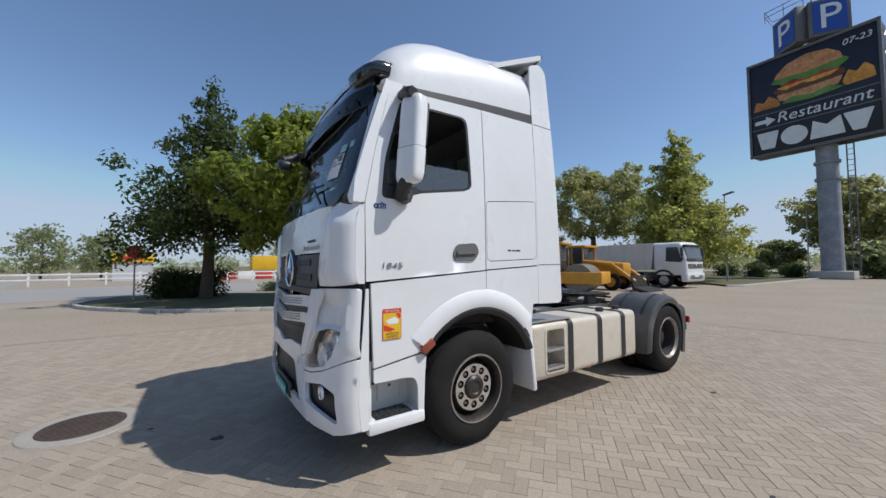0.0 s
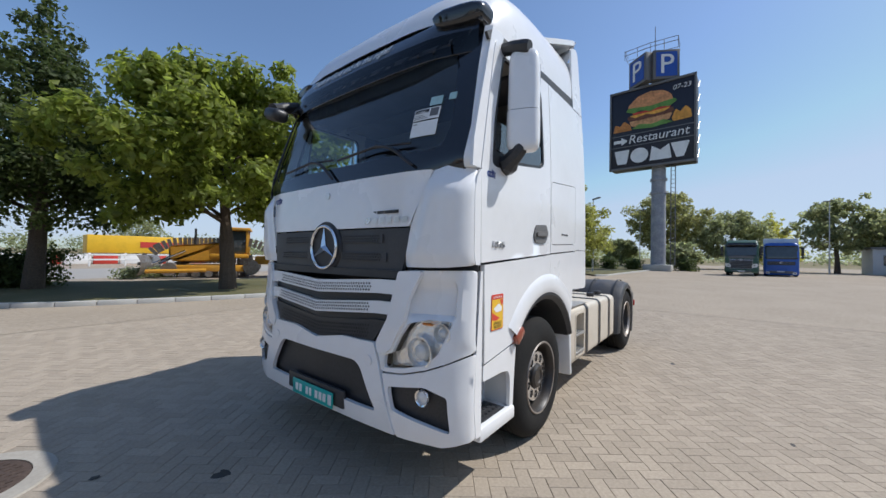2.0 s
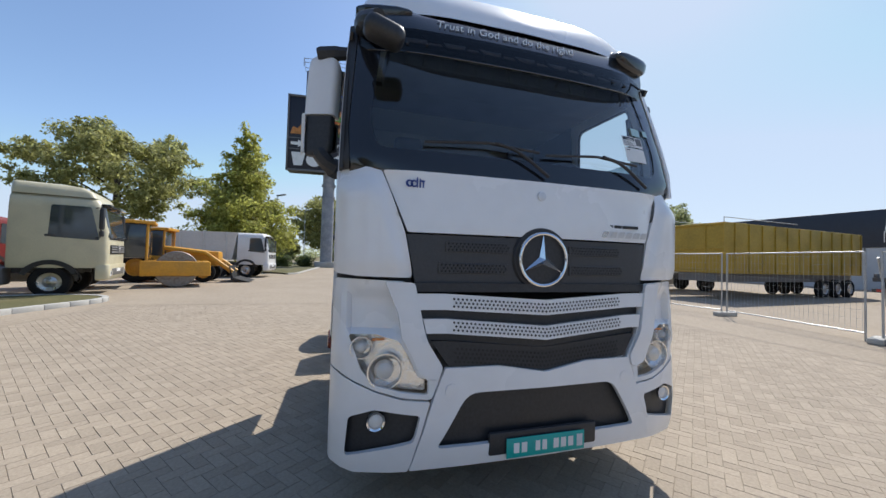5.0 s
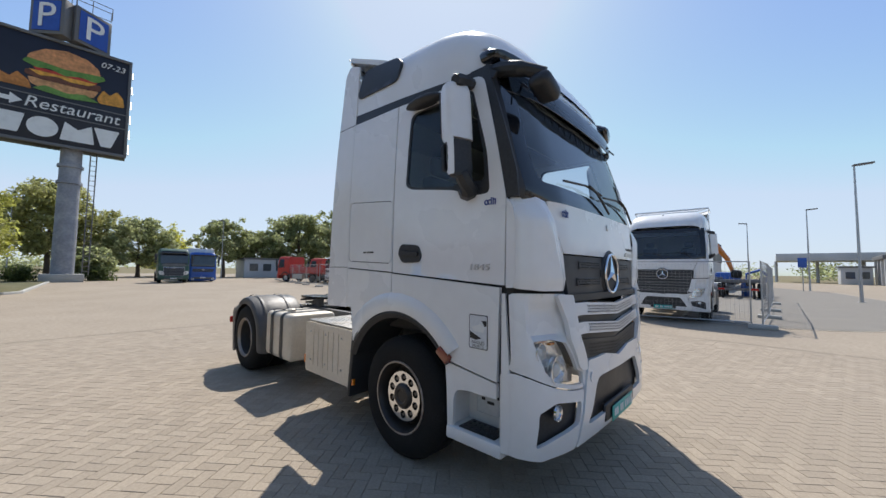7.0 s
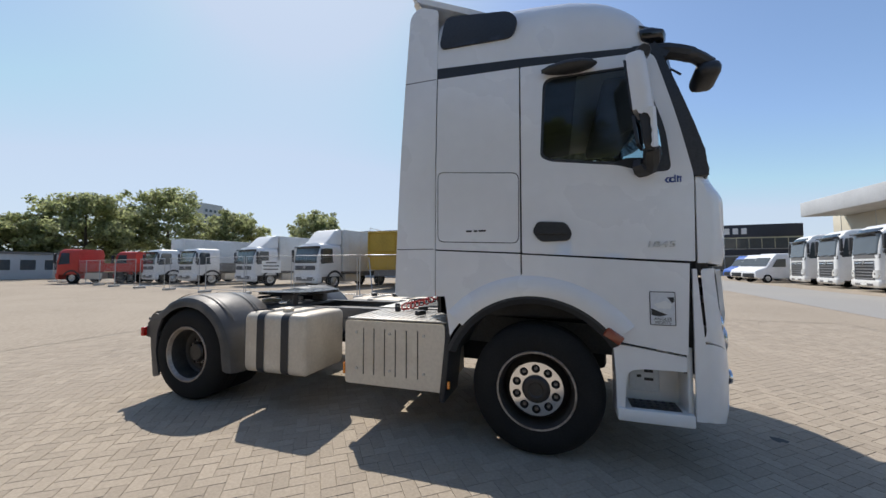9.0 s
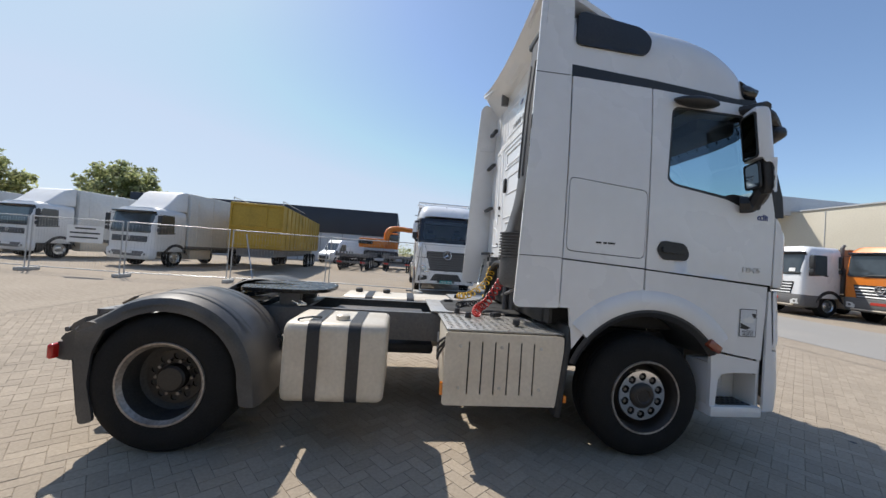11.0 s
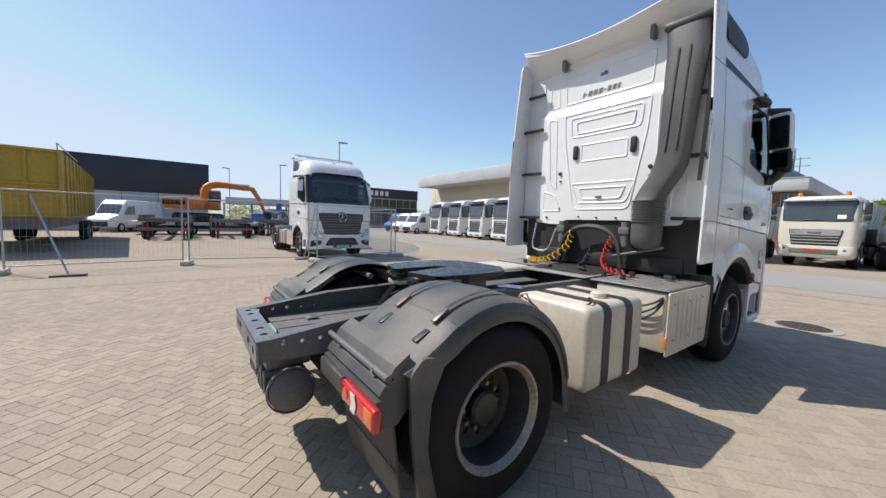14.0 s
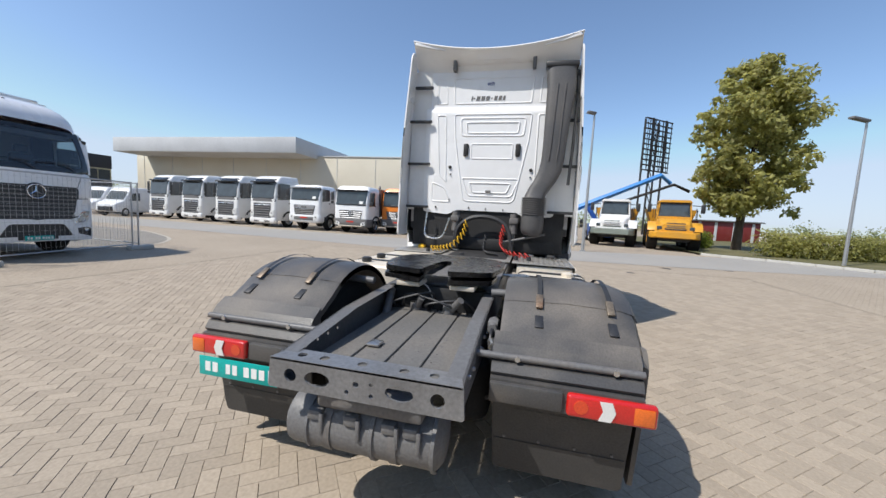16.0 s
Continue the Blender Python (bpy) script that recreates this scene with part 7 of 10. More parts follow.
def tree(x, y, h, spread, base, seed, mat=LEAF, leaves=9000, size=0.11, trunk=0.22, shape="round", label="broad tree with a dense green crown", group="", flat=1.0, holes=0.0):
    """A trunk with limbs, and a crown of leaf clumps at the limbs' ends."""
    r = random.Random(seed)
    T = thing("tree", label, "tree", Matrix.Translation((x, y, 0.0)), group)
    limbs, clumps = [], []
    bm = B()
    top = h * 0.82
    lean = (r.uniform(-0.3, 0.3), r.uniform(-0.3, 0.3))
    main = [(lean[0] * t * t + 0.08 * math.sin(5 * t + seed), lean[1] * t * t + 0.08 * math.cos(4 * t), top * t) for t in (0, 0.15, 0.3, 0.5, 0.7, 0.85, 1.0)]
    tube(bm, main, [trunk * 1.25, trunk, trunk * 0.9, trunk * 0.65, trunk * 0.4, trunk * 0.22, trunk * 0.08], 10)
    part("trunk", bm, BARK, T)
    n = 34
    for i in range(n):
        f = (i + 0.5) / n
        z0 = base + (h - base) * f * 0.92
        if shape == "cone":
            rad = spread * (1.02 - f) ** 0.8 * (0.75 + 0.5 * r.random())
        elif shape == "tall":
            rad = spread * (0.55 + 0.9 * math.sin(math.pi * min(1, f * 0.9 + 0.12)) ** 0.8) * 0.75 * (0.7 + 0.5 * r.random()) * (1 if f < 0.85 else 0.55)
        else:
            rad = spread * math.sin(math.pi * (0.16 + 0.80 * f)) ** 0.7 * (0.72 + 0.45 * r.random())
        a = i * 2.399 + r.uniform(-0.4, 0.4)
        p0 = Vector((lean[0] * f, lean[1] * f, max(base * 0.85, z0 * 0.80)))
        p2 = Vector((rad * math.cos(a), rad * math.sin(a), z0 + (0.1 * rad if shape != "cone" else -0.10 * rad)))
        p1 = p0.lerp(p2, 0.5) + Vector((0, 0, 0.12 * rad))
        if i % 2 == 0 or shape != "round":
            limbs.append((p0, p1, p2, trunk * 0.32 * (1.1 - f)))
        cs = ((h - base) * 0.10 * (0.7 + 0.6 * r.random()) + 0.10 * spread) * (1.25 - f if shape == "cone" else 0.72 if shape == "tall" else 0.9)
        for t in (1.0, 0.62):
            q = p0.lerp(p2, t) + Vector((r.uniform(-0.3, 0.3), r.uniform(-0.3, 0.3), r.uniform(-0.2, 0.3))) * cs
            if r.random() > holes:
                clumps.append((tuple(q), (cs * 1.05, cs * 1.05, cs * 0.72 * flat)))
        for s in range(4):
            q = p2 + Vector((r.uniform(-1, 1), r.uniform(-1, 1), r.uniform(-0.8, 0.8))) * cs * 1.35
            clumps.append((tuple(q), (cs * 0.5, cs * 0.5, cs * 0.38)))
    clumps.append(((lean[0], lean[1], h * 0.95), (spread * 0.16, spread * 0.16, h * 0.06)))
    for p0, p1, p2, w in limbs:
        bm = B()
        tube(bm, smooth_line([p0, p1, p2], 4), [w * (1 - 0.85 * k / 8) for k in range(9)], 6)
        part("limb", bm, BARK, T)
    me = leaf_cloud(clumps, leaves, size, seed)
    me.materials.append(mat)
    cr = new("crown", me)
    cr.parent = T
    return T


def hedge(x0, y0, x1, y1, h, w, seed, mat=LEAF, n=5000, size=0.09, label="clipped green hedge with an uneven top"):
    r = random.Random(seed)
    cl = []
    L = math.hypot(x1 - x0, y1 - y0)
    for k in range(int(L / 0.5) + 1):
        t = k / max(1, int(L / 0.5))
        for j in range(3):
            cl.append(((x0 + (x1 - x0) * t + r.uniform(-0.2, 0.2), y0 + (y1 - y0) * t + r.uniform(-0.2, 0.2), h * (0.2 + 0.27 * j) + r.uniform(-0.1, 0.1)), (w, w, h * 0.27)))
    me = leaf_cloud(cl, n, size, seed)
    me.materials.append(mat)
    return tagged(new("hedge", me), label, "hedge", kind="stuff")


# the island's trees and shrub
tree(1.9, -16.6, 10.8, 2.45, 3.3, 3, LEAF_D, 24000, 0.10, 0.24, "cone", "tall dark tree with tiers of boughs and a pointed top", holes=0.1)
tree(-2.6, -12.3, 8.1, 3.6, 3.0, 11, LEAF, 34000, 0.135, 0.26, "round", "broad maple with a dense bright green crown", holes=0.0)
hedge(1.6, -17.6, 3.6, -18.2, 1.55, 0.75, 5, LEAF_D, 9000, 0.07, "dark clipped shrub beside the tree")
hedge(-1.5, -21.5, -3.5, -22, 0.6, 0.6, 6, LEAF_F, 2500, 0.07, "low grey-green shrub on the verge")
# trees by the sign tower
tree(-40.5, -23.5, 13.8, 6.2, 5.5, 21, LEAF_O, 24000, 0.20, 0.42, "round", "old tree with an airy crown and bare limbs", holes=0.45)
tree(-29.9, -9.0, 12.6, 2.75, 2.4, 22, LEAF_P, 30000, 0.145, 0.27, "cone", "tall yellowing plane tree", holes=0.05)
tree(-68, -4.5, 12.5, 5.0, 3.5, 23, LEAF_O, 15000, 0.26, 0.3, "round", "round tree behind the sign tower")
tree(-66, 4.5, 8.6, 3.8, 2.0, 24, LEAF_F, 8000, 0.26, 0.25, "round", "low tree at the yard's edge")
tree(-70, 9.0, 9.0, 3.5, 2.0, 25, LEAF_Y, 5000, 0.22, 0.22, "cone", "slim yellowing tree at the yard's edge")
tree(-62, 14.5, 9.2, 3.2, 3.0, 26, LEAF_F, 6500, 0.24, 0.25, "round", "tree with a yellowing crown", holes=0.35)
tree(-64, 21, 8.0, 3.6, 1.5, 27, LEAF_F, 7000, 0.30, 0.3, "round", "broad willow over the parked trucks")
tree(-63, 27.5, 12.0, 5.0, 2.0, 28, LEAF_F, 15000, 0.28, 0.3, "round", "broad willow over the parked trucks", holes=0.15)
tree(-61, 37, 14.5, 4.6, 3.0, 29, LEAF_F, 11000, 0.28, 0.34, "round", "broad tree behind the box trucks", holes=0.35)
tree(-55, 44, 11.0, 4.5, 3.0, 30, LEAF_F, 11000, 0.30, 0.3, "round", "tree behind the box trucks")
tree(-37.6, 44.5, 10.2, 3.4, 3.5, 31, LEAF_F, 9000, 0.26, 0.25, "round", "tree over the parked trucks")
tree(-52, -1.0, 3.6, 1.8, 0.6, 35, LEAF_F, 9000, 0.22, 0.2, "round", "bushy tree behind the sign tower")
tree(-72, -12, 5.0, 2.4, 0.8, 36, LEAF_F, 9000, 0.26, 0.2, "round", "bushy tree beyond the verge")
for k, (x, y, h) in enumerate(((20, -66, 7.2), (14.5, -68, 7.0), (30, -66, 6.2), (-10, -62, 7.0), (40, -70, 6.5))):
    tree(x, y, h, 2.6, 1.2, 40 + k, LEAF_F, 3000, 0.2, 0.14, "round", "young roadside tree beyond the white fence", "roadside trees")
# tree and hedge by the kerb ahead of the truck
tree(24.0, -15.6, 13.8, 2.15, 3.0, 58, LEAF_M, 21000, 0.19, 0.26, "tall", "tall plane tree with a loose green crown", holes=0.08)
hedge(18.2, -14.2, 21, -26, 1.6, 0.75, 52, LEAF_M, 14000, 0.09)
hedge(24, -13.2, 26, -14.0, 1.3, 0.6, 53, LEAF, 2500, 0.09, "small shrub under the plane tree")
tree(31, -1.2, 3.8, 1.8, 0.6, 54, LEAF, 5000, 0.13, 0.1, "round", "bushy young tree behind the parked trucks")
for k, (x, y) in enumerate(((-46, -8.5), (-47, -5.9), (-50, -0.6), (-47.5, -11.5))):
    hedge(x, y, x + 0.4, y + 0.5, 1.6, 0.95, 60 + k, LEAF_D, 2600, 0.10, "round clipped bush near the sign tower")
# far woods all round
r = random.Random(9)
cl = []
for k in range(520):
    a = r.uniform(0, 2 * math.pi)
    d = r.uniform(150, 330)
    x, y = d * math.cos(a), d * math.sin(a)
    if x > 60 and abs(y) < 150 and r.random() < 0.75:
        continue
    h = r.uniform(2.0, 4.5)
    cl.append(((x, y, h * 0.9), (h * 1.5, h * 1.5, h)))
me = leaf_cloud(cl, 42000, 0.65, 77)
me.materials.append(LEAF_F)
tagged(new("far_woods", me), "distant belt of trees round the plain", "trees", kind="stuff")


# ---- lamps, fences, sign tower ----
GALV = paint("galvanised_steel", (0.45, 0.46, 0.47), 0.45, metal=0.7, var=0.1, big=2, fine=30, stain=(0.3, 0.29, 0.28), amount=0.4)
CREAM = paint("cream_cladding", (0.60, 0.555, 0.45), 0.7, var=0.05, big=0.3, fine=8, stain=(0.5, 0.45, 0.36), amount=0.4)
NAVY = paint("navy_cladding", (0.022, 0.028, 0.042), 0.5, var=0.1, big=0.3, fine=5)
END_WALL_DARK = paint("dark_blue_grey_wall", (0.115, 0.125, 0.15), 0.55, var=0.06, big=0.3, fine=5)
PALE = paint("pale_grey_cladding", (0.50, 0.51, 0.52), 0.6, var=0.05, big=0.3, fine=5)
OCHRE = paint("ochre_machine_paint", (0.62, 0.30, 0.025), 0.45, var=0.12, big=1.5, fine=15, stain=(0.35, 0.20, 0.06), amount=0.6)
ORANGE = paint("orange_paint", (0.70, 0.20, 0.02), 0.4, var=0.08, big=1.5, fine=15, coat=0.3)
REDP = paint("red_paint", (0.17, 0.017, 0.015), 0.45, var=0.1, big=1.5, fine=12, stain=(0.2, 0.06, 0.05), amount=0.5)
RED2 = paint("bright_red_paint", (0.50, 0.045, 0.03), 0.45, var=0.1, big=1.5, fine=12)
GREENP = paint("dark_green_paint", (0.03, 0.085, 0.06), 0.4, var=0.1)
BLUEP = paint("blue_paint", (0.02, 0.10, 0.42), 0.4, var=0.1, coat=0.3)
CREAMP = paint("cream_truck_paint", (0.62, 0.57, 0.40), 0.4, var=0.06, coat=0.3)
MUSTARD = paint("mustard_sheet", (0.42, 0.27, 0.03), 0.6, var=0.12, big=0.8, fine=10, stain=(0.22, 0.15, 0.03), amount=0.7)
TARP = paint("white_tarpaulin", (0.66, 0.66, 0.64), 0.6, var=0.06, big=0.7, fine=10, stain=(0.45, 0.43, 0.38), amount=0.5)
# opaque panes: some bluish sky reflection is put into the base colour
FGLASS = paint("dark_window_glass", (0.05, 0.062, 0.07), 0.08, coat=0.6, var=0.15, big=1, fine=3)
CONC_COL = paint("mottled_column", (0.26, 0.27, 0.30), 0.7, var=0.15, big=1.2, fine=6, stain=(0.42, 0.42, 0.43), amount=0.9)


SLAT = paint("dull_silver_slat", (0.36, 0.37, 0.38), 0.45, metal=0.25, var=0.1)
LORRY_CREAM = paint("off_white_lorry_paint", (0.64, 0.61, 0.52), 0.35, var=0.05, coat=0.3, stain=(0.45, 0.42, 0.35), amount=0.3)


def lamp_post(x, y, h, turn, arm=0.9, group="lamp posts"):
    P = thing("street_lamp", "slim grey lamp post with a flat head", "street lamp", Matrix.Translation((x, y, 0)) @ Matrix.Rotation(radians(turn), 4, "Z"), group)
    bm = B()
    tube(bm, [(0, 0, 0), (0, 0, h * 0.5), (0, 0, h)], [0.085, 0.065, 0.045], 10)
    part("pole", bm, GALV, P)
    bm = B()
    rod(bm, (0, 0, 0.0), (0, 0, 0.04), 0.16, seg=16)
    part("base_plate", bm, GALV, P)
    bm = B()
    box(bm, -0.05, arm, -0.13, 0.13, h - 0.02, h + 0.10, 0.035, Matrix.Translation((0, 0, h)) @ Matrix.Rotation(radians(-6), 4, "Y") @ Matrix.Translation((0, 0, -h)))
    part("lamp_head", bm, GREY, P)


lamp_post(-6.45, -9.75, 8.3, 100)
lamp_post(-34.3, -7.3, 7.3, 60)
lamp_post(6.5, 29.7, 8.4, 20)
lamp_post(5.6, 50, 8.5, 20)
lamp_post(14.95, -15.55, 6.85, 110)
lamp_post(13.8, -3.5, 7.05, 110, 0.4)
lamp_post(-58, 13.2, 8.6, 200)
lamp_post(-64, -7.5, 9.5, 100)
lamp_post(0.5, 60, 8.5, 180)


def white_fence(x0, y0, x1, y1):
    F = thing("rail_fence", "white two-rail wooden fence along the road", "fence", kind="structure")
    d = Vector((x1 - x0, y1 - y0, 0))
    n = int(d.length / 2.3)
    t = Matrix.Translation((x0, y0, 0)) @ Matrix.Rotation(math.atan2(d.y, d.x), 4, "Z")
    mp = mr = None
    for k in range(n + 1):
        if mp is None:
            bm = B()
            box(bm, -0.07, 0.07, -0.05, 0.05, 0, 1.15, 0.015)
            ob = part("post", bm, WHITE_OLD, F)
            mp = ob.data
        else:
            ob = new("post", mp)
            ob.parent = F
        ob.matrix_local = t @ Matrix.Translation((k * 2.3, 0, 0))
        if k < n:
            for z in (0.58, 1.0):
                if mr is None:
                    bm = B()
                    box(bm, 0, 2.3, -0.075, -0.045, -0.07, 0.07, 0.01)
                    ob = part("rail", bm, WHITE_OLD, F)
                    mr = ob.data
                else:
                    ob = new("rail", mr)
                    ob.parent = F
                ob.matrix_local = t @ Matrix.Translation((k * 2.3, 0, z))


white_fence(62, -37.5, -45, -40.5)


def mesh_fence(pts):
    """Site fence: framed wire panels on concrete feet."""
    first = None
    for (x0, y0), (x1, y1) in zip(pts, pts[1:]):
        d = Vector((x1 - x0, y1 - y0, 0))
        n = max(1, round(d.length / 3.5))
        for k in range(n):
            p = Vector((x0, y0, 0)) + d * (k / n)
            m = Matrix.Translation(p) @ Matrix.Rotation(math.atan2(d.y, d.x), 4, "Z")
            if first is None:
                P = thing("site_fence", "bare wire site fence length on concrete feet", "fence", m, "site fence")
                for x in (0.06, 3.44):
                    bm = B()
                    rod(bm, (x, 0, 0.0), (x, 0, 2.0), 0.021, seg=8)
                    part("post", bm, GALV, P)
                for z in (0.18, 1.98):
                    bm = B()
                    rod(bm, (0.06, 0, z), (3.44, 0, z), 0.017, seg=8)
                    part("rail", bm, GALV, P)
                bm = B()
                for i in range(32):
                    x = 0.06 + 3.38 * (i + 0.5) / 32
                    box(bm, x - 0.0016, x + 0.0016, -0.0016, 0.0016, 0.18, 1.98)
                for i in range(9):
                    z = 0.18 + 1.8 * (i + 0.5) / 9
                    box(bm, 0.06, 3.44, -0.0016, 0.0016, z - 0.0016, z + 0.0016)
                tagged(part("wire_mesh", bm, GALV, P, smooth=False), kind="stuff")
                bm = B()
                box(bm, -0.12, 0.12, -0.33, 0.33, 0.0, 0.13, 0.03)
                part("concrete_foot", bm, CONCRETE, P)
                first = P
            else:
                copy_thing(first, m)


mesh_fence([(-47, 17.0), (-31, 13.2), (-19.0, 10.9), (-12.0, 9.9), (-8.5, 10.1), (-5.0, 10.6), (-1.4, 9.95), (2.2, 10.8), (2.35, 14.3), (2.4, 17.8), (2.5, 22.8), (2.6, 28.0)])
for x, y, dx, dy in ((-7.95, 10.05, 0.72, -0.85), (-1.4, 9.95, -0.15, 0.9)):
    BR = thing("prop_strut", "slanting steel prop holding up the site fence", "prop", Matrix.Translation((x, y, 0)), "fence props")
    bm = B()
    rod(bm, (dx, dy, 0.03), (0.0, 0.0, 1.85), 0.021, seg=8)
    part("brace_tube", bm, GALV, BR)
    bm = B()
    box(bm, dx - 0.30, dx + 0.30, dy - 0.10, dy + 0.10, 0.0, 0.05, 0.01)
    part("brace_foot", bm, FRAME, BR)
bm = B()
box(bm, -9.35, -8.2, 10.00, 10.02, 1.15, 1.75)
W = part("notice_board", bm, PAPER, None, smooth=False)
tagged(W, "white notice board tied to the site fence", "sign")
W.location = (-4.4, -0.25, 0)
bm = B()
for k, (x0, x1) in enumerate(((-9.1, -8.45), (-9.25, -8.3), (-9.25, -8.35))):
    box(bm, x0, x1, 9.993, 9.998, 1.62 - 0.16 * k, 1.67 - 0.16 * k)
part("notice_bars", bm, INK, W, smooth=False)

# sign tower
ST = thing("sign_tower", "tall sign tower with a dark restaurant board and blue parking boxes", "sign")
bm = B()
lathe(bm, [(0.8, 0), (0.8, 4), (0.78, 8), (0.76, 13)], (-47.2, -3.05, 0), "z", 28)
part("column", bm, CONC_COL, ST, "mottled grey column")
for z in (9.4, 11.0):
    bm = B()
    lathe(bm, [(0.76, z), (0.92, z), (0.92, z + 0.25), (0.76, z + 0.25)], (-47.2, -3.05, 0), "z", 28)
    part("column_flange", bm, CONC_COL, ST)
bm = B()
box(bm, -48.6, -45.8, -4.5, -1.6, 0, 0.75, 0.05)
part("footing", bm, CONCRETE, ST)
ld = thing_part("ladder", ST)
for y in (-1.75, -1.30):
    bm = B()
    rod(bm, (-46.9, y, 0.7), (-46.9, y, 13.2), 0.05, seg=6)
    part("ladder_rail", bm, FRAME, ld)
for k in range(24):
    bm = B()
    rod(bm, (-46.9, -1.75, 1.0 + 0.5 * k), (-46.9, -1.30, 1.0 + 0.5 * k), 0.03, seg=6)
    part("rung", bm, FRAME, ld)
NIGHT = paint("board_navy", (0.012, 0.012, 0.022), 0.45, var=0.1, big=0.3, fine=2)
SIGN = Matrix.Translation((-46.0, -3.85, 0)) @ Matrix.Rotation(radians(-4), 4, "Z")
bm = B()
box(bm, -2.2, 0, -4.55, 4.55, 12.75, 22.6, 0.06, SIGN)
board = part("board", bm, NIGHT, ST, "dark two-sided board")
for (y0, y1, z0, z1) in ((-4.62, 4.62, 12.62, 12.9), (-4.62, 4.62, 22.45, 22.72), (-4.62, -4.4, 12.7, 22.7), (4.4, 4.62, 12.7, 22.7)):
    bm = B()
    box(bm, -0.1, 0.14, y0, y1, z0, z1, 0.03, SIGN)
    part("board_frame", bm, GREY, board)
for z in (15.55, 17.0):
    bm = B()
    box(bm, 0.0, 0.05, -4.4, 4.4, z - 0.05, z + 0.05, 0, SIGN)
    part("board_divider", bm, GREY, board)
for k in range(6):
    bm = B()
    rod(bm, SIGN @ Vector((-0.2, 4.7, 13.0 + 1.6 * k)), SIGN @ Vector((-1.9, 4.7, 14.4 + 1.6 * k)), 0.06, seg=6)
    part("side_brace", bm, GALV, ST)
bb = SIGN @ basis((0.06, 0, 0), (0, 1, 0), (0, 0, 1))
text("Restaurant", 1.45, PAPER, board, bb @ Matrix.Translation((0.75, 16.3, 0.0)), "board_lettering", 0.02, 0.2)
text("07-23", 0.78, PAPER, board, bb @ Matrix.Translation((3.2, 21.55, 0.0)), "board_time", 0.02, 0.2)
bm = B()
pts = [(-4.1, 16.05), (-3.2, 16.05), (-3.2, 15.75), (-2.45, 16.25), (-3.2, 16.75), (-3.2, 16.45), (-4.1, 16.45)]
sheet(bm, pts, (), lambda u, v: bb @ Vector((u, v, 0.01)), 0)
part("arrow", bm, PAPER, board, smooth=False)
# brand word drawn as four plain pale blocks
for k, (x0, x1) in enumerate(((-4.0, -2.25), (-2.15, -0.15), (-0.05, 2.25), (2.15, 4.0))):
    bm = B()
    if k == 0:
        q = rounded([(x0 + 0.35, 13.35), (x1 - 0.35, 13.35), (x1, 15.1), (x0, 15.1)], 0.12)
    elif k == 1:
        q = circle((x0 + x1) / 2, 14.22, 0.98, 24, 0.92)
    elif k == 2:
        q = rounded([(x0, 13.35), (x1, 13.35), (x1 - 0.25, 15.1), ((x0 + x1) / 2, 14.5), (x0 + 0.25, 15.1)], 0.08)
    else:
        q = rounded([(x0 + 0.55, 13.35), (x1 - 0.55, 13.35), (x1, 15.1), (x0, 15.1)], 0.12)
    sheet(bm, q, (), lambda u, v: bb @ Vector((u, v, 0.02)), 0.02, out=tuple(-(SIGN.to_3x3() @ Vector((1, 0, 0)))))
    part("brand_block", bm, PAPER, board, smooth=False)
# burger picture: flat coloured layers
FOOD = [("bun_top", (0.62, 0.27, 0.10), [(-2.55, 19.9), (-2.3, 20.7), (-1.4, 21.5), (0.0, 21.85), (1.4, 21.6), (2.2, 20.9), (2.4, 20.1), (0, 19.75)], 0.02),
        ("lettuce", (0.12, 0.26, 0.04), [(-2.7, 19.9), (-1.8, 19.55), (-1.0, 19.75), (0, 19.4), (1.0, 19.7), (2.0, 19.5), (2.75, 20.0), (2.5, 20.35), (0, 20.05), (-2.4, 20.3)], 0.03),
        ("tomato", (0.50, 0.04, 0.02), [(-2.0, 19.6), (2.2, 19.65), (2.0, 19.25), (-1.8, 19.2)], 0.025),
        ("patty", (0.15, 0.05, 0.02), [(-2.45, 19.25), (2.4, 19.35), (2.45, 18.8), (1.5, 18.6), (-1.6, 18.55), (-2.5, 18.8)], 0.02),
        ("cheese", (0.75, 0.36, 0.04), [(-2.3, 19.3), (2.1, 19.4), (1.6, 19.05), (0.4, 18.95), (-0.5, 19.15), (-1.6, 18.9)], 0.035),
        ("bun_base", (0.60, 0.30, 0.12), [(-2.3, 18.6), (2.3, 18.7), (2.0, 18.0), (1.0, 17.75), (-1.2, 17.7), (-2.1, 18.0)], 0.02),
        ("potato", (0.66, 0.30, 0.04), [(2.2, 18.0), (2.6, 19.0), (3.1, 18.6), (3.6, 19.2), (4.1, 18.6), (4.2, 17.7), (2.4, 17.6)], 0.03),
        ("potato", (0.52, 0.20, 0.04), [(-4.2, 17.5), (-3.9, 18.5), (-3.3, 18.2), (-2.9, 18.8), (-2.2, 18.2), (-2.0, 17.5)], 0.03),
        ("salad", (0.14, 0.28, 0.05), [(-2.0, 17.6), (-1.2, 18.1), (0.2, 17.8), (1.4, 18.1), (2.4, 17.6), (0.2, 17.35)], 0.04)]
for nm, c, q, dz in FOOD:
    bm = B()
    sheet(bm, rounded(q, 0.15), (), lambda u, v: bb @ Vector((u, v, dz)), 0, 0.0)
    part("picture_" + nm, bm, paint("picture_" + nm, c, 0.5, var=0.3, big=1.5, fine=4, amount=0.6), board, smooth=False)
PBLUE = paint("parking_blue", (0.015, 0.07, 0.36), 0.4, var=0.08)
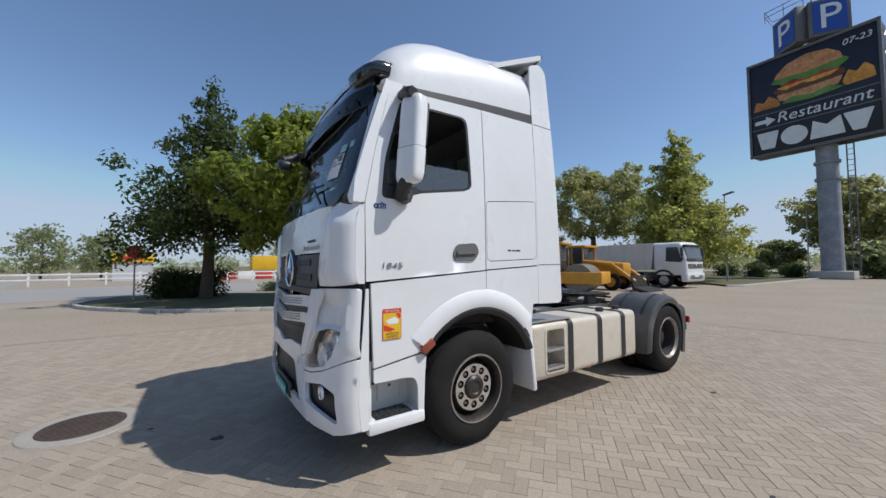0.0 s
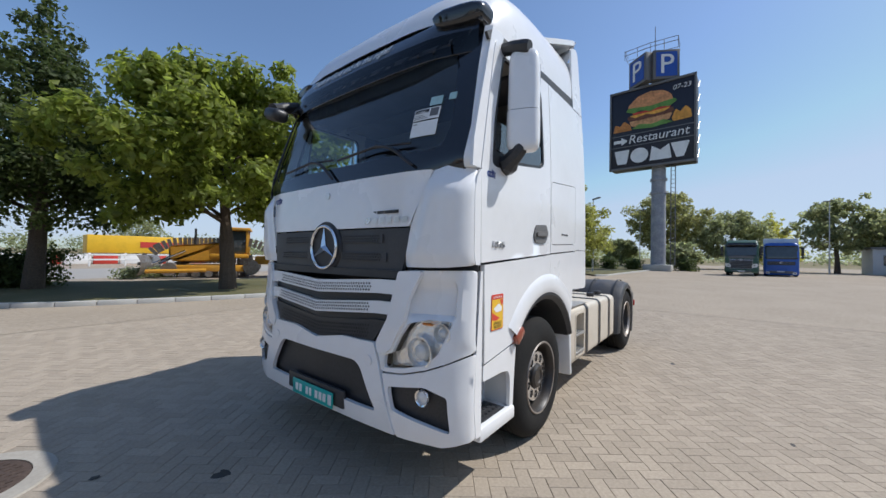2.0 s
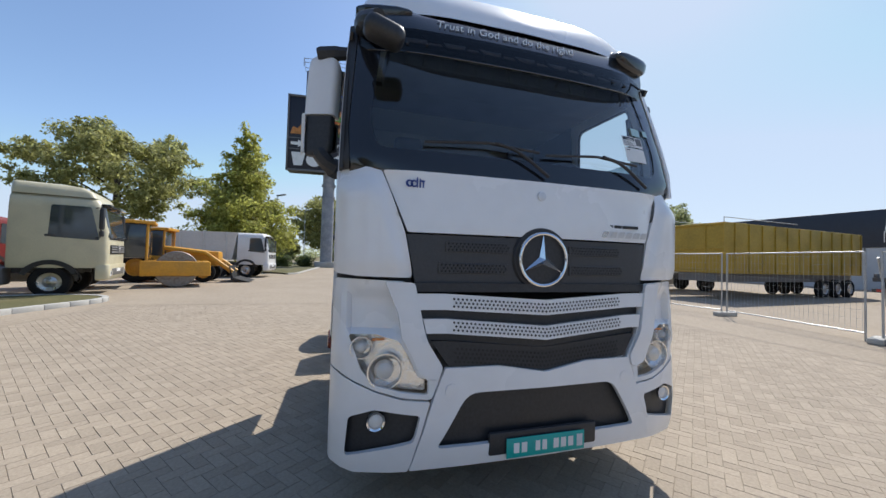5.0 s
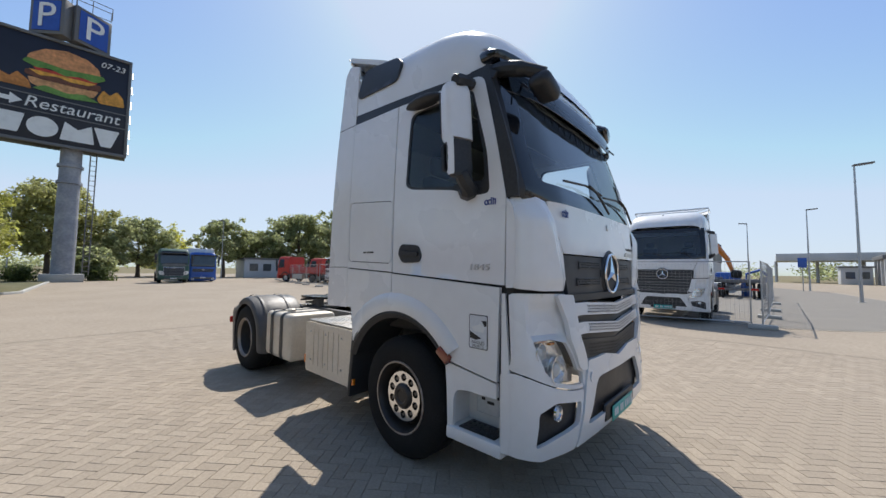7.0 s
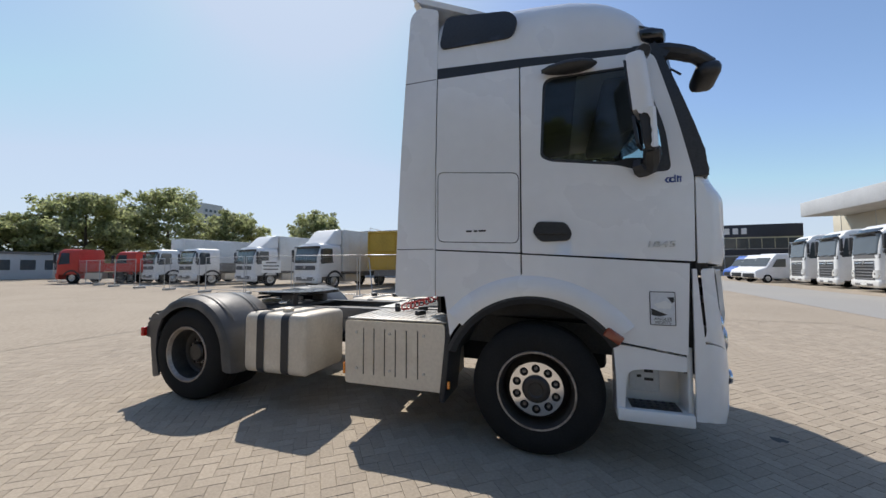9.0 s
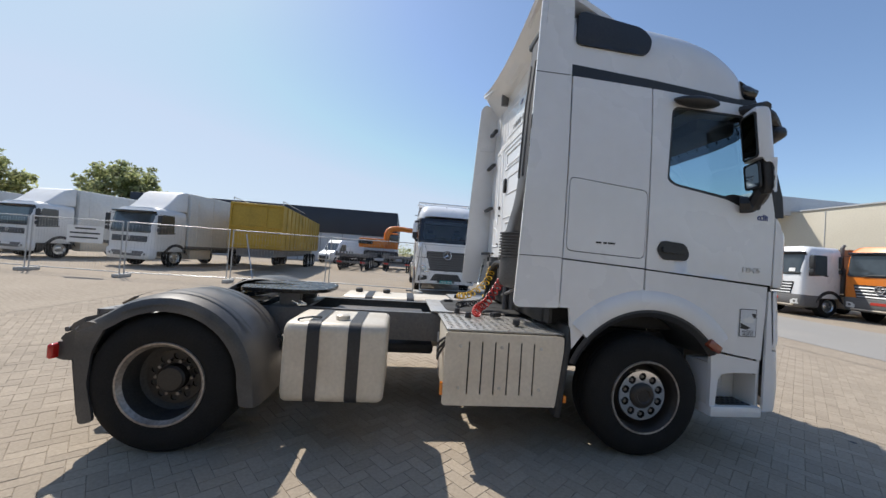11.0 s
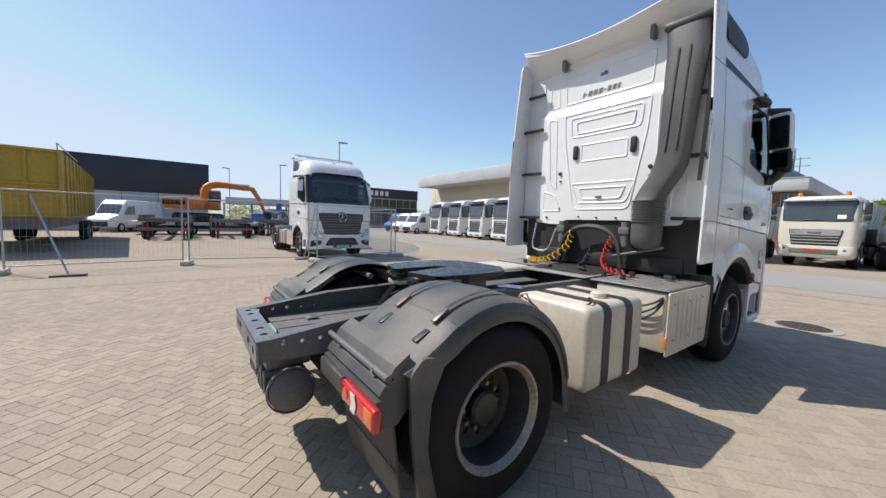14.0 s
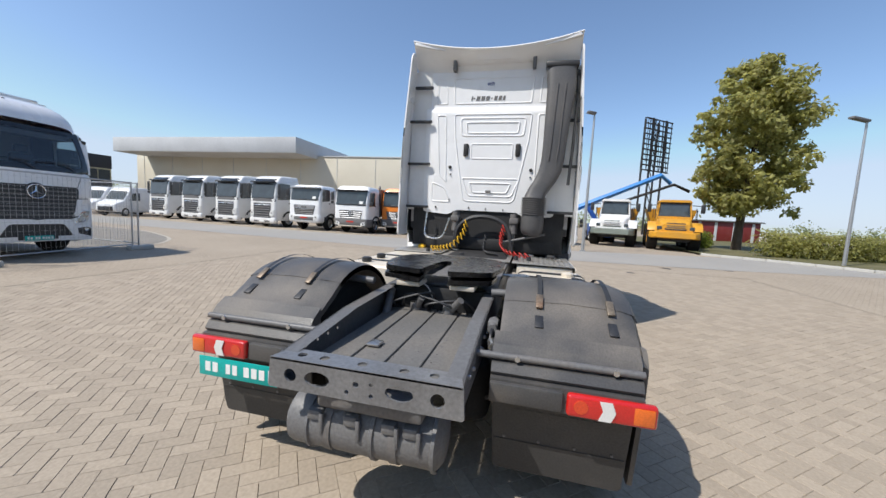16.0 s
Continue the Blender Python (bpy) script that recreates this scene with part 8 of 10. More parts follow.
for (cx, cy, turn) in ((-45.9, -5.3, -42), (-45.9, -2.2, 28)):
    m = Matrix.Translation((cx, cy, 0)) @ Matrix.Rotation(radians(turn), 4, "Z")
    P = thing_part("parking_box", ST, "blue parking box with a white letter")
    bm = B()
    box(bm, -1.1, 0, -1.45, 1.45, 22.9, 26.4, 0.05, m)
    part("box_shell", bm, FRAME, P)
    bm = B()
    box(bm, 0, 0.05, -1.15, 1.15, 23.2, 26.1, 0, m)
    part("blue_face", bm, PBLUE, P)
    text("P", 3.3, PAPER, P, m @ basis((0.08, 0, 24.55), (0, 1, 0), (0, 0, 1)), "parking_letter", 0.02)
bm = B()
rod(bm, (-47, -3.5, 26), (-47, -3.5, 30.2), 0.06, 0.03)
part("mast", bm, FRAME, ST)
for z in (26.9, 27.4):
    bm = B()
    tube(bm, [(-45.6, -6.6, z), (-45.2, -3.8, z), (-45.4, -1.0, z), (-48, -1.0, z), (-48, -6.6, z), (-45.6, -6.6, z)], 0.035, 6)
    part("platform_rail", bm, FRAME, ST)
for y in (-6.6, -5.2, -3.8, -2.4, -1.0):
    bm = B()
    rod(bm, (-45.4, y, 26.2), (-45.4, y, 27.4), 0.03, seg=6)
    part("rail_post", bm, FRAME, ST)

# stop sign seen from behind, and a concrete block
SS = thing("road_sign", "small eight-sided road sign on a grey post", "road sign", Matrix.Translation((4.65, -17.7, 0.05)))
bm = B()
rod(bm, (0, 0, 0), (0, 0, 2.4), 0.035, seg=8)
part("post", bm, GALV, SS)
bm = B()
sheet(bm, circle(0, 2.25, 0.33, 8), (), lambda u, v: (u, 0.04, v), 0.012, out=(0, -1, 0))
part("sign_plate", bm, RED2, SS, smooth=False)


# ---- vehicles ----
def far_wheel(parent, x, y, s, r=0.5, w=0.3, rim=None):
    W = thing_part("wheel", parent)
    bm = B()
    lathe(bm, [(r * 0.58, 0), (r * 0.62, 0.015 * s), (r * 0.9, 0.01 * s), (r, -0.05 * s), (r, -(w - 0.05) * s), (r * 0.9, -w * s), (r * 0.5, -w * s)], (x, y * s, r), seg=24)
    part("tyre", bm, RUBBER, W)
    bm = B()
    lathe(bm, [(r * 0.6, 0), (r * 0.55, -0.04 * s), (r * 0.35, -0.06 * s), (r * 0.25, -0.02 * s), (0, -0.01 * s)], (x, y * s, r), seg=20)
    part("rim", bm, rim or STEEL, W)


def cab_shell(T, mat, h0, h1, xf, xb, w, rake, label="", glass_z=(0.50, 0.86), grille_z=(0.16, 0.42), grille_w=0.42, slat=None, top_bar=False, slats=5, bump=0.32, bmat=None, lamp_z=(0.07, 0.15), flat=False, taper=0.0, bar=0.0, wrap=0.30, rim=None):
    """A forward-control cab: shell, panes, grille, bumper, lamps, mirrors."""
    C = thing_part("cab", T, label)
    H = h1 - h0
    bm = B()
    rows = []
    prof = [(0.0, 0.97), (0.06, 1.0), (0.50, 1.0), (0.80, 0.985), (0.92, 0.96), (0.98, 0.88), (1.0, 0.74)]
    if flat:
        prof = [(0.0, 0.97), (0.06, 1.0), (0.50, 1.0), (0.86, 0.99), (0.95, 0.98), (0.985, 0.95), (1.0, 0.90)]
    for f, ww in prof:
        z = h0 + H * f
        x1 = xf - rake * max(0, f - 0.48) * 1.9 - (0.10 if f > 0.97 else 0.0) - (0.05 if f > 0.9 else 0)
        hw = w / 2 * ww
        out = rounded([(xb, -hw), (x1, -hw), (x1, hw), (xb, hw)], [0.06, 0.24, 0.24, 0.06], 5)
        rows.append([bm.verts.new((u, v, z)) for u, v in out])
    for a, b in zip(rows, rows[1:]):
        for k in range(len(a)):
            n = (k + 1) % len(a)
            bm.faces.new((a[k], a[n], b[n], b[k]))
    bm.faces.new(rows[-1])
    bm.faces.new(rows[0][::-1])
    part("shell", bm, mat, C, angle=40)
    fx = lambda z: xf - rake * max(0, (z - h0) / H - 0.48) * 1.9

    def bent(u, z, off):
        d = min(max(0.0, abs(u) - (w / 2 - 0.26)), 0.235)
        return fx(z) + off - 0.24 + math.sqrt(0.24 ** 2 - d * d)
    zs = (h0 + H * glass_z[0], h0 + H * glass_z[1])
    hw = w / 2 - 0.075
    bm = B()
    sheet(bm, rounded([(-hw - 0.02, zs[0] - 0.05), (hw + 0.02, zs[0] - 0.05), (hw - 0.01, zs[1] + 0.03), (-hw + 0.01, zs[1] + 0.03)], 0.06), (), lambda u, v: (bent(u, v, 0.008), u, v), 0.02, 0.08, out=(-1, 0, 0))
    part("screen_seal", bm, BLACK, C)
    bm = B()
    sheet(bm, rounded([(-hw + 0.02, zs[0]), (hw - 0.02, zs[0]), (hw - 0.05, zs[1]), (-hw + 0.05, zs[1])], 0.07), (), lambda u, v: (bent(u, v, 0.016), u, v), 0.02, 0.08, out=(-1, 0, 0))
    part("windscreen", bm, FGLASS, C)
    if taper:
        bm = B()
        sheet(bm, rounded([(0.62, zs[0] + 0.08), (0.88, zs[0] + 0.08), (0.88, zs[0] + 0.24), (0.62, zs[0] + 0.24)], 0.01), (), lambda u, v: (bent(u, v, 0.024), u, v), 0.006, out=(-1, 0, 0))
        part("paper_notice", bm, PAPER, C)
    for q in (-0.5, 0.35):
        bm = B()
        tube(bm, [(fx(zs[0]) + 0.03, q * hw, zs[0] - 0.03), (fx(zs[0]) + 0.045, (q + 0.25) * hw, zs[0] + 0.03), (fx(zs[0]) + 0.04, (q + 0.62) * hw, zs[0] + 0.05)], 0.014, 6)
        part("wiper", bm, BLACK, C)
    for s in (1, -1):
        bm = B()
        o = rounded([(xb + (xf - xb) * 0.38, zs[0] - 0.03), (fx(zs[0]) - 0.22, zs[0] - 0.10), (fx(zs[1]) - 0.30, zs[1] - 0.03), (xb + (xf - xb) * 0.40, zs[1] - 0.03)], 0.07)
        sheet(bm, o, (), lambda u, v: (u, (w / 2 + 0.006 - 0.02 * max(0, (v - zs[0]) / H)) * s, v), 0.02, out=(0, -s, 0))
        part("side_window", bm, FGLASS, C)
        bm = B()
        yy = sorted(((w / 2 + 0.10) * s, (w / 2 + 0.30) * s))
        box(bm, xf - 0.20, xf - 0.08, yy[0], yy[1], zs[0] + 0.26, zs[1] - 0.08, 0.04)
        mi = part("mirror", bm, BLACK, C)
        bm = B()
        box(bm, xf - 0.19, xf - 0.08, yy[0], yy[1], zs[0] + 0.02, zs[0] + 0.22, 0.04)
        part("lower_mirror", bm, BLACK, mi)
        bm = B()
        for zz in (zs[1] - 0.05, zs[0] - 0.02):
            tube(bm, [(xf - 0.35, w / 2 * s * 0.96, zz), (xf - 0.18, (w / 2 + 0.16) * s, zz), (xf - 0.14, (w / 2 + 0.2) * s, (zs[0] + zs[1]) / 2)], 0.018, 6)
        part("mirror_arm", bm, BLACK, mi)
        bm = B()
        l0, l1 = h0 + H * lamp_z[0], h0 + H * lamp_z[1]
        o = [((w / 2 - 0.46) * s, l0), ((w / 2 - 0.14) * s, l0 + 0.02), ((w / 2 - 0.04) * s, (l0 + l1) / 2 + 0.02), ((w / 2 - 0.08) * s, l1), ((w / 2 - 0.38) * s, l1 - 0.03), ((w / 2 - 0.48) * s, (l0 + l1) / 2)]
        sheet(bm, rounded(o[::s], 0.02), (), lambda u, v: (bent(u, v, 0.062), u, v), 0.05, 0.08, out=(-1, 0, 0))
        hl = part("headlamp", bm, CLEAR, C)
        bm = B()
        cy, cz = (w / 2 - 0.30) * s, (l0 + l1) / 2
        lathe(bm, [(0.0, 0.0), (0.045, 0.0), (0.055, 0.008), (0.045, 0.012), (0.0, 0.006)], (xf + 0.062, cy, cz), "x", 14)
        part("lamp_bowl", bm, GREY, hl)
        bm = B()
        o = rounded([(xb + (xf - xb) * 0.35, h0 + H * 0.42), (xb + (xf - xb) * 0.46, h0 + H * 0.42), (xb + (xf - xb) * 0.46, h0 + H * 0.45), (xb + (xf - xb) * 0.35, h0 + H * 0.45)], 0.02)
        sheet(bm, o, (), lambda u, v: (u, (w / 2 + 0.008) * s, v), 0.015, out=(0, -s, 0))
        part("door_handle", bm, BLACK, C)
    gr = thing_part("grille", C)
    g0, g1, gw = h0 + H * grille_z[0], h0 + H * grille_z[1], w / 2 - grille_w
    gap = lambda z: gw - taper * (g1 - z) / (g1 - g0)
    fr = 0.03
    bm = B()
    sheet(bm, rounded([(-gap(g0), g0), (gap(g0), g0), (gw, g1), (-gw, g1)], 0.04), (), lambda u, v: (bent(u, v, 0.014), u, v), 0.04, 0.12, out=(-1, 0, 0))
    part("grille_panel", bm, rim or BLACK, gr)
    bm = B()
    sheet(bm, rounded([(-gap(g0) + fr, g0 + fr), (gap(g0) - fr, g0 + fr), (gw - fr, g1 - fr), (-gw + fr, g1 - fr)], 0.03), (), lambda u, v: (bent(u, v, 0.020), u, v), 0.03, 0.12, out=(-1, 0, 0))
    part("grille_mesh", bm, BLACK, gr)
    top = g1 - fr - bar
    for k in range(slats):
        za = g0 + fr + (top - g0 - fr) * (k + 0.26) / slats
        zb = g0 + fr + (top - g0 - fr) * (k + 0.80) / slats
        if top_bar and not bar and k == slats - 1:
            zb = top
        bm = B()
        sheet(bm, [(-gap(za) + fr, za), (gap(za) - fr, za), (gap(zb) - fr, zb), (-gap(zb) + fr, zb)], (), lambda u, v: (bent(u, v, 0.045 - 0.5 * (v - za)), u, v), 0.02, 0.14, out=(-1, 0, 0))
        part("grille_slat", bm, SILVER if top_bar and not bar and k == slats - 1 else slat or GREY, gr)
    if bar:
        bm = B()
        sheet(bm, rounded([(-gap(top) + fr, top), (gap(top) - fr, top), (gw - fr, g1 - 0.01), (-gw + fr, g1 - 0.01)], 0.02), (), lambda u, v: (bent(u, v, 0.05), u, v), 0.03, 0.12, out=(-1, 0, 0))
        part("grille_bar", bm, SILVER, gr, "wide brushed silver bar")
        bm = B()
        box(bm, xf + 0.04, xf + 0.06, -0.22, 0.22, top + bar * 0.3, top + bar * 0.72, 0.01)
        part("badge_bar", bm, FRAME, gr)
    else:
        bm = B()
        r = 0.17 if taper else 0.10
        lathe(bm, [(r - 0.025, 0.0), (r, 0.0), (r, 0.03), (r - 0.025, 0.03)], (xf + 0.04, 0, g1 - r), "x", 24, True)
        for q in range(3):
            an = radians(90 + 120 * q)
            rod(bm, (xf + 0.055, 0, g1 - r), (xf + 0.055, math.cos(an) * r, g1 - r + math.sin(an) * r), 0.014, seg=6)
        part("grille_badge", bm, SILVER, gr)
    bm = B()
    z1 = h0 + H * 0.05
    rows = []
    for z, k in ((h0 - bump, 0.90), (h0 - bump + 0.06, 0.97), (h0 - bump * 0.5, 1.0), (z1 - 0.04, 1.0), (z1, 0.985)):
        e = 0.05 - (1 - k) * 0.8
        rows.append([bm.verts.new((p, q, z)) for p, q in rounded([(xf - wrap, -w / 2 * k), (xf + e, -w / 2 * k), (xf + e, w / 2 * k), (xf - wrap, w / 2 * k)], [0.03, 0.22, 0.22, 0.03], 5)])
    for p, q in zip(rows, rows[1:]):
        for k in range(len(p)):
            bm.faces.new((p[k], p[(k + 1) % len(p)], q[(k + 1) % len(p)], q[k]))
    bm.faces.new(rows[-1])
    bm.faces.new(rows[0][::-1])
    part("bumper", bm, bmat or BLACK, C, angle=40)
    bm = B()
    box(bm, xf + 0.03, xf + 0.06, -gw * 0.9, gw * 0.9, h0 - bump * 0.62, h0 - 0.02, 0.02)
    part("bumper_intake", bm, GREY, C)
    bm = B()
    box(bm, xf + 0.055, xf + 0.07, -0.26, 0.26, h0 - 0.14, h0 - 0.03)
    part("plate_blank", bm, RED2 if taper else PAPER, C)
    bm = B()
    box(bm, xf - 0.10 - rake * 0.7, xf + 0.14 - rake * 0.6, -w / 2 + 0.12, w / 2 - 0.12, zs[1] + 0.01, zs[1] + 0.11, 0.03)
    part("sun_visor", bm, SILVER if bar else VISOR, C)
    if flat:
        bm = B()
        sheet(bm, rounded([(-hw - 0.04, zs[0] - 0.24), (hw + 0.04, zs[0] - 0.24), (hw + 0.04, zs[0] - 0.015), (-hw - 0.04, zs[0] - 0.015)], 0.05), (), lambda u, v: (fx(v) + 0.010 - 0.05 * (abs(u) / hw) ** 6, u, v), 0.02, 0.15, out=(-1, 0, 0))
        part("front_band", bm, GREY, C)
    return C


def parked_truck(label, x, y, turn, mat=WHITE_OLD, h=3.7, h0=0.75, body="tractor", bmat=None, wb=3.7, w=2.48, group="", blen=6.0, bh=3.9, style="old", rake=0.22, axles=None, deflector=False, beacons=False):
    """A lorry standing with its front middle at (x, y), its nose along turn."""
    m = Matrix.Translation((x, y, 0)) @ Matrix.Rotation(radians(turn), 4, "Z") @ Matrix.Translation((-1.4, 0, 0))
    T = thing("parked_truck", label, "truck", m, group)
    low = h < 3.3
    xb = -0.55 if low else -0.95
    kw = {"old": dict(glass_z=(0.43, 0.86), grille_z=(0.20, 0.33), grille_w=0.28, slats=3, bump=0.42, bmat=mat, lamp_z=(-0.12, -0.03)),
          "site": dict(glass_z=(0.455, 0.84), grille_z=(0.04, 0.29), grille_w=0.38, slat=SLAT, slats=4, bump=0.46, bmat=GREY, lamp_z=(-0.14, -0.03), taper=0.12, wrap=0.85),
          "bright": dict(glass_z=(0.53, 0.89), grille_z=(0.0, 0.36), grille_w=0.40, slats=4, bump=0.42, bmat=mat, lamp_z=(-0.09, 0.05), taper=0.14, bar=0.23, wrap=0.55),
          "haul": dict(flat=True, glass_z=(0.54, 0.92), grille_z=(0.05, 0.42), grille_w=0.40, slat=FRAME, top_bar=True, slats=6, bump=0.24, bmat=mat, lamp_z=(0.10, 0.25), rim=SLAT)}[style]
    cab_shell(T, mat, h0, h if low else h - 0.32, 1.35, xb, w, rake, "", **kw)
    if deflector:
        bm = B()
        rows = []
        for f, zz in ((0, h - 0.04), (0.35, h + 0.30), (0.75, bh - 0.12), (1.0, bh)):
            x1 = 0.75 - 1.15 * f
            rows.append([bm.verts.new((u, v, zz)) for u, v in rounded([(xb - 0.1, -w / 2 * 0.94), (x1, -w / 2 * 0.82), (x1, w / 2 * 0.82), (xb - 0.1, w / 2 * 0.94)], 0.12, 4)])
        for a, b in zip(rows, rows[1:]):
            for k in range(len(a)):
                bm.faces.new((a[k], a[(k + 1) % len(a)], b[(k + 1) % len(a)], b[k]))
        bm.faces.new(rows[-1])
        part("wind_deflector", bm, mat, T, angle=40)
    if beacons:
        for y in (-0.75, 0.75):
            bm = B()
            lathe(bm, [(0.09, h), (0.09, h + 0.16), (0.05, h + 0.21), (0, h + 0.21)], (0.5, y, 0), "z", 14)
            part("beacon", bm, AMBER, T)
    if not low:
        bm = B()
        rows = []
        for f, zz in ((0, h - 0.38), (0.12, h - 0.22), (0.45, h - 0.06), (1.0, h)):
            x1 = 1.0 - 0.75 * f
            out = rounded([(xb, -w / 2 * (0.97 - 0.1 * f)), (x1, -w / 2 * (0.94 - 0.14 * f)), (x1, w / 2 * (0.94 - 0.14 * f)), (xb, w / 2 * (0.97 - 0.1 * f))], 0.15, 4)
            rows.append([bm.verts.new((u, v, zz)) for u, v in out])
        for a, b in zip(rows, rows[1:]):
            for k in range(len(a)):
                bm.faces.new((a[k], a[(k + 1) % len(a)], b[(k + 1) % len(a)], b[k]))
        bm.faces.new(rows[-1])
        part("roof_cap", bm, mat, T, angle=40)
        if style == "haul":
            bm = B()
            sheet(bm, rounded([(-1.10, h - 0.68), (1.10, h - 0.68), (1.0, h - 0.26), (-1.0, h - 0.26)], 0.06), (), lambda u, v: (1.30 - 0.62 * (v - h + 0.68) - 0.05 * abs(u) ** 4, u, v), 0.02, 0.15, out=(-1, 0, 0))
            part("roof_visor", bm, VISOR, T, "black visor over the screen")
            for s in (1, -1):
                bm = B()
                sheet(bm, [(xb + 0.05, h - 0.45), (0.15, h - 0.45), (xb + 0.05, h - 0.08)], (), lambda u, v: (u, w / 2 * 0.955 * s - 0.12 * (v - h + 0.45) * s, v), 0.02, out=(0, -s, 0))
                part("side_vane", bm, FRAME, T, smooth=False)
    for s in (1, -1):
        far_wheel(T, 0, 1.18, s)
        for ax in axles or (-wb,):
            far_wheel(T, ax, 1.18, s, rim=RIM)
        bm = B()
        y0, y1 = sorted((0.36 * s, 0.44 * s))
        end = -wb - 0.9 if body in ("tractor",) else min(-wb - 1.2, -blen)
        box(bm, end, 0.6, y0, y1, 0.75, 0.98)
        part("chassis_rail", bm, FRAME, T)
        bm = B()
        y0, y1 = sorted((0.55 * s, 1.15 * s))
        box(bm, -2.5, -1.0, y0, y1, 0.40, 0.95, 0.08)
        part("side_tank", bm, ALU if s > 0 else GREY, T)
        bm = B()
        lathe(bm, [(0.62, 0.0), (0.62, -0.3 * s)], (-wb, 1.2 * s, 0.5), seg=24)
        bmesh.ops.delete(bm, geom=[v for v in bm.verts if v.co.z < 0.75], context="VERTS")
        part("mudguard", bm, BLACK, T)
        y0, y1 = sorted(((w / 2 - 0.03) * s, (w / 2 + 0.012) * s))
        bm = B()
        lathe(bm, [(0.56, (w / 2 + 0.006) * s), (0.70, (w / 2 + 0.02) * s), (0.72, (w / 2 - 0.05) * s)], (0, 0, 0.5), seg=32)
        bmesh.ops.delete(bm, geom=[v for v in bm.verts if v.co.z < 0.62], context="VERTS")
        part("wheel_arch", bm, BLACK, T)
    if style == "site":
        bm = B()
        lathe(bm, [(0.11, 1.1), (0.13, 1.2), (0.13, 2.2), (0.075, 2.3), (0.075, h + 0.02), (0.06, h + 0.02)], (xb - 0.17, w / 2 - 0.12, 0), "z", 16)
        tube(bm, [(xb - 0.17, w / 2 - 0.12, h - 0.02), (xb - 0.19, w / 2 - 0.12, h + 0.06), (xb - 0.26, w / 2 - 0.12, h + 0.14)], 0.07, 10)
        part("exhaust_pipe", bm, ALU if mat is ORANGE else FRAME, T)
        bm = B()
        box(bm, xb - 0.34, xb - 0.04, -w / 2 + 0.1, w / 2 - 0.34, 1.0, 2.2, 0.03)
        part("air_filter_box", bm, FRAME, T)
        bm = B()
        sheet(bm, rounded([(xb + 0.1, -0.6), (0.35, -0.6), (0.35, 0.6), (xb + 0.1, 0.6)], 0.15), (), lambda u, v: (u, v, h + 0.05 - 0.1 * abs(v) ** 2), 0.09, 0.2, out=(0, 0, -1))
        part("roof_hatch", bm, GREY, T)
        bm = B()
        box(bm, 1.36, 1.44, -0.9, 0.9, h0 - 0.40, h0 - 0.34, 0.015)
        part("step_bar", bm, ALU, T)
    bmat = bmat or TARP
    xs = xb - 0.15 - (0.35 if style == "site" else 0)
    if body == "box":
        bm = B()
        box(bm, xs - blen, xs, -w / 2 - 0.02, w / 2 + 0.02, 1.10, bh, 0.04)
        part("box_body", bm, bmat, T)
        for k in range(int(blen / 1.1)):
            for s in (1, -1):
                bm = B()
                y0, y1 = sorted(((w / 2 + 0.015) * s, (w / 2 + 0.04) * s))
                box(bm, xs - 0.55 - 1.1 * k, xs - 0.50 - 1.1 * k, y0, y1, 1.12, bh - 0.05)
                part("box_rib", bm, bmat, T)
        bm = B()
        box(bm, xs - blen, xs, -w / 2 - 0.03, w / 2 + 0.03, 1.0, 1.12)
        part("box_sill", bm, GREY, T)
    elif body == "tipper":
        bm = B()
        a, b = w / 2 - 0.25, w / 2
        z0, z1 = 1.15, bh
        pts = [(xs - 0.2, -a, z0), (xs - 0.2, a, z0), (xs + 0.15, b, z1), (xs + 0.15, -b, z1), (xs - blen, -a, z0), (xs - blen, a, z0), (xs - blen - 0.25, b, z1), (xs - blen - 0.25, -b, z1)]
        v = [bm.verts.new(p) for p in pts]
        for f in ((0, 1, 2, 3), (4, 7, 6, 5), (0, 3, 7, 4), (1, 5, 6, 2), (0, 4, 5, 1)):
            bm.faces.new([v[i] for i in f])
        bmesh.ops.solidify(bm, geom=list(bm.faces), thickness=0.06)
        part("tipper_body", bm, bmat, T, smooth=False)
        for k in range(5):
            for s in (1, -1):
                bm = B()
                x0 = xs - 0.5 - k * (blen - 0.6) / 4.5
                tube(bm, [(x0, a * s, z0), (x0, b * s + 0.03 * s, z1 - 0.05)], 0.045, 6)
                part("tipper_rib", bm, bmat, T)
    elif body == "flat":
        bm = B()
        box(bm, xs - blen, xs, -w / 2, w / 2, 1.05, 1.2, 0.02)
        part("flat_bed", bm, bmat, T)
        for s in (1, -1):
            bm = B()
            y0, y1 = sorted((w / 2 * s - 0.02 * s, w / 2 * s + 0.02 * s))
            box(bm, xs - blen, xs, y0, y1, 1.2, 1.75)
            part("drop_side", bm, bmat, T)
    else:
        bm = B()
        box(bm, -wb - 0.45, -wb + 0.55, -0.45, 0.45, 1.0, 1.12, 0.05)
        part("fifth_wheel", bm, GREASE, T)
    return T


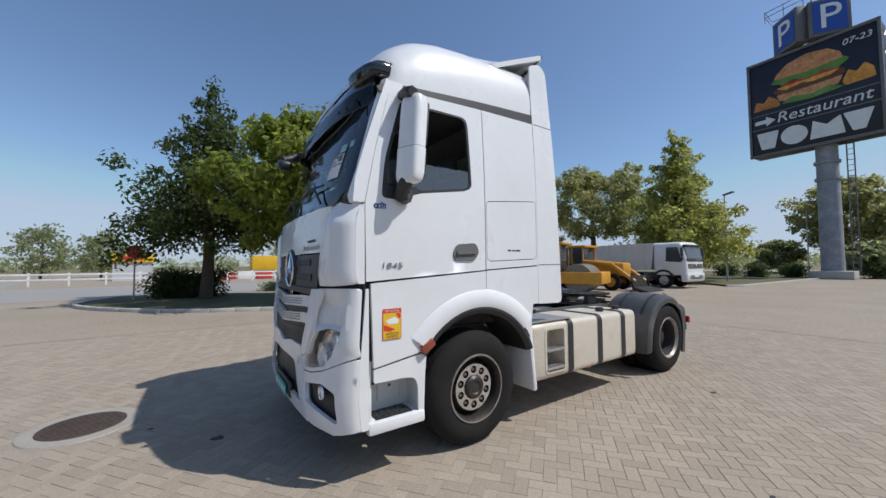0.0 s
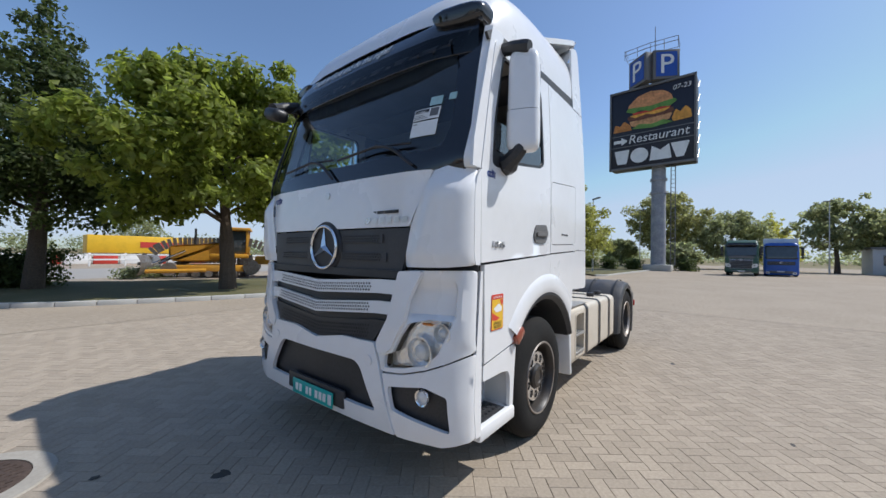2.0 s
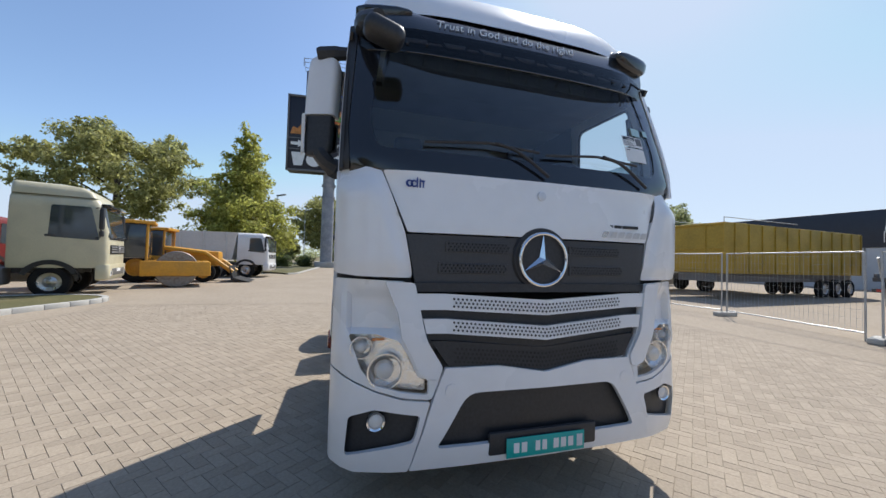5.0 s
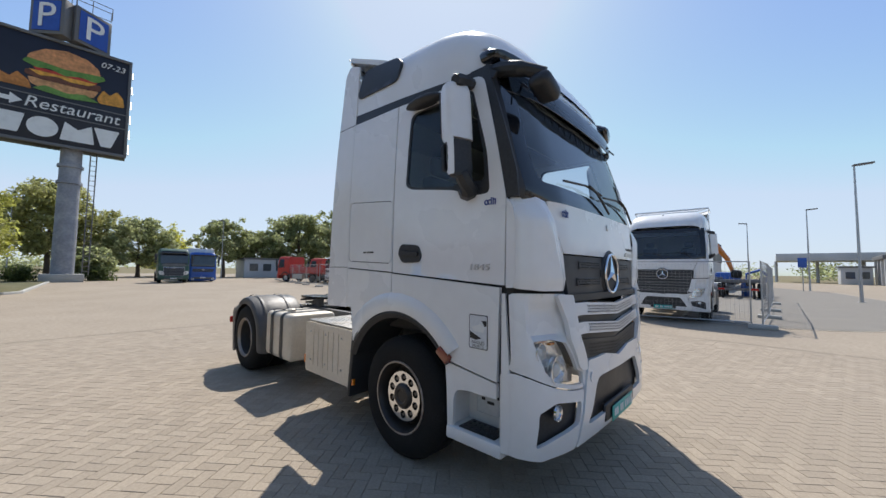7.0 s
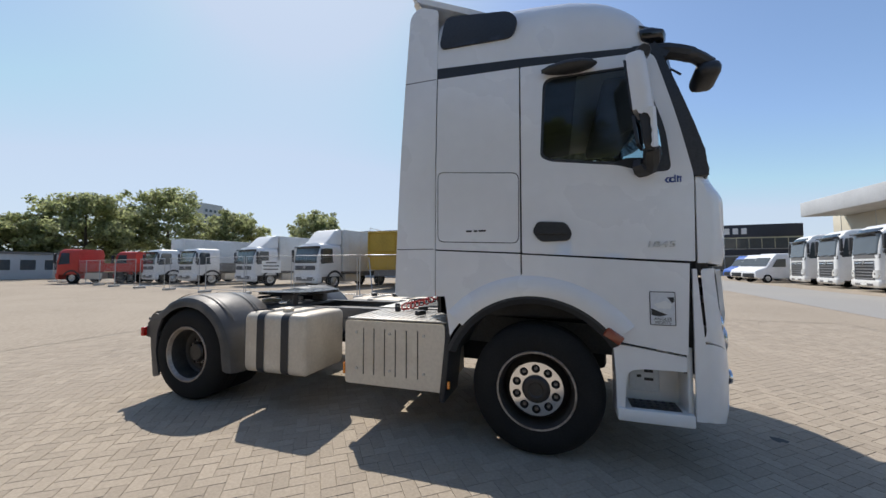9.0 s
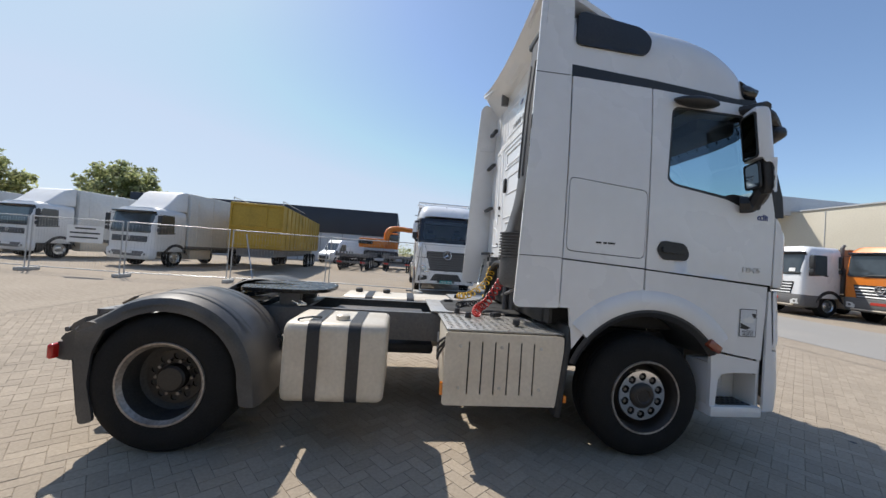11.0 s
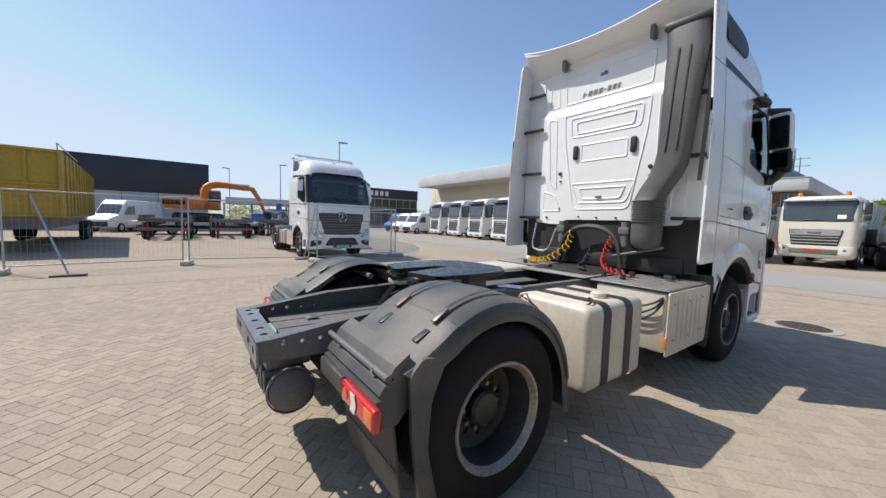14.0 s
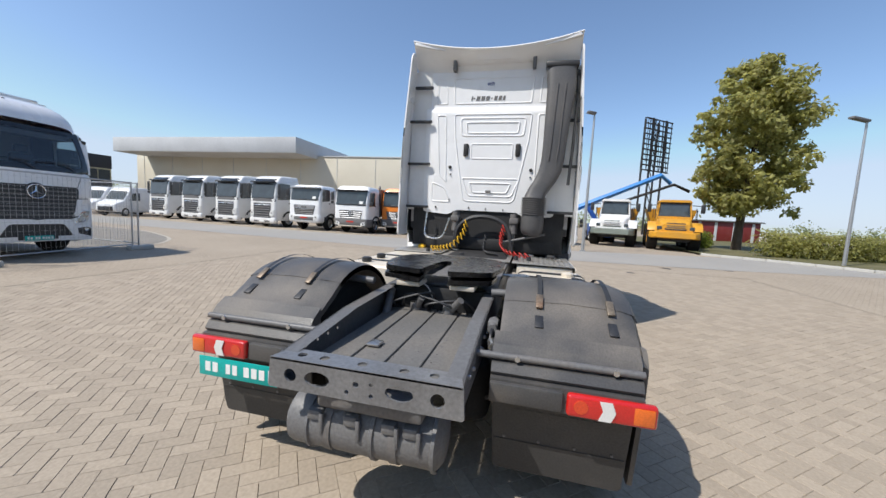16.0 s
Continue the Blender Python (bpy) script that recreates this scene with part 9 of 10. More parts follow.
# the white tractor unit behind the site fence
second = tractor("white tractor unit with a dark full grille behind the fence", Matrix.Translation((-0.30, 11.85, 0)) @ Matrix.Rotation(radians(-88), 4, "Z"), False)
bm = B()
front_sheet(bm, rounded([(-0.80, 0.98), (-0.86, 1.66), (-0.80, 1.72), (0.80, 1.72), (0.86, 1.66), (0.80, 0.98), (0.62, 0.93), (-0.62, 0.93)][::-1], 0.03), (), 0.035, 0.03)
gp = part("full_grille", bm, BLACK, second, "dark full-height grille")
for k in range(7):
    bm = B()
    z = 1.01 + 0.095 * k
    front_sheet(bm, [(-0.72 - 0.012 * k, z), (0.72 + 0.012 * k, z), (0.72 + 0.012 * k, z + 0.03), (-0.72 - 0.012 * k, z + 0.03)], (), 0.05, 0.02)
    part("grille_slat", bm, GREY, gp)
bm = B()
tube(bm, [(-0.95, -1.18, 3.85), (-0.5, -1.18, 3.95), (-0.5, 1.18, 3.95), (-0.95, 1.18, 3.85)], 0.03, 6)
sheet(bm, rounded([(-0.98, -1.1), (0.25, -0.95), (0.25, 0.95), (-0.98, 1.1)], 0.08), (), lambda u, v: (u, v, 4.02 - 0.20 * (u + 0.98)), 0.03, 0.2, out=(0, 0, -1))
part("roof_deflector", bm, WHITE, second)

# row of lorries along the lane, noses towards the yard
VOL = "white long-haul tractor unit in a row of alike ones"
for k, (x, y) in enumerate(((17.6, 30.2), (17.0, 26.0), (16.4, 22.0), (15.9, 18.3))):
    if k == 0:
        v0 = parked_truck(VOL, x, y, 173, WHITE_OLD, 3.75, 0.50, group="row of white trucks", rake=0.16, style="haul")
        off = v0.matrix_world.copy()
    else:
        copy_thing(v0, Matrix.Translation((x - 17.6, y - 30.2, 0)) @ off)
parked_truck("white low-cab tipper lorry with a dark grille", 15.3, 14.4, 179, WHITE, 3.1, 0.95, "tipper", WHITE_OLD, 3.9, bh=2.9, style="bright")
parked_truck("white lorry with a brown tipper body", 15.5, 11.0, 180, WHITE, 3.15, 0.85, "tipper", paint("brown_steel", (0.22, 0.10, 0.06), 0.6, var=0.15), 3.9, bh=3.1, style="site")
parked_truck("orange four-axle tipper lorry with a grey exhaust stack", 17.2, 8.3, 181, ORANGE, 3.2, 0.9, "tipper", ORANGE, 4.2, bh=3.15, axles=(-3.4, -4.8), style="site")
parked_truck("white construction lorry with a silver slatted grille", 16.2, 3.75, 181, WHITE_OLD, 3.12, 0.9, "tipper", TARP, 4.0, bh=2.95, axles=(-3.4, -4.8), style="site")
parked_truck("white tipper lorry with orange beacons", 17.3, 0.42, 177, LORRY_CREAM, 3.15, 0.85, "tipper", TARP, 4.0, bh=2.95, blen=5.0, style="bright", beacons=True)
parked_truck("small white platform lorry with a wide low cab", 18.2, -2.9, 200, WHITE, 2.0, 0.55, "flat", GREY, 3.0, 2.1, blen=4.0)
# vans beyond the row
def van(x, y, turn, mat, label):
    T = thing("delivery_van", label, "van", Matrix.Translation((x, y, 0)) @ Matrix.Rotation(radians(turn), 4, "Z"), "vans beyond the trucks")
    bm = B()
    rows = []
    for px, z0, z1, ww in ((2.6, 0.45, 0.95, 0.80), (2.45, 0.35, 1.10, 0.92), (1.75, 0.32, 1.35, 0.98), (1.1, 0.32, 2.25, 0.94), (0.8, 0.32, 2.50, 0.93), (-3.2, 0.32, 2.55, 0.93), (-3.3, 0.40, 2.45, 0.90)):
        rows.append([bm.verts.new((px, v, u)) for u, v in rounded([(z0, -ww), (z1, -ww * 0.92), (z1, ww * 0.92), (z0, ww)], 0.15, 3)])
    for a, b in zip(rows, rows[1:]):
        for k in range(len(a)):
            bm.faces.new((a[k], a[(k + 1) % len(a)], b[(k + 1) % len(a)], b[k]))
    bm.faces.new(rows[0])
    bm.faces.new(rows[-1])
    part("body", bm, mat, T, angle=40)
    bm = B()
    sheet(bm, rounded([(-0.78, 1.42), (0.78, 1.42), (0.72, 2.15), (-0.72, 2.15)], 0.08), (), lambda u, v: (1.79 - (v - 1.35) * 0.72, u, v), 0.02, out=(-1, 0, 0))
    part("windscreen", bm, FGLASS, T, smooth=False)
    for s in (1, -1):
        bm = B()
        sheet(bm, rounded([(0.25, 1.35), (1.35, 1.35), (0.95, 2.0), (0.25, 2.05)], 0.06), (), lambda u, v: (u, 0.965 * s, v), 0.02, out=(0, -s, 0))
        part("side_window", bm, FGLASS, T, smooth=False)
        bm = B()
        y0, y1 = sorted((0.45 * s, 0.80 * s))
        box(bm, 2.35, 2.56, y0, y1, 0.80, 1.0, 0.04)
        part("headlamp", bm, CLEAR, T)
        far_wheel(T, 1.75, 0.98, s, 0.36, 0.24)
        far_wheel(T, -1.9, 0.98, s, 0.36, 0.24)
    bm = B()
    box(bm, 2.45, 2.64, -0.62, 0.62, 0.42, 0.80, 0.05)
    part("bumper", bm, BLACK, T)


van(18.6, 34.5, 195, WHITE, "white delivery van with a black bumper")
van(19.2, 38.2, 196, WHITE, "white delivery van with a black bumper")
van(20.0, 42.0, 196, BLUEP, "blue delivery van beyond the white ones")

# lorries behind the site fence
parked_truck("white box lorry with a wind deflector behind the fence", -15.3, 14.7, -103, WHITE_OLD, 2.95, 0.8, "box", TARP, 4.6, bh=3.95, blen=7.5, deflector=True)
parked_truck("white low-cab box lorry behind the fence", -21.8, 16.0, -103, WHITE_OLD, 2.9, 0.8, "box", TARP, 4.6, bh=3.8, blen=7.0, deflector=True)
parked_truck("white crew lorry with a green stripe behind the fence", -27.2, 15.6, -103, WHITE_OLD, 2.85, 0.8, "flat", GREY, 4.2, blen=4.5)
parked_truck("white lorry with a tall box body behind the fence", -32.6, 16.4, -103, WHITE_OLD, 2.9, 0.8, "box", TARP, 4.6, bh=3.9, blen=7.5)
parked_truck("red tipper lorry behind the fence", -41.5, 15.6, -160, RED2, 3.0, 0.8, "flat", RED2, 4.0, blen=5)
parked_truck("red flatbed lorry behind the fence", -37.6, 17.6, -160, RED2, 2.8, 0.8, "flat", RED2, 4.0, blen=5)
parked_truck("dark green tractor unit at the yard's end", -40.6, 4.4, -5, GREENP, 3.4, 0.55, style="haul")
parked_truck("blue lorry with a pale box at the yard's end", -43.0, 7.4, -5, BLUEP, 3.2, 0.55, "box", TARP, 4.5, bh=3.7)
CT = thing("box_trailer", "mustard yellow box trailer with a plain rear wall", "trailer", Matrix.Translation((-9.75, 15.4, 0)) @ Matrix.Rotation(radians(-85), 4, "Z"))
bm = B()
box(bm, -12.4, 0, -1.3, 1.3, 1.25, 3.62, 0.03)
part("box", bm, MUSTARD, CT)
for k in range(12):
    for s in (1, -1):
        bm = B()
        y0, y1 = sorted((1.29 * s, 1.35 * s))
        box(bm, -12.3 + 1.05 * k, -12.22 + 1.05 * k, y0, y1, 1.3, 3.58)
        part("rib", bm, MUSTARD, CT)
for z in (1.33, 2.05, 2.4, 3.54):
    bm = B()
    box(bm, -0.01, 0.06, -1.28, 1.28, z - 0.04, z + 0.04, 0.01)
    part("end_bar", bm, MUSTARD, CT)
for y in (-1.25, 0.45, 1.25):
    bm = B()
    box(bm, -0.01, 0.055, y - 0.04, y + 0.04, 1.3, 3.58)
    part("end_post", bm, MUSTARD, CT)
for y in (-1.2, 1.2):
    bm = B()
    rod(bm, (-0.1, y, 3.6), (-0.1, y, 3.86), 0.02, seg=6)
    rod(bm, (-0.1, y, 3.85), (-6.0, y, 3.85), 0.018, seg=6)
    part("roof_rail", bm, GALV, CT)
bm = B()
box(bm, -12.3, -0.1, -0.9, 0.9, 0.85, 1.25)
part("frame", bm, FRAME, CT)
for k in range(3):
    for s in (1, -1):
        far_wheel(CT, -11.2 + 1.3 * k, 1.25, s)
for (x, y, a) in ((-5.9, 23.6, 88), (-2.5, 25.0, 88), (0.9, 27.5, 88)):
    F = thing("flat_trailer", "empty dark skeletal container trailer", "trailer", Matrix.Translation((x, y, 0)) @ Matrix.Rotation(radians(a), 4, "Z"), "empty trailers")
    for s in (1, -1):
        bm = B()
        y0, y1 = sorted((0.40 * s, 0.55 * s))
        box(bm, -0.4, 6.5, y0, y1, 0.85, 1.15, 0.01)
        part("frame_rail", bm, DARK, F)
    for k in range(6):
        bm = B()
        box(bm, -0.45 + 1.3 * k, -0.25 + 1.3 * k, -1.22, 1.22, 1.05, 1.25, 0.01)
        part("cross_beam", bm, FRAME, F)
        for s in (1, -1):
            bm = B()
            box(bm, -0.45 + 1.3 * k, -0.25 + 1.3 * k, 1.12 * s - 0.06, 1.12 * s + 0.06, 1.25, 1.42, 0.02)
            part("lock_post", bm, FRAME, F)
    bm = B()
    box(bm, -0.55, -0.45, -1.2, 1.2, 0.55, 0.72, 0.01)
    part("under_run_bar", bm, FRAME, F)
    for s in (1, -1):
        bm = B()
        box(bm, -0.58, -0.55, 0.85 * s - 0.18, 0.85 * s + 0.18, 0.58, 0.70)
        part("tail_lamp", bm, RED, F)
    for k in range(3):
        for s in (1, -1):
            far_wheel(F, 1.0 + 1.3 * k, 1.2, s)
    for s in (1, -1):
        bm = B()
        rod(bm, (-0.3, 0.8 * s, 0.0), (-0.3, 0.8 * s, 1.2), 0.07, seg=8)
        part("landing_leg", bm, DARK, F)
van(-9.0, 36.0, -118, WHITE, "white van parked deep in the lot")

LL = thing("low_loader", "pale low loader trailer under the excavator", "trailer", Matrix.Translation((-3.6, 31.0, 0)))
bm = B()
box(bm, -4.6, 4.2, -1.3, 1.3, 0.70, 0.95, 0.03)
part("deck", bm, WHITE_OLD, LL)
bm = B()
box(bm, -4.2, 3.8, -0.9, 0.9, 0.42, 0.70, 0.03)
part("frame", bm, DARK, LL)
for k in range(3):
    for s in (1, -1):
        far_wheel(LL, -3.4 + 1.2 * k, 1.2, s, 0.34)
        if k == 0:
            bm = B()
            rod(bm, (3.2, 0.9 * s, 0.0), (3.2, 0.9 * s, 0.70), 0.07, seg=8)
            part("landing_leg", bm, DARK, LL)

# excavator standing on the low loader
EX = thing("excavator", "orange tracked excavator with a folded arm", "excavator", Matrix.Translation((-4.2, 31.0, 0.95)) @ Matrix.Rotation(radians(2), 4, "Z") @ Matrix.Scale(0.82, 4))
for s in (1, -1):
    bm = B()
    y0, y1 = sorted((0.7 * s, 1.3 * s))
    box(bm, -2.0, 2.0, y0, y1, 0, 0.85, 0.3, seg=4)
    part("track", bm, DARK, EX)
bm = B()
box(bm, -2.6, 0.4, -1.3, 1.3, 1.15, 2.25, 0.15)
part("engine_house", bm, ORANGE, EX)
bm = B()
box(bm, -2.65, -1.0, -1.33, 1.33, 1.55, 1.95, 0.05)
part("side_band", bm, DARK, EX)
bm = B()
box(bm, 0.3, 1.9, 0.2, 1.3, 1.15, 3.1, 0.12)
part("cab_frame", bm, ORANGE, EX)
bm = B()
box(bm, 0.42, 1.93, 0.18, 1.33, 1.9, 2.95, 0.1)
part("cab_glass", bm, FGLASS, EX)
bm = B()
tube(bm, smooth_line([(0.4, -0.4, 1.7), (1.0, -0.4, 3.5), (4.6, -0.4, 3.4)], 5), [0.30, 0.32, 0.34, 0.36, 0.36, 0.34, 0.32, 0.30, 0.28, 0.25, 0.22], 8)
part("boom", bm, ORANGE, EX)
bm = B()
tube(bm, [(4.5, -0.4, 3.5), (5.3, -0.4, 2.2), (5.7, -0.4, 0.9)], [0.25, 0.2, 0.14], 8)
part("dipper_arm", bm, ORANGE, EX)
bm = B()
rod(bm, (1.6, -0.4, 3.75), (4.3, -0.4, 3.75), 0.08)
part("ram", bm, CHROME, EX)
bm = B()
box(bm, 5.5, 6.3, -0.9, 0.1, 0.45, 1.2, 0.2)
part("bucket", bm, DARK, EX)
BT = thing("blue_crane_arm", "folded bright blue lorry crane", "crane", Matrix.Translation((1.2, 31.0, 0)) @ Matrix.Scale(0.75, 4))
bm = B()
tube(bm, [(0, 0, 1.45), (0, 0, 2.2), (1.0, 0.3, 2.6), (1.6, 0.5, 2.0), (1.4, 0.5, 1.4)], 0.13, 8)
box(bm, -0.4, 0.4, -0.4, 0.4, 0, 1.5, 0.05)
part("arm", bm, BLUEP, BT)
bm = B()
box(bm, -2.4, -0.4, -0.6, 0.6, 1.45, 2.35, 0.2)
part("folded_tarp", bm, BLUEP, BT)

# machines left of the sign tower
parked_truck("cream truck with a high cab and black steps", -12.45, -9.0, 106, CREAMP, 3.65, 0.95, "tractor")
RL = thing("road_roller", "ochre road roller with a smooth steel drum", "roller", Matrix.Translation((-15.55, -9.4, 0)) @ Matrix.Rotation(radians(110), 4, "Z"))
bm = B()
lathe(bm, [(0, -1.0), (0.77, -1.0), (0.8, -0.97), (0.8, 0.97), (0.77, 1.0), (0, 1.0)], (1.0, 0, 0.8), seg=48)
part("drum", bm, RUSTY, RL, "dull brown steel drum")
bm = B()
for s in (1, -1):
    y0, y1 = sorted((1.03 * s, 1.18 * s))
    box(bm, -0.25, 2.25, y0, y1, 0.50, 1.15, 0.05)
box(bm, 2.0, 2.25, -1.1, 1.1, 0.50, 1.15, 0.05)
part("drum_frame", bm, OCHRE, RL)
bm = B()
box(bm, -3.2, -1.4, -0.95, 0.95, 0.8, 1.75, 0.12)
part("engine_house", bm, OCHRE, RL)
bm = B()
box(bm, -1.5, 0.0, -0.85, 0.85, 1.25, 2.75, 0.08)
part("cab_glass", bm, FGLASS, RL)
bm = B()
box(bm, -1.7, 0.2, -1.0, 1.0, 2.72, 2.86, 0.05)
part("cab_roof", bm, OCHRE, RL)
for (x, y) in ((-1.45, 0.86), (-0.05, 0.86), (-1.45, -0.86), (-0.05, -0.86)):
    bm = B()
    rod(bm, (x, y, 1.2), (x, y, 2.75), 0.05, seg=8)
    part("cab_post", bm, OCHRE, RL)
for s in (1, -1):
    far_wheel(RL, -2.2, 1.05, s, 0.72, 0.5, OCHRE)
BH = thing("backhoe_loader", "ochre backhoe loader with its bucket on the ground", "loader", Matrix.Translation((-18.9, -9.8, 0)) @ Matrix.Rotation(radians(96), 4, "Z"))
bm = B()
box(bm, -0.2, 2.2, -0.55, 0.55, 0.85, 1.65, 0.1)
part("bonnet", bm, OCHRE, BH)
bm = B()
box(bm, -1.8, -0.2, -0.8, 0.8, 1.0, 2.65, 0.08)
part("cab_glass", bm, FGLASS, BH)
for (x, y) in ((-1.78, 0.8), (-0.95, 0.8), (-0.2, 0.8), (-1.78, -0.8), (-0.95, -0.8), (-0.2, -0.8)):
    bm = B()
    rod(bm, (x, y, 1.0), (x, y, 2.68), 0.05, seg=8)
    part("cab_post", bm, OCHRE, BH)
bm = B()
box(bm, -1.85, -0.15, -0.84, 0.84, 0.85, 1.35, 0.05)
part("cab_base", bm, OCHRE, BH)
bm = B()
tube(bm, smooth_line([(-1.9, 0, 1.0), (-2.6, 0, 2.4), (-3.0, 0, 1.4), (-2.9, 0, 0.5)], 5), 0.13, 8)
part("digger_arm", bm, OCHRE, BH)
bm = B()
box(bm, -1.95, 0.0, -0.9, 0.9, 2.65, 2.8, 0.05)
part("cab_roof", bm, OCHRE, BH)
for s in (1, -1):
    far_wheel(BH, 1.6, 0.95, s, 0.5, 0.35, OCHRE)
    far_wheel(BH, -1.2, 1.15, s, 0.75, 0.45, OCHRE)
    bm = B()
    tube(bm, [(-0.2, 0.75 * s, 1.75), (1.6, 0.75 * s, 1.55), (2.9, 0.75 * s, 0.55)], 0.12, 8)
    part("loader_arm", bm, OCHRE, BH)
bm = B()
v = [bm.verts.new((x, y, z)) for y in (-1.15, 1.15) for x, z in ((2.8, 0.9), (2.9, 0.1), (3.8, 0.02), (3.0, 0.25))]
for f in ((0, 1, 5, 4), (1, 2, 6, 5), (2, 3, 7, 6), (0, 1, 2, 3), (4, 7, 6, 5)):
    bm.faces.new([v[i] for i in f])
bmesh.ops.solidify(bm, geom=list(bm.faces), thickness=0.04)
part("bucket", bm, DARK, BH)
parked_truck("white tipper lorry with a dusty pale body", -23.9, -5.75, 88, WHITE_OLD, 2.95, 0.85, "tipper", TARP, 4.6, bh=2.95, blen=6.6, axles=(-1.6, -4.6, -5.9))

# dozer and red tipper trailer behind the island
DZ = thing("bulldozer", "ochre tracked bulldozer with a worn blade and rusty tracks", "bulldozer", Matrix.Translation((-5.1, -20.7, 0)) @ Matrix.Rotation(radians(-27), 4, "Z"))
for s in (1, -1):
    tk = thing_part("track", DZ, "rusty brown crawler track")
    y0, y1 = sorted((0.78 * s, 1.28 * s))
    loop = rounded([(-2.3, 0.02), (1.9, 0.02), (2.25, 0.55), (1.7, 0.95), (-1.9, 1.05), (-2.55, 0.6)], [0.3, 0.3, 0.35, 0.3, 0.35, 0.35], 5)
    n = len(loop)
    bm = B()
    for k in range(n):
        p, q = Vector(loop[k]), Vector(loop[(k + 1) % n])
        m = max(1, round((q - p).length / 0.2))
        for j in range(m):
            c = p.lerp(q, (j + 0.5) / m)
            d = (q - p).normalized()
            box(bm, -0.085, 0.085, y0, y1, -0.03, 0.03, 0, basis((c.x, 0, c.y), (d.x, 0, d.y), (0, 1, 0)) @ Matrix.Rotation(radians(-90), 4, "X"))
    tagged(part("track_belt", bm, RUSTY, tk, smooth=False), kind="stuff")
    for x, z, r in ((-2.05, 0.58, 0.42), (1.78, 0.50, 0.36), (-1.2, 0.24, 0.17), (-0.6, 0.24, 0.17), (0.0, 0.24, 0.17), (0.6, 0.24, 0.17), (1.15, 0.24, 0.17)):
        bm = B()
        rod(bm, (x, y0 + 0.06, z), (x, y1 - 0.04, z), r, seg=18)
        part("roller", bm, RUSTY, tk)
    bm = B()
    box(bm, -1.8, 1.6, y0 + 0.1, y1 - 0.1, 0.36, 0.72, 0.05)
    part("track_frame", bm, OCHRE, tk)
    bm = B()
    box(bm, -1.9, 0.0, min(0.7 * s, 1.2 * s), max(0.7 * s, 1.2 * s), 1.12, 1.35, 0.06)
    part("fender", bm, OCHRE, DZ)
    bm = B()
    tube(bm, [(0.1, 1.38 * s, 0.45), (1.4, 1.42 * s, 0.42), (2.7, 1.42 * s, 0.40)], 0.10, 8)
    part("push_arm", bm, OCHRE, DZ)
    bm = B()
    rod(bm, (1.2, 0.55 * s, 1.5), (2.65, 0.6 * s, 0.75), 0.06, seg=8)
    part("lift_ram", bm, CHROME, DZ)
bm = B()
sheet(bm, [(-0.6, 0.9), (1.85, 0.9), (1.95, 1.75), (-0.6, 1.98)], (), lambda u, v: (u, -0.55, v), 1.1, out=(0, 1, 0))
bmesh.ops.bevel(bm, geom=[e for e in bm.edges if e.calc_length() > 0.5], offset=0.07, segments=2, affect="EDGES")
part("bonnet", bm, OCHRE, DZ)
bm = B()
box(bm, 1.9, 1.97, -0.45, 0.45, 1.0, 1.68, 0.02)
part("radiator", bm, DARK, DZ)
bm = B()
box(bm, -1.75, -0.62, -0.72, 0.72, 1.32, 2.70, 0.06)
part("cab_glass", bm, FGLASS, DZ)
for x, y in ((-1.78, 0.74), (-0.60, 0.74), (-1.78, -0.74), (-0.60, -0.74)):
    bm = B()
    box(bm, x - 0.06, x + 0.06, y - 0.06, y + 0.06, 1.2, 2.75, 0.02)
    part("cab_post", bm, OCHRE, DZ)
bm = B()
box(bm, -1.95, -0.45, -0.88, 0.88, 2.70, 2.88, 0.05)
part("cab_roof", bm, OCHRE, DZ)
bm = B()
rows = []
for k in range(9):
    a = radians(-42 + 84 * k / 8)
    rows.append([bm.verts.new((3.55 - 0.75 * math.cos(a), y, 0.72 + 0.78 * math.sin(a))) for y in (-1.75, -0.9, 0.9, 1.75)])
for p, q in zip(rows, rows[1:]):
    for k in range(3):
        bm.faces.new((p[k], p[k + 1], q[k + 1], q[k]))
bmesh.ops.solidify(bm, geom=list(bm.faces), thickness=0.06)
part("blade", bm, RUSTY, DZ, "worn curved steel blade")
bm = B()
box(bm, -3.0, -2.2, -0.5, 0.5, 0.75, 1.25, 0.08)
for y in (-0.35, 0.35):
    tube(bm, [(-2.9, y, 1.2), (-3.35, y, 0.95), (-3.3, y, 0.25)], 0.09, 6)
part("ripper", bm, OCHRE, DZ)
bm = B()
rod(bm, (0.8, 0.25, 1.85), (0.8, 0.25, 2.75), 0.06, seg=8)
part("exhaust", bm, DARK, DZ)
parked_truck("long dark red tipper lorry behind the island", -19.2, -17.6, 183, REDP, 3.0, 0.85, "tipper", REDP, 4.4, bh=3.35, blen=9.5, axles=(-6.2, -7.6))

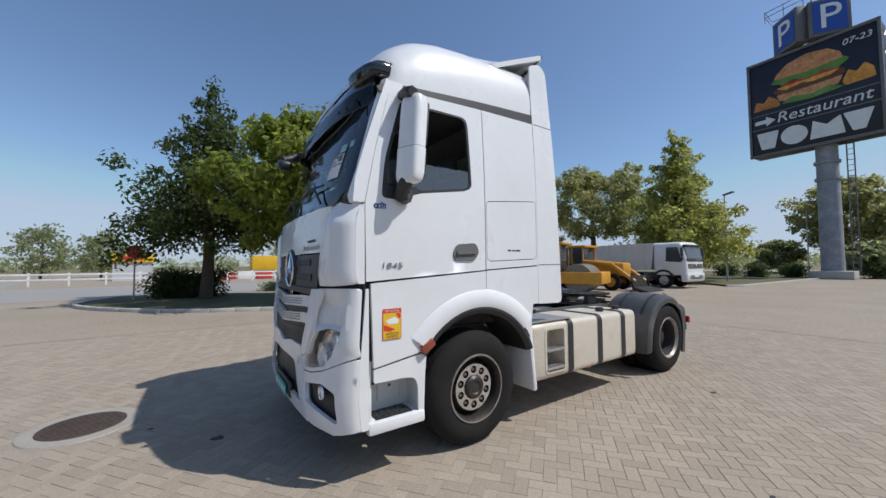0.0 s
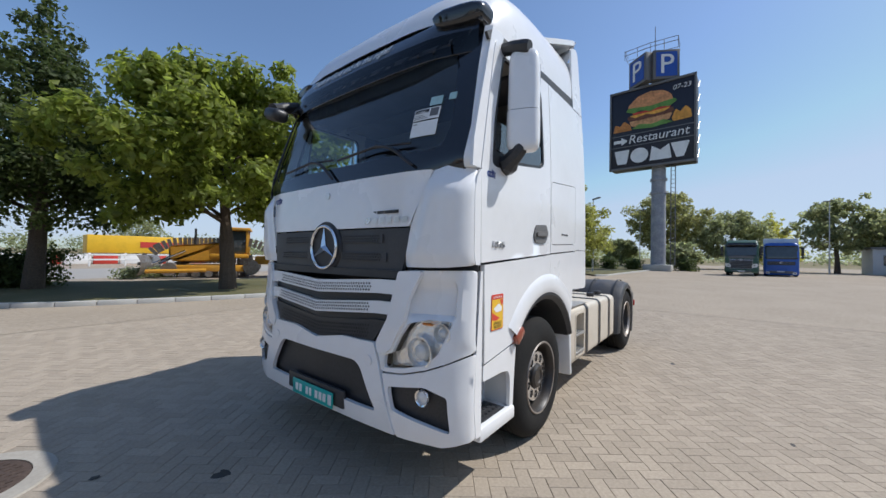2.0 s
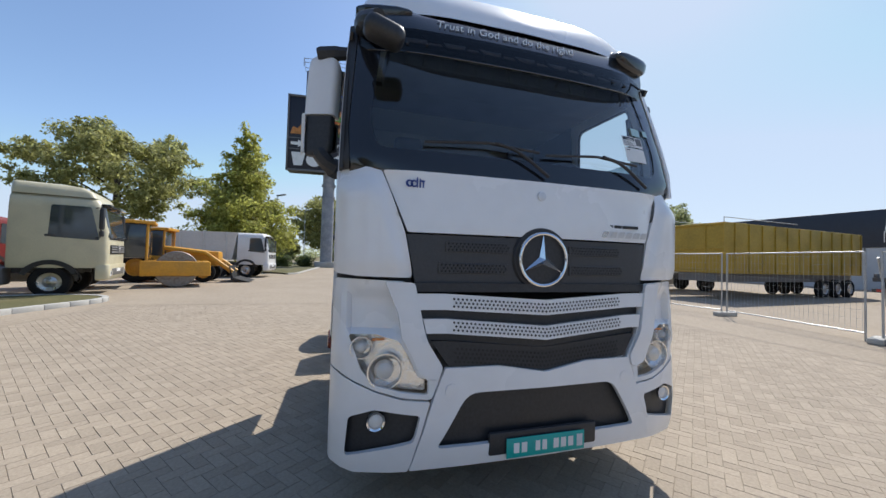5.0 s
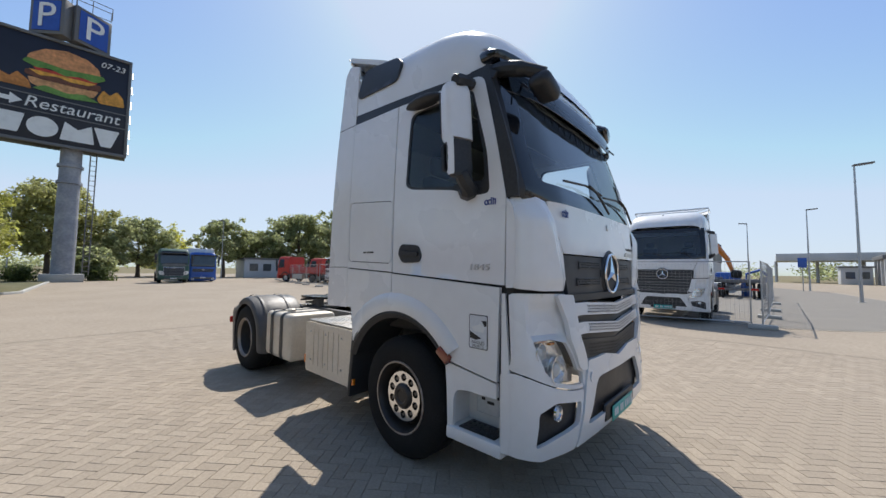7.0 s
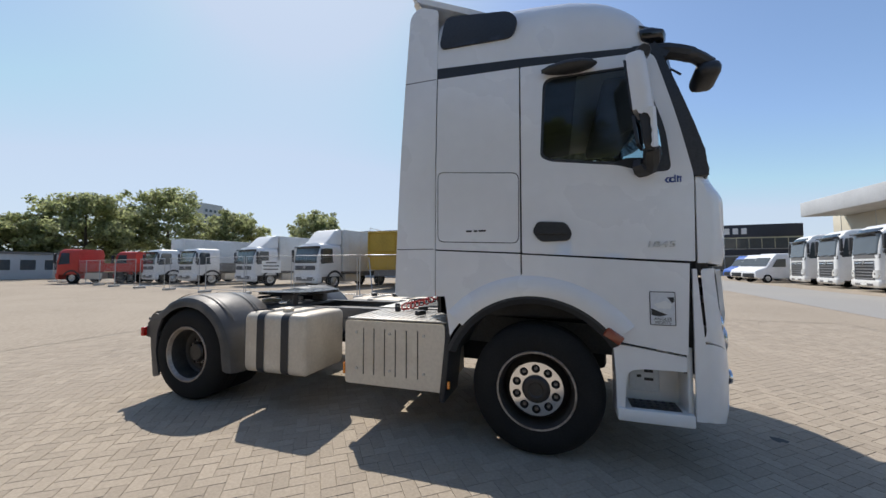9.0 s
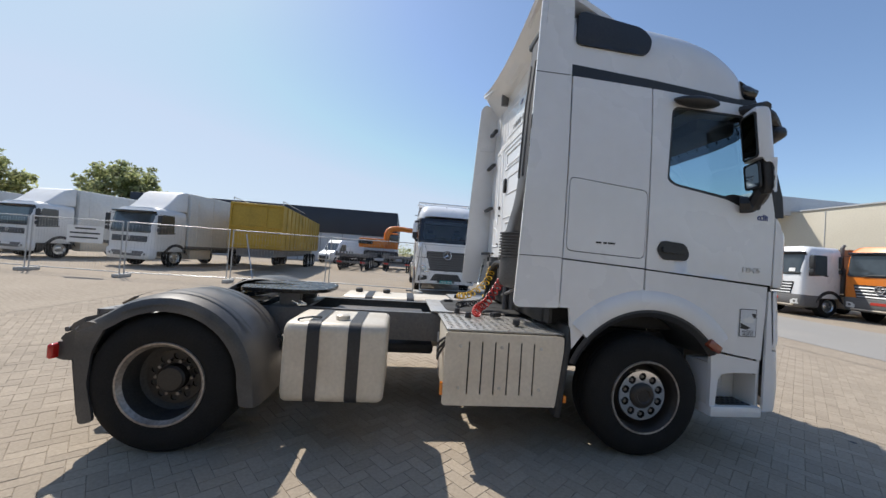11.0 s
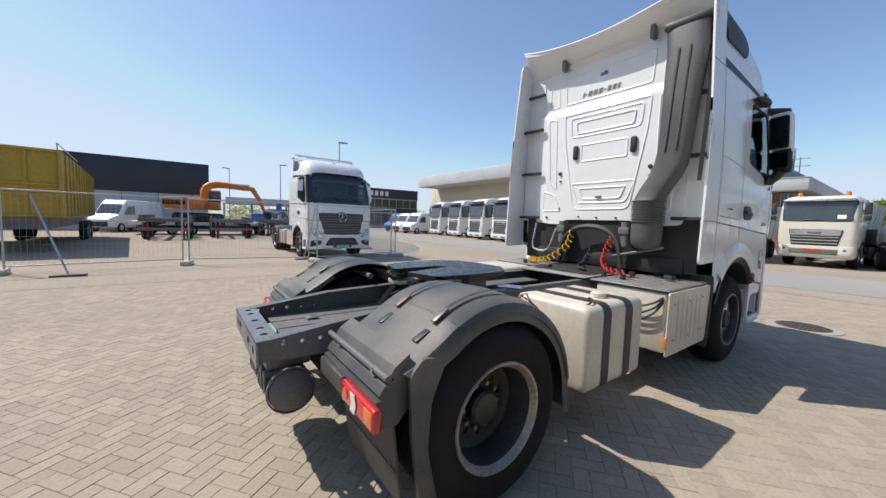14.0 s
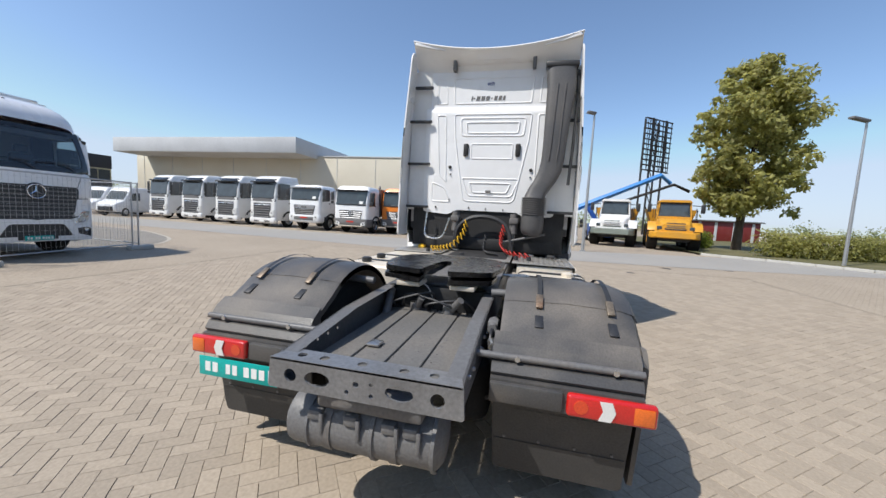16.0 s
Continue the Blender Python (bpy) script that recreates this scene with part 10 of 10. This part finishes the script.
# dumpers near the plane tree
def dumper(label, x, y, turn, mat, cab_mat, s=1.0):
    T = thing("dump_truck", label, "dump truck", Matrix.Translation((x, y, 0)) @ Matrix.Rotation(radians(turn), 4, "Z"), "articulated dump trucks")
    grey = cab_mat

    def wedge(bm, stations, r=0.12):
        """Rounded sections (x, half width below, half width above, bottom, top) joined along x."""
        rings = []
        for px, w0, w1, z0, z1 in stations:
            rings.append([bm.verts.new((px, u, v)) for u, v in rounded([(-w0, z0), (w0, z0), (w1, z1), (-w1, z1)], r, 4)])
        for p, q in zip(rings, rings[1:]):
            for k in range(len(p)):
                n = (k + 1) % len(p)
                bm.faces.new((p[k], p[n], q[n], q[k]))
        bm.faces.new(rings[0])
        bm.faces.new(rings[-1][::-1])
        return bm

    part("bonnet", wedge(B(), [(-0.4, 1.25, 0.95, 1.1, 2.12), (0.8, 1.22, 0.90, 1.1, 2.05), (1.7, 1.12, 0.78, 1.1, 1.88), (2.02, 0.98, 0.68, 1.12, 1.70)]), mat, T, angle=40)
    bm = B()
    sheet(bm, rounded([(-0.58, 1.32), (0.58, 1.32), (0.50, 1.78), (-0.50, 1.78)], 0.06), (), lambda u, v: (2.03 - 0.25 * max(0, v - 1.55), u, v), 0.03, 0.0, out=(-1, 0, 0))
    g = part("grille", bm, grey if grey is not mat else BLACK, T, smooth=False)
    for k in range(4):
        bm = B()
        z = 1.38 + 0.10 * k
        box(bm, 2.02 - 0.25 * max(0, z - 1.55), 2.05 - 0.25 * max(0, z - 1.55), -0.50, 0.50, z, z + 0.035)
        part("grille_slat", bm, GREY, g)
    part("bumper", wedge(B(), [(1.35, 1.42, 1.40, 0.82, 1.22), (2.05, 1.32, 1.28, 0.80, 1.22), (2.28, 1.05, 1.02, 0.86, 1.18)], 0.07), grey, T, angle=40)
    part("belly_plate", wedge(B(), [(0.2, 0.8, 0.95, 0.55, 0.9), (1.9, 0.75, 1.0, 0.62, 0.9)], 0.05), DARK, T)
    for q in (1, -1):
        bm = B()
        y0, y1 = sorted((0.70 * q, 1.0 * q))
        box(bm, 1.78, 2.03, y0, y1, 1.32, 1.56, 0.05)
        part("headlamp", bm, FGLASS, T)
        far_wheel(T, 0.6, 1.45, q, 0.85, 0.6, mat)
        far_wheel(T, -3.0, 1.45, q, 0.85, 0.6, mat)
        far_wheel(T, -4.8, 1.45, q, 0.85, 0.6, mat)
        bm = B()
        lathe(bm, [(0.98, 1.50 * q), (1.0, 1.46 * q), (1.0, 0.95 * q)], (0.6, 0, 0.85), seg=28)
        bmesh.ops.delete(bm, geom=[v for v in bm.verts if v.co.z < 1.2], context="VERTS")
        part("wheel_arch", bm, mat, T)
        bm = B()
        y0, y1 = sorted((1.35 * q, 1.58 * q))
        box(bm, 0.75, 0.90, y0, y1, 2.45, 3.0, 0.04)
        rod(bm, (0.45, 0.95 * q, 2.95), (0.82, 1.45 * q, 2.9), 0.025, seg=6)
        part("mirror", bm, BLACK, T)
        bm = B()
        tube(bm, [(0.3, 1.2 * q, 2.1), (0.3, 1.2 * q, 2.75), (1.3, 1.12 * q, 2.62), (1.3, 1.12 * q, 2.0)], 0.025, 6)
        part("hand_rail", bm, BLACK, T)
        for xa in (-1.25, 0.38):
            bm = B()
            tube(bm, [(xa, 0.96 * q, 2.05), (xa - (0.14 if xa > 0 else 0.0), 0.86 * q, 3.2)], 0.05, 6)
            part("cab_post", bm, mat, T)
    part("cab_base", wedge(B(), [(-1.35, 1.0, 1.0, 1.3, 2.25), (0.42, 1.0, 0.98, 1.3, 2.22)], 0.08), mat, T, angle=40)
    part("cab_glass", wedge(B(), [(-1.28, 0.95, 0.84, 2.2, 3.18), (0.20, 0.93, 0.82, 2.2, 3.18), (0.40, 0.92, 0.70, 2.2, 2.60)], 0.06), FGLASS, T, angle=40)
    part("cab_roof", wedge(B(), [(-1.45, 0.95, 0.85, 3.17, 3.34), (0.42, 0.95, 0.82, 3.15, 3.30)], 0.05), mat, T, angle=40)
    bm = B()
    v = [bm.verts.new(p) for p in ((-1.8, -1.1, 1.5), (-1.8, 1.1, 1.5), (-1.5, 1.5, 2.75), (-1.5, -1.5, 2.75), (-6.2, -1.1, 1.7), (-6.2, 1.1, 1.7), (-6.8, 1.5, 2.9), (-6.8, -1.5, 2.9))]
    for f in ((0, 1, 2, 3), (0, 3, 7, 4), (1, 5, 6, 2), (0, 4, 5, 1)):
        bm.faces.new([v[i] for i in f])
    bmesh.ops.solidify(bm, geom=list(bm.faces), thickness=0.08)
    part("skip", bm, OCHRE, T, smooth=False)


dumper("white and grey articulated dump truck", 22.0, -6.7, 164, WHITE_OLD, paint("grey_green_machine_paint", (0.20, 0.23, 0.20), 0.5, var=0.12, big=1.5, fine=15))
dumper("yellow articulated dump truck with a black grille", 20.6, -10.0, 166, OCHRE, OCHRE)
AZURE = paint("azure_paint", (0.03, 0.22, 0.60), 0.4, var=0.1)
BM = thing("boom_lift", "blue boom lift arm raised behind the dump trucks", "boom lift", Matrix.Translation((26, -6.5, 0)))
bm = B()
box(bm, -1.2, 1.2, -0.9, 0.9, 0.4, 1.5, 0.1)
part("base", bm, BLUEP, BM)
bm = B()
tube(bm, [(0, 3.5, 2.0), (0, -4.2, 5.6), (0.2, -5.0, 5.0)], [0.28, 0.22, 0.15], 6)
part("boom", bm, AZURE, BM)
bm = B()
tube(bm, [(0, -1.5, 3.4), (0, -5.2, 4.9), (0.2, -6.4, 4.4)], 0.12, 6)
part("jib", bm, DARK, BM)
bm = B()
rod(bm, (0, 0, 1.2), (0, 1.2, 3.0), 0.2)
part("turret", bm, BLUEP, BM)
for s in (1, -1):
    far_wheel(BM, 0.8, 0.95, s, 0.45, 0.3)
    far_wheel(BM, -0.8, 0.95, s, 0.45, 0.3)

# billboard seen from behind
BB = thing("billboard", "tall dark steel billboard frame seen from behind", "billboard", Matrix.Translation((60, -20.4, 0)) @ Matrix.Rotation(radians(38), 4, "Z"))
for y in (-1.6, 1.6):
    for x in (0, 1.4):
        bm = B()
        rod(bm, (x, y, 0), (x, y, 19), 0.16, seg=8)
        part("leg", bm, DARK, BB)
for k in range(11):
    bm = B()
    rod(bm, (0, -3.2, 10.6 + 0.82 * k), (0, 3.2, 10.6 + 0.82 * k), 0.12, seg=6)
    part("purlin", bm, DARK, BB)
for k in range(7):
    bm = B()
    rod(bm, (0.1, -3.2 + 1.07 * k, 10.5), (0.1, -3.2 + 1.07 * k, 18.9), 0.07, seg=6)
    part("stud", bm, DARK, BB)
for k in range(8):
    bm = B()
    rod(bm, (1.4, -1.6, 1 + 2 * k), (0, 1.6, 3 + 2 * k), 0.07, seg=6)
    part("brace", bm, DARK, BB)
for k in range(7):
    bm = B()
    rod(bm, (0.35, -3.2 + 1.07 * k, 10.5 + (k % 2) * 1.5), (0.35, -2.2 + 0.9 * k, 18.9), 0.05, seg=6)
    part("rear_brace", bm, DARK, BB)

# ---- buildings ----
HL = thing("hall", "long cream hall with a deep pale canopy", "building")
bm = B()
box(bm, 36, 62, 7.45, 58, 0, 8.3, 0.05)
part("wall", bm, CREAM, HL)
bm = B()
box(bm, 31.5, 44, 27, 56, 8.0, 9.9, 0.08)
part("canopy", bm, PALE, HL)
bm = B()
box(bm, 35.9, 61.9, 7.46, 27, 8.3, 8.42)
part("roof_edge", bm, PALE, HL)
# end wall, coloured darker and bluer than the cream walls
bm = B()
box(bm, 35.85, 82, 7.25, 7.45, 0, 8.85, 0.03)
part("end_wall", bm, END_WALL_DARK, HL, "dark blue-grey end wall above the roof edge")
bm = B()
rod(bm, (62, 8.2, 8.4), (62, 8.2, 11.6), 0.06, seg=8)
for z in (10.4, 11.4):
    rod(bm, (62, 7.2, z), (62, 9.2, z), 0.04, seg=6)
part("roof_mast", bm, FRAME, HL)
for k in range(10):
    bm = B()
    box(bm, 35.96, 36.02, 7.9 + 5.4 * k, 7.94 + 5.4 * k, 0, 8.3)
    part("panel_joint", bm, PALE, HL)
bm = B()
box(bm, 35.9, 36.05, 31, 50, 0, 4.5)
part("loading_front", bm, GREY, HL)
AX = thing("annex", "low brick annex under a wide pale slab roof", "building", Matrix.Translation((36, 0, 0)))
bm = B()
box(bm, 1.2, 26, 4.2, 7.2, 0, 5.0, 0.03)
part("wall", bm, paint("brown_brick_wall", (0.27, 0.14, 0.085), 0.8, var=0.2, big=0.5, fine=12), AX)
bm = B()
box(bm, -0.1, 27, 3.4, 7.2, 5.0, 6.05, 0.04)
part("slab_roof", bm, PALE, AX)
bm = B()
box(bm, -0.13, 27.03, 3.37, 7.2, 5.97, 6.09, 0.02)
part("roof_edge", bm, GALV, AX)
for y in (4.3, 6.0):
    W_ = thing_part("window", AX)
    bm = B()
    box(bm, 1.12, 1.22, y, y + 0.95, 1.0, 4.9)
    part("pane", bm, FGLASS, W_)
    for q in (y, y + 0.45, y + 0.9):
        bm = B()
        box(bm, 1.09, 1.13, q, q + 0.05, 1.0, 4.9)
        part("mullion", bm, GALV, W_)
for k in range(6):
    W_ = thing_part("window", AX)
    bm = B()
    box(bm, 2.5 + 3.6 * k, 4.6 + 3.6 * k, 4.14, 4.22, 1.0, 4.6)
    part("pane", bm, FGLASS, W_)
DH = thing("dark_hall", "long hall with a navy upper half and pale lower half", "building")
bm = B()
box(bm, -33, -3.15, 39.5, 70, 0, 3.4)
part("lower_wall", bm, PALE, DH)
bm = B()
box(bm, -33.1, -3.05, 39.4, 70.1, 3.4, 6.4, 0.04)
part("upper_wall", bm, NAVY, DH)
for k in range(12):
    bm = B()
    box(bm, -32 + 2.5 * k, -31.95 + 2.5 * k, 39.43, 39.5, 0, 3.4)
    part("panel_joint", bm, GREY, DH)
GL = thing("office_building", "two-storey office with a black sign band and window rows", "building", Matrix.Translation((19.4, 60, 0)) @ Matrix.Rotation(radians(-3), 4, "Z"))
bm = B()
box(bm, 0, 14, 0, 62, 3.0, 7.5, 0.04)
part("wall", bm, paint("olive_cream_cladding", (0.47, 0.455, 0.33), 0.7, var=0.06, big=0.3, fine=8), GL)
bm = B()
box(bm, 0.04, 13.96, 0.04, 61.96, 0, 2.995)
part("ground_floor_wall", bm, PALE, GL)
bm = B()
box(bm, -0.03, 14.03, -0.06, 0.1, 5.7, 7.55)
part("sign_band", bm, NAVY, GL)
bm = B()
box(bm, -0.02, 14.02, -0.05, 0.1, 3.0, 3.9)
part("dark_band", bm, NAVY, GL)
for k in range(7):
    bm = B()
    box(bm, 0.6 + 1.05 * k, 1.25 + 1.05 * k, -0.09, -0.06, 6.15, 7.05)
    part("sign_block", bm, PAPER, GL)
for k in range(9):
    for z0, z1 in ((4.0, 5.5), (0.6, 2.8)):
        W_ = thing_part("window", GL)
        bm = B()
        box(bm, 0.25 + 1.52 * k, 1.65 + 1.52 * k, -0.04, 0.05, z0, z1)
        part("pane", bm, FGLASS, W_)
        bm = B()
        box(bm, 0.2 + 1.52 * k, 1.7 + 1.52 * k, -0.07, -0.02, z0 - 0.08, z0)
        part("sill", bm, GALV, W_)
for y0, n, step, z0, z1 in ((0.6, 12, 1.15, 4.1, 5.6), (19.4, 8, 1.4, 4.1, 5.6), (0.6, 6, 1.2, 0.9, 2.5), (14.0, 4, 2.2, 0.4, 2.5), (38.0, 6, 3.0, 4.1, 5.6)):
    for k in range(n):
        W_ = thing_part("window", GL)
        bm = B()
        box(bm, -0.05, 0.05, y0 + step * k + 0.06, y0 + step * (k + 1) - 0.06, z0, z1)
        part("pane", bm, FGLASS if k % 3 else PALE, W_)
        bm = B()
        box(bm, -0.09, -0.02, y0 + step * k, y0 + step * (k + 1), z0 - 0.09, z0 - 0.01)
        part("sill", bm, PAPER, W_)
pr = thing_part("porch", GL, "dark flat porch roof on square posts")
bm = B()
box(bm, -4.2, -0.05, 31, 44, 4.6, 5.3, 0.04)
part("porch_roof", bm, GREY, pr)
for y in (31.4, 35.5, 39.5, 43.6):
    bm = B()
    box(bm, -4.0, -3.5, y - 0.25, y + 0.25, 0, 4.6)
    part("porch_post", bm, PALE, pr)
KI = thing("gate_house", "small grey gate house under the canopy", "gate house", Matrix.Translation((14.5, 98, 0)))
bm = B()
box(bm, -1.8, 2.2, 0, 4, 0, 3.2, 0.05)
part("wall", bm, PALE, KI)
bm = B()
box(bm, -2.1, 2.5, -0.3, 4.3, 3.2, 3.5, 0.03)
part("roof", bm, GREY, KI)
for x in (-1.2, 0.6):
    bm = B()
    box(bm, x, x + 1.2, -0.04, 0.04, 1.1, 2.4)
    part("window", bm, FGLASS, KI)
SG = thing("parking_sign", "small blue road sign on a thin post", "road sign", Matrix.Translation((5.0, 48.0, 0)))
bm = B()
rod(bm, (0, 0, 0), (0, 0, 3.4), 0.04, seg=8)
part("post", bm, GALV, SG)
bm = B()
box(bm, -0.33, 0.33, -0.06, -0.03, 2.4, 3.4, 0.02)
part("sign_face", bm, BLUEP, SG)
SC = thing("filling_station", "flat pale filling station canopy on slim columns", "building", Matrix.Translation((10, 116, 0)))
bm = B()
box(bm, -6, 20, -6, 6, 4.9, 6.6, 0.05)
part("canopy", bm, PALE, SC)
for x in (-6, 1, 8):
    bm = B()
    rod(bm, (x, 0, 0), (x, 0, 5.0), 0.3)
    part("column", bm, PALE, SC)
for k, (x, y) in enumerate(((16.0, 79), (16.0, 75), (15.9, 71), (15.9, 67), (16.2, 64), (16.5, 61), (17.2, 58.5), (18.6, 55.5))):
    bm = B()
    box(bm, -0.45, 0.45, -0.45, 0.45, 0, 1.0, 0.08)
    ob = part("yellow_block", bm, OCHRE, None)
    ob.location = (x, y, 0)
    tagged(ob, "yellow concrete barrier block", "barrier", "barrier blocks")
GB = thing("low_office", "long low grey cabin behind the red lorries", "building", Matrix.Translation((-60, 17, 0)))
bm = B()
box(bm, -4, 0, 0, 9, 0, 3.0, 0.04)
part("wall", bm, PALE, GB)
bm = B()
box(bm, -4.2, 0.2, -0.2, 9.2, 3.0, 3.25)
part("roof", bm, GREY, GB)
for k in range(4):
    bm = B()
    box(bm, -0.02, 0.03, 0.8 + 2.1 * k, 2.1 + 2.1 * k, 1.1, 2.3)
    part("window", bm, FGLASS, GB)
TB = thing("tower_block", "distant pale apartment block above the trees", "building", Matrix.Translation((-230, 175, 0)))
bm = B()
box(bm, -6, 6, -7, 7, 0, 44)
part("wall", bm, PALE, TB)
for k in range(10):
    for j in range(4):
        bm = B()
        box(bm, 5.9, 6.1, -6 + 3.2 * j, -4.2 + 3.2 * j, 6 + 3.6 * k, 7.8 + 3.6 * k)
        part("window", bm, FGLASS, TB)
RS = thing("red_shed", "low dark red shed with pale posts beyond the tree", "shed", Matrix.Translation((45, -24, 0)))
bm = B()
box(bm, 0, 5, -4.2, 3.6, 0, 2.5, 0.03)
part("wall", bm, REDP, RS)
bm = B()
box(bm, -0.3, 5.3, -4.5, 3.9, 2.5, 2.65, 0.02)
part("roof", bm, GREY, RS)
for y in (-3.6, -1.6, 0.4, 2.2):
    bm = B()
    box(bm, -0.05, 0.02, y, y + 0.3, 0, 2.4)
    part("post", bm, PALE, RS)
# yellow trailer and striped barriers across the road
YT = thing("yellow_trailer", "yellow covered trailer across the road", "trailer", Matrix.Translation((2, -47, 0)))
bm = B()
box(bm, -16, -5, -1.25, 1.25, 1.1, 2.9, 0.05)
part("cover", bm, paint("yellow_cover", (0.75, 0.45, 0.02), 0.5, var=0.08), YT)
bm = B()
box(bm, -13.0, -9, 1.26, 1.29, 1.7, 2.3)
part("mark_band", bm, RED2, YT)
for x in (-14.5, -13.2, -6.2):
    for s in (1, -1):
        far_wheel(YT, x, 1.2, s)
YS = thing("yellow_stall", "yellow roadside stall with a red band", "stall", Matrix.Translation((8.9, -52, 0)))
bm = B()
box(bm, -1.9, 1.9, -1.2, 1.2, 2.1, 3.1, 0.08)
part("awning", bm, bpy.data.materials["yellow_cover"], YS)
bm = B()
box(bm, -1.0, 1.0, 1.19, 1.26, 2.45, 2.85, 0.03)
part("crest", bm, RED2, YS)
bm = B()
box(bm, -1.7, 1.7, -1.0, 1.0, 0, 2.1)
part("counter", bm, PALE, YS)
for k in range(8):
    bm = B()
    box(bm, -0.9, 0.9, -0.15, 0.15, 0, 0.9, 0.05)
    ob = part("barrier", bm, RED2 if k % 2 else WHITE_OLD, None)
    ob.location = (1.5 - 1.95 * k, -46 + 0.1 * k, 0)
    tagged(ob, "red plastic road barrier block" if k % 2 else "white plastic road barrier block", "barrier", "striped barriers")

# ---- herringbone blocks: the nearest stretch as single pieces, the rest joined ----
BW, TURN = 0.10, radians(38)
ct, st_ = math.cos(TURN), math.sin(TURN)
one = bpy.data.meshes.new("paving_block")
hv, iw, ii = 0.004, 0.001, 0.0034


def block_points(L, W):
    return [(-L + iw, -W + iw, -hv), (L - iw, -W + iw, -hv), (L - iw, W - iw, -hv), (-L + iw, W - iw, -hv), (-L + ii, -W + ii, 0), (L - ii, -W + ii, 0), (L - ii, W - ii, 0), (-L + ii, W - ii, 0)]


FACES = [(4, 5, 6, 7), (0, 1, 5, 4), (1, 2, 6, 5), (2, 3, 7, 6), (3, 0, 4, 7)]
one.from_pydata(block_points(BW, BW / 2), [], FACES)
one.materials.append(BLOCK)
verts, faces, single = [], [], 0
rng = random.Random(7)
span = int(13 / BW)
for a in range(-span, span):
    for b in range(-span, span):
        q = (a - b) % 4
        if q not in (0, 3):
            continue
        u, v = ((a + 1) * BW, (b + 0.5) * BW) if q == 0 else ((a + 0.5) * BW, (b + 1) * BW)
        x, y = u * ct - v * st_ - 1.0, u * st_ + v * ct
        if not (NX0 + 0.08 < x < NX1 - 0.08 and NY0 + 0.08 < y < NY1 - 0.08) or math.hypot(x - 3.03, y + 1.40) < 0.50:
            continue
        turn = TURN + (0 if q == 0 else math.pi / 2) + rng.uniform(-0.008, 0.008)
        dz = rng.uniform(-0.0015, 0.001)
        if single < 300 and (1.6 < x < 3.4 and 1.4 < y < 3.6 or -5.6 < x < -4.6 and -1.6 < y < -0.4):
            ob = new("paving_block", one)
            ob.parent = bed
            ob.matrix_local = Matrix.Translation((x, y, dz)) @ Matrix.Rotation(turn, 4, "Z")
            single += 1
            continue
        c, s = math.cos(turn), math.sin(turn)
        n = len(verts)
        verts += [(x + c * p - s * r, y + s * p + c * r, h + dz) for p, r, h in block_points(BW, BW / 2)]
        faces += [tuple(n + i for i in f) for f in FACES]
me = bpy.data.meshes.new("paving_blocks")
me.from_pydata(verts, [], faces)
me.materials.append(BLOCK)
ob = new("paving_blocks", me)
ob.parent = bed
tagged(ob, kind="stuff")
